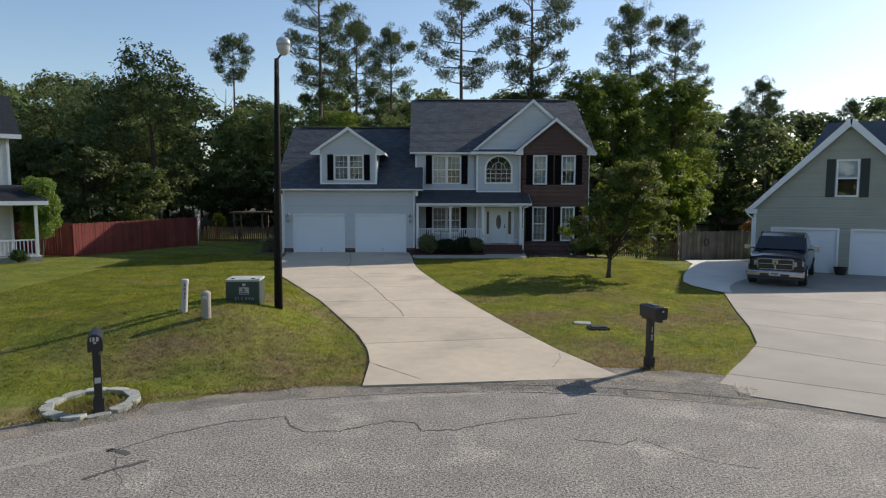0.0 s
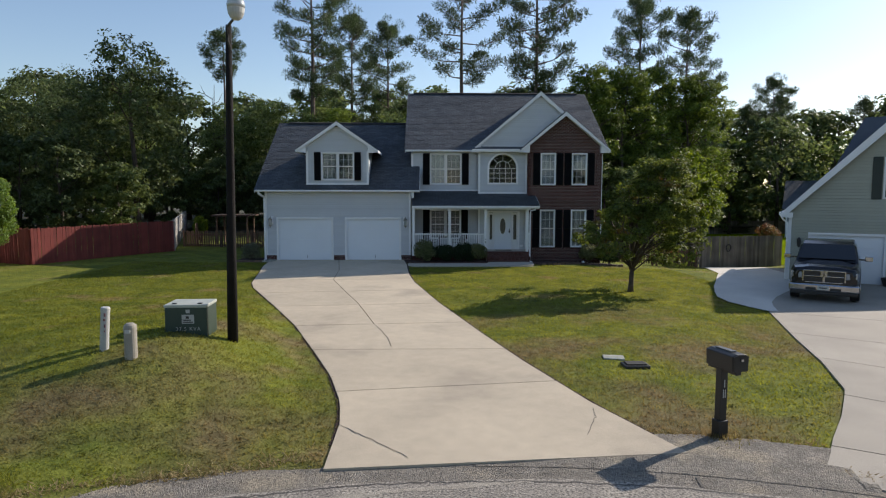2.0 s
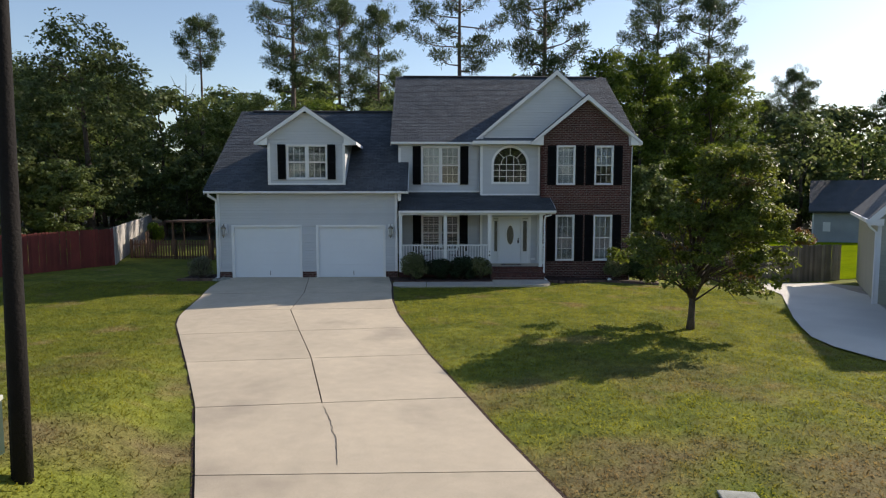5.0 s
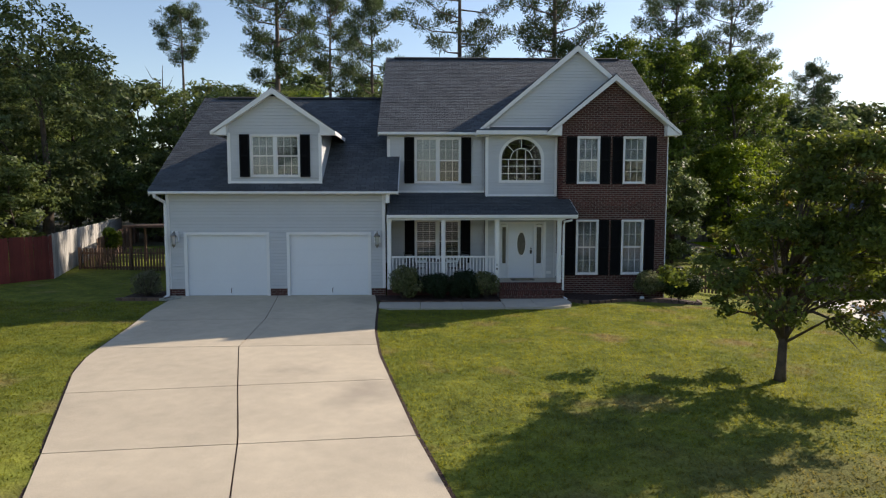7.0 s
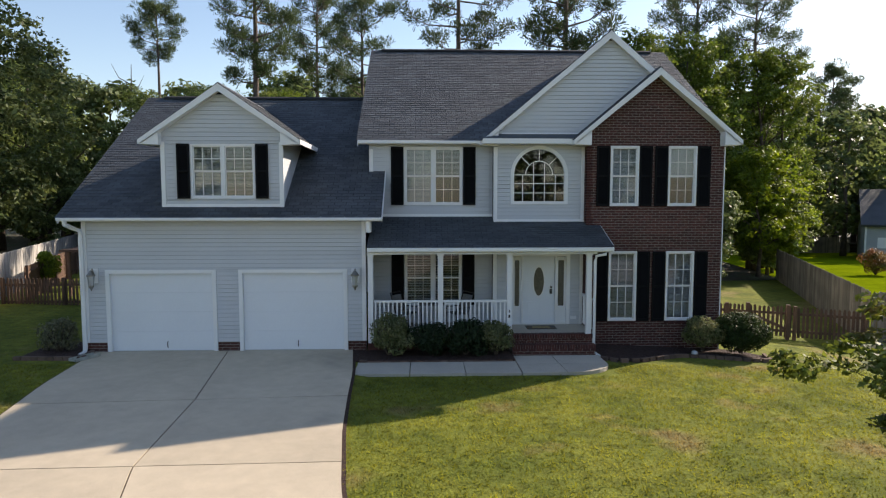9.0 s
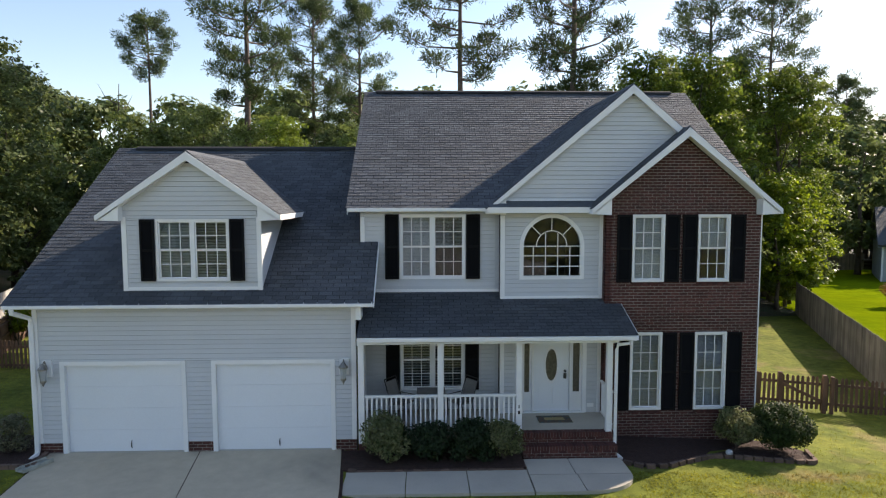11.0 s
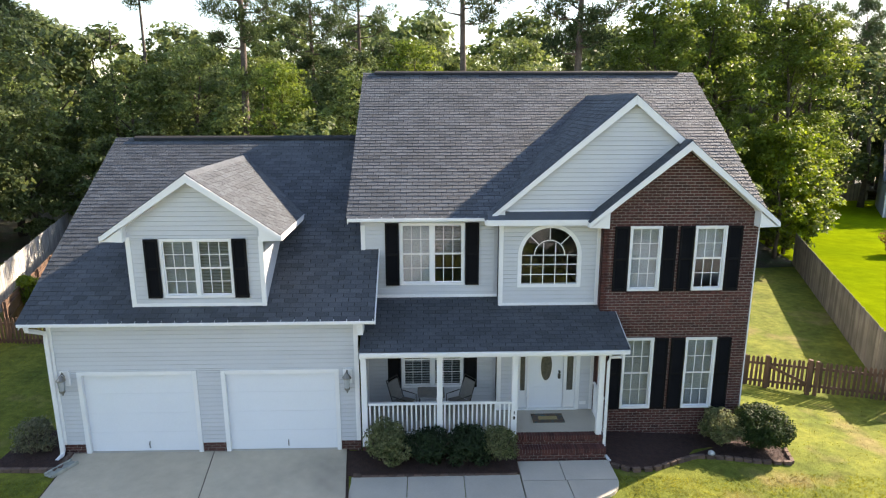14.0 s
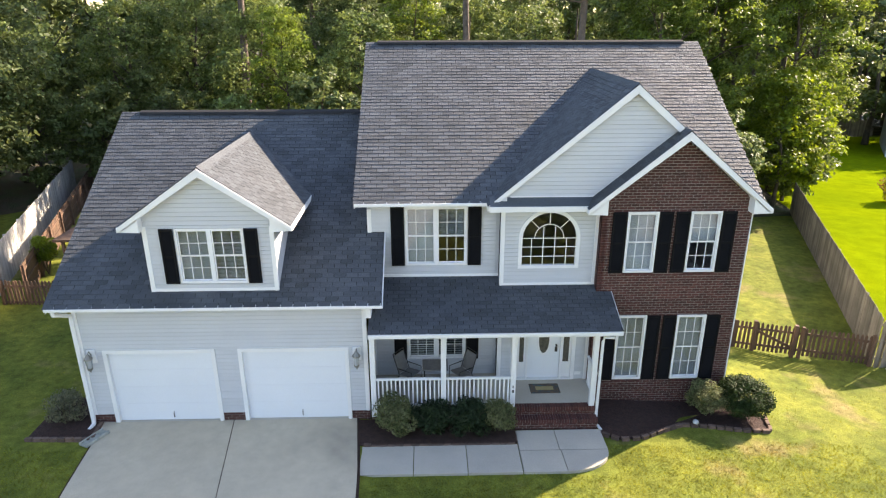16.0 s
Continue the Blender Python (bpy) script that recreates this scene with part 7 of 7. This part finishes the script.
part("windscreen", M().prism([(-0.84, 1.34, 1.345), (0.84, 1.34, 1.345), (0.72, 1.9, 1.81), (-0.72, 1.9, 1.81)], (0, -0.02, 0.02)), CARGLASS, tr)
for s in (-1, 1):
    part("side_window", M().prism([(s * 0.905, 1.75, 1.38), (s * 0.905, 3.95, 1.38), (s * 0.82, 3.7, 1.78), (s * 0.82, 2.1, 1.78)], (s * 0.02, 0, 0)), CARGLASS, tr)
    mr = part("mirror", M().box(s * 1.22 - 0.11, s * 1.22 + 0.11, 1.62, 1.72, 1.3, 1.47), CHROME, tr, bevel=0.02)
    part("mirror_arm", M().box(min(s * 0.93, s * 1.12), max(s * 0.93, s * 1.12), 1.66, 1.7, 1.33, 1.38), CARBLACK, mr)
    part("headlight", M().prism([(s * 0.62, -0.05, 0.8), (s * 0.93, 0.03, 0.82), (s * 0.95, 0.05, 1.02), (s * 0.62, -0.05, 1.0)], (0, 0.08, 0)), mat("headlight_lens", (0.3, 0.32, 0.34), None, 3, 0.1, spec=0.8), tr, "clear headlight", 0.02)
    part("fog_lamp", M().box(s * 0.6 - 0.13, s * 0.6 + 0.13, -0.15, -0.1, 0.3, 0.37), DARKMETAL, tr)
    for y in (0.95, 4.75):
        wh = part("wheel", M().tube([(s * 0.74, y, 0.4), (s * 0.78, y, 0.4), (s * 1.0, y, 0.4), (s * 1.02, y, 0.4)], [0.37, 0.4, 0.4, 0.36], 24), TYRE, tr)
        part("rim", M().tube([(s * 1.0, y, 0.4), (s * 1.03, y, 0.4)], [0.25, 0.22], 20), CHROME, wh)
gr = part("grille", M().box(-0.58, 0.58, -0.05, 0.05, 0.69, 1.07), DARKMETAL, tr, "dark mesh grille with chrome crosshair", 0.03)
for x0, x1, z0, z1 in ((-0.6, 0.6, 1.045, 1.085), (-0.54, 0.54, 0.67, 0.7), (-0.62, -0.575, 0.7, 1.06), (0.575, 0.62, 0.7, 1.06), (-0.57, -0.08, 0.865, 0.9), (0.08, 0.57, 0.865, 0.9), (-0.035, 0.035, 0.7, 1.04), (-0.1, 0.1, 0.86, 1.06)):
    part("grille_trim", M().box(x0, x1, -0.075, -0.045, z0, z1), CHROME, gr, "", 0.008)
for k in range(6):
    z = 0.725 + k * 0.053
    part("grille_bar", M().box(-0.56, 0.56, -0.06, -0.048, z, z + 0.008), CARBLACK, gr)
bp = part("bumper", M().box(-1.0, 1.0, -0.15, 0.1, 0.38, 0.63), CHROME, tr, "chrome front bumper", 0.05)
part("bumper_valance", M().box(-0.95, 0.95, -0.1, 0.1, 0.27, 0.38), DARKMETAL, tr, "", 0.03)
for x0, x1 in ((-0.5, -0.2), (0.2, 0.5)):
    part("tow_opening", M().box(x0, x1, -0.165, -0.14, 0.43, 0.51), DARKMETAL, bp, "", 0.01)
pl_ = part("plate", M().box(-0.16, 0.16, -0.165, -0.15, 0.44, 0.57), PALEGREY, tr)
part("plate_bar", M().box(-0.11, 0.11, -0.169, -0.165, 0.485, 0.525), DARKMETAL, pl_)

# ---- grass ----
pts = np.concatenate([rng.uniform((-13, -25.5), (14, -1), (300000, 2)), rng.uniform((-20, -27), (20, 8), (60000, 2))])
keep = []
dl, dr = np.array(sorted(DRV_L)), np.array(sorted(DRV_R))
nl_ = np.array(sorted(ND_L))
x, y = pts[:, 0], pts[:, 1]
ok = ~((x > np.interp(y, dl[:, 0], dl[:, 1]) - 0.03) & (x < np.interp(y, dr[:, 0], dr[:, 1]) + 0.05) & (y < 0.1))
ang = np.degrees(np.arctan2(y - ROAD_C[1], x - ROAD_C[0]))
ok &= np.hypot(x - ROAD_C[0], y - ROAD_C[1]) > np.array([shoulder_r(v) for v in ang]) - 0.08 + 0.15 * np.sin(x * 3.1) * np.sin(y * 2.3 + x)
ok &= ~((x > np.interp(y, nl_[:, 0], nl_[:, 1]) - 0.05) & (y < 4))
ok &= ~((x > -8.1) & (x < 11.3) & (y > -1.2)) & ~((x > 0.8) & (x < 7.2) & (y > -2.32)) & ~((x > 7.1) & (x < 12.2) & (y > -0.95))
pts = pts[ok]
n = len(pts)
px = np.stack([pts[:, 0], pts[:, 1], [gz(a, b) for a, b in pts]], 1)
d = rng.normal(size=(n, 3)) * [0.8, 0.8, 0] + [0, 0, 1]
h = (0.026 * rng.uniform(0.5, 1.6, n))[:, None]
sd = np.stack([np.cos(rng.uniform(0, 6.28, n)), np.sin(rng.uniform(0, 6.28, n)), np.zeros(n)], 1)
wd = 0.0095
q = np.stack([px - sd * wd, px + sd * wd, px + sd * wd * 0.5 + d * h, px - sd * wd * 0.5 + d * h], 1)
gr_me = quads_mesh("grass", q, BLADE)
tagged(part("grass", gr_me, None, kind="stuff"), "short mown lawn grass with dry patches", "grass")

# straw fringe where lawn meets road
n = 9000
a = rng.uniform(0.15, 3.0, n)
r = np.array([shoulder_r(v) for v in np.degrees(a)]) + 0.02 + 0.1 * np.sin(a * 23) + np.abs(rng.normal(size=n)) * 0.16
x, y = ROAD_C[0] + r * np.cos(a), ROAD_C[1] + r * np.sin(a)
ok = ~((x > np.interp(y, dl[:, 0], dl[:, 1]) - 0.03) & (x < np.interp(y, dr[:, 0], dr[:, 1]) + 0.05)) & (x < 7.3)
x, y = x[ok], y[ok]
n = len(x)
px = np.stack([x, y, [gz(i, j) - 0.01 for i, j in zip(x, y)]], 1)
d = rng.normal(size=(n, 3)) * [0.9, 0.9, 0] + [0, 0, 0.7]
h = (0.07 * rng.uniform(0.5, 1.4, n))[:, None]
sd = np.stack([np.cos(rng.uniform(0, 6.28, n)), np.sin(rng.uniform(0, 6.28, n)), np.zeros(n)], 1) * 0.008
q = np.stack([px - sd, px + sd, px + sd * 0.4 + d * h, px - sd * 0.4 + d * h], 1)
STRAW = mat("dry_straw", (0.30, 0.235, 0.12), (0.20, 0.17, 0.07), 2, 0.9, island=0.3, translucent=0.3)
tagged(part("dry_grass_fringe", quads_mesh("dry_grass_fringe", q, STRAW), None, kind="stuff"), "dry straw-coloured grass along the road edge", "grass")

# uncut tufts inside the stone ring and at the mailbox posts
n = 1500
a, r = rng.uniform(0, 2 * math.pi, n), np.where(rng.uniform(size=n) < 0.6, rng.uniform(0, 0.55, n), rng.uniform(0.74, 0.9, n))
x, y = -3.85 + r * np.cos(a), -25.95 + r * np.sin(a)
a2, r2 = rng.uniform(0, 2 * math.pi, 350), np.abs(rng.normal(size=350)) * 0.14 + 0.06
x, y = np.concatenate([x, 5.98 + r2 * np.cos(a2)]), np.concatenate([y, -24.1 + r2 * np.sin(a2)])
n = len(x)
px = np.stack([x, y, [gz(i, j) - 0.005 for i, j in zip(x, y)]], 1)
d = rng.normal(size=(n, 3)) * [0.5, 0.5, 0] + [0, 0, 1]
h = (0.075 * rng.uniform(0.4, 1.6, n))[:, None]
t = rng.uniform(0, 6.28, n)
sd = np.stack([np.cos(t), np.sin(t), np.zeros(n)], 1) * 0.007
tagged(part("grass_tufts", quads_mesh("grass_tufts", np.stack([px - sd, px + sd, px + sd * 0.3 + d * h, px - sd * 0.3 + d * h], 1), BLADE), None, kind="stuff"), "taller uncut green grass round mailbox posts", "grass")

# loose crumbs of stone along the broken road edge
n = 2600
a = rng.uniform(1.2, 2.75, n)
r = ROAD_R - 0.12 + rng.normal(size=n) * 0.16
cr = M()
for x, y, k in zip(ROAD_C[0] + r * np.cos(a), ROAD_C[1] + r * np.sin(a), rng.uniform(0.004, 0.014, n)):
    z = max(gz(x, y), 0.0) + 0.001
    u = rng.uniform(0.6, 1.3, 4) * k
    cr.add([(x - u[0], y, z), (x + u[1] * 0.5, y - u[1], z), (x + u[2] * 0.6, y + u[2], z), (x, y, z + u[3] * 0.9)], [(2, 1, 0), (0, 1, 3), (1, 2, 3), (2, 0, 3)])
tagged(part("gravel", cr, mat("grey_stone_crumbs", (0.27, 0.24, 0.2), (0.17, 0.15, 0.13), 4, 0.9, island=0.45), kind="stuff"), "loose grey stone crumbs along the road edge", "gravel")
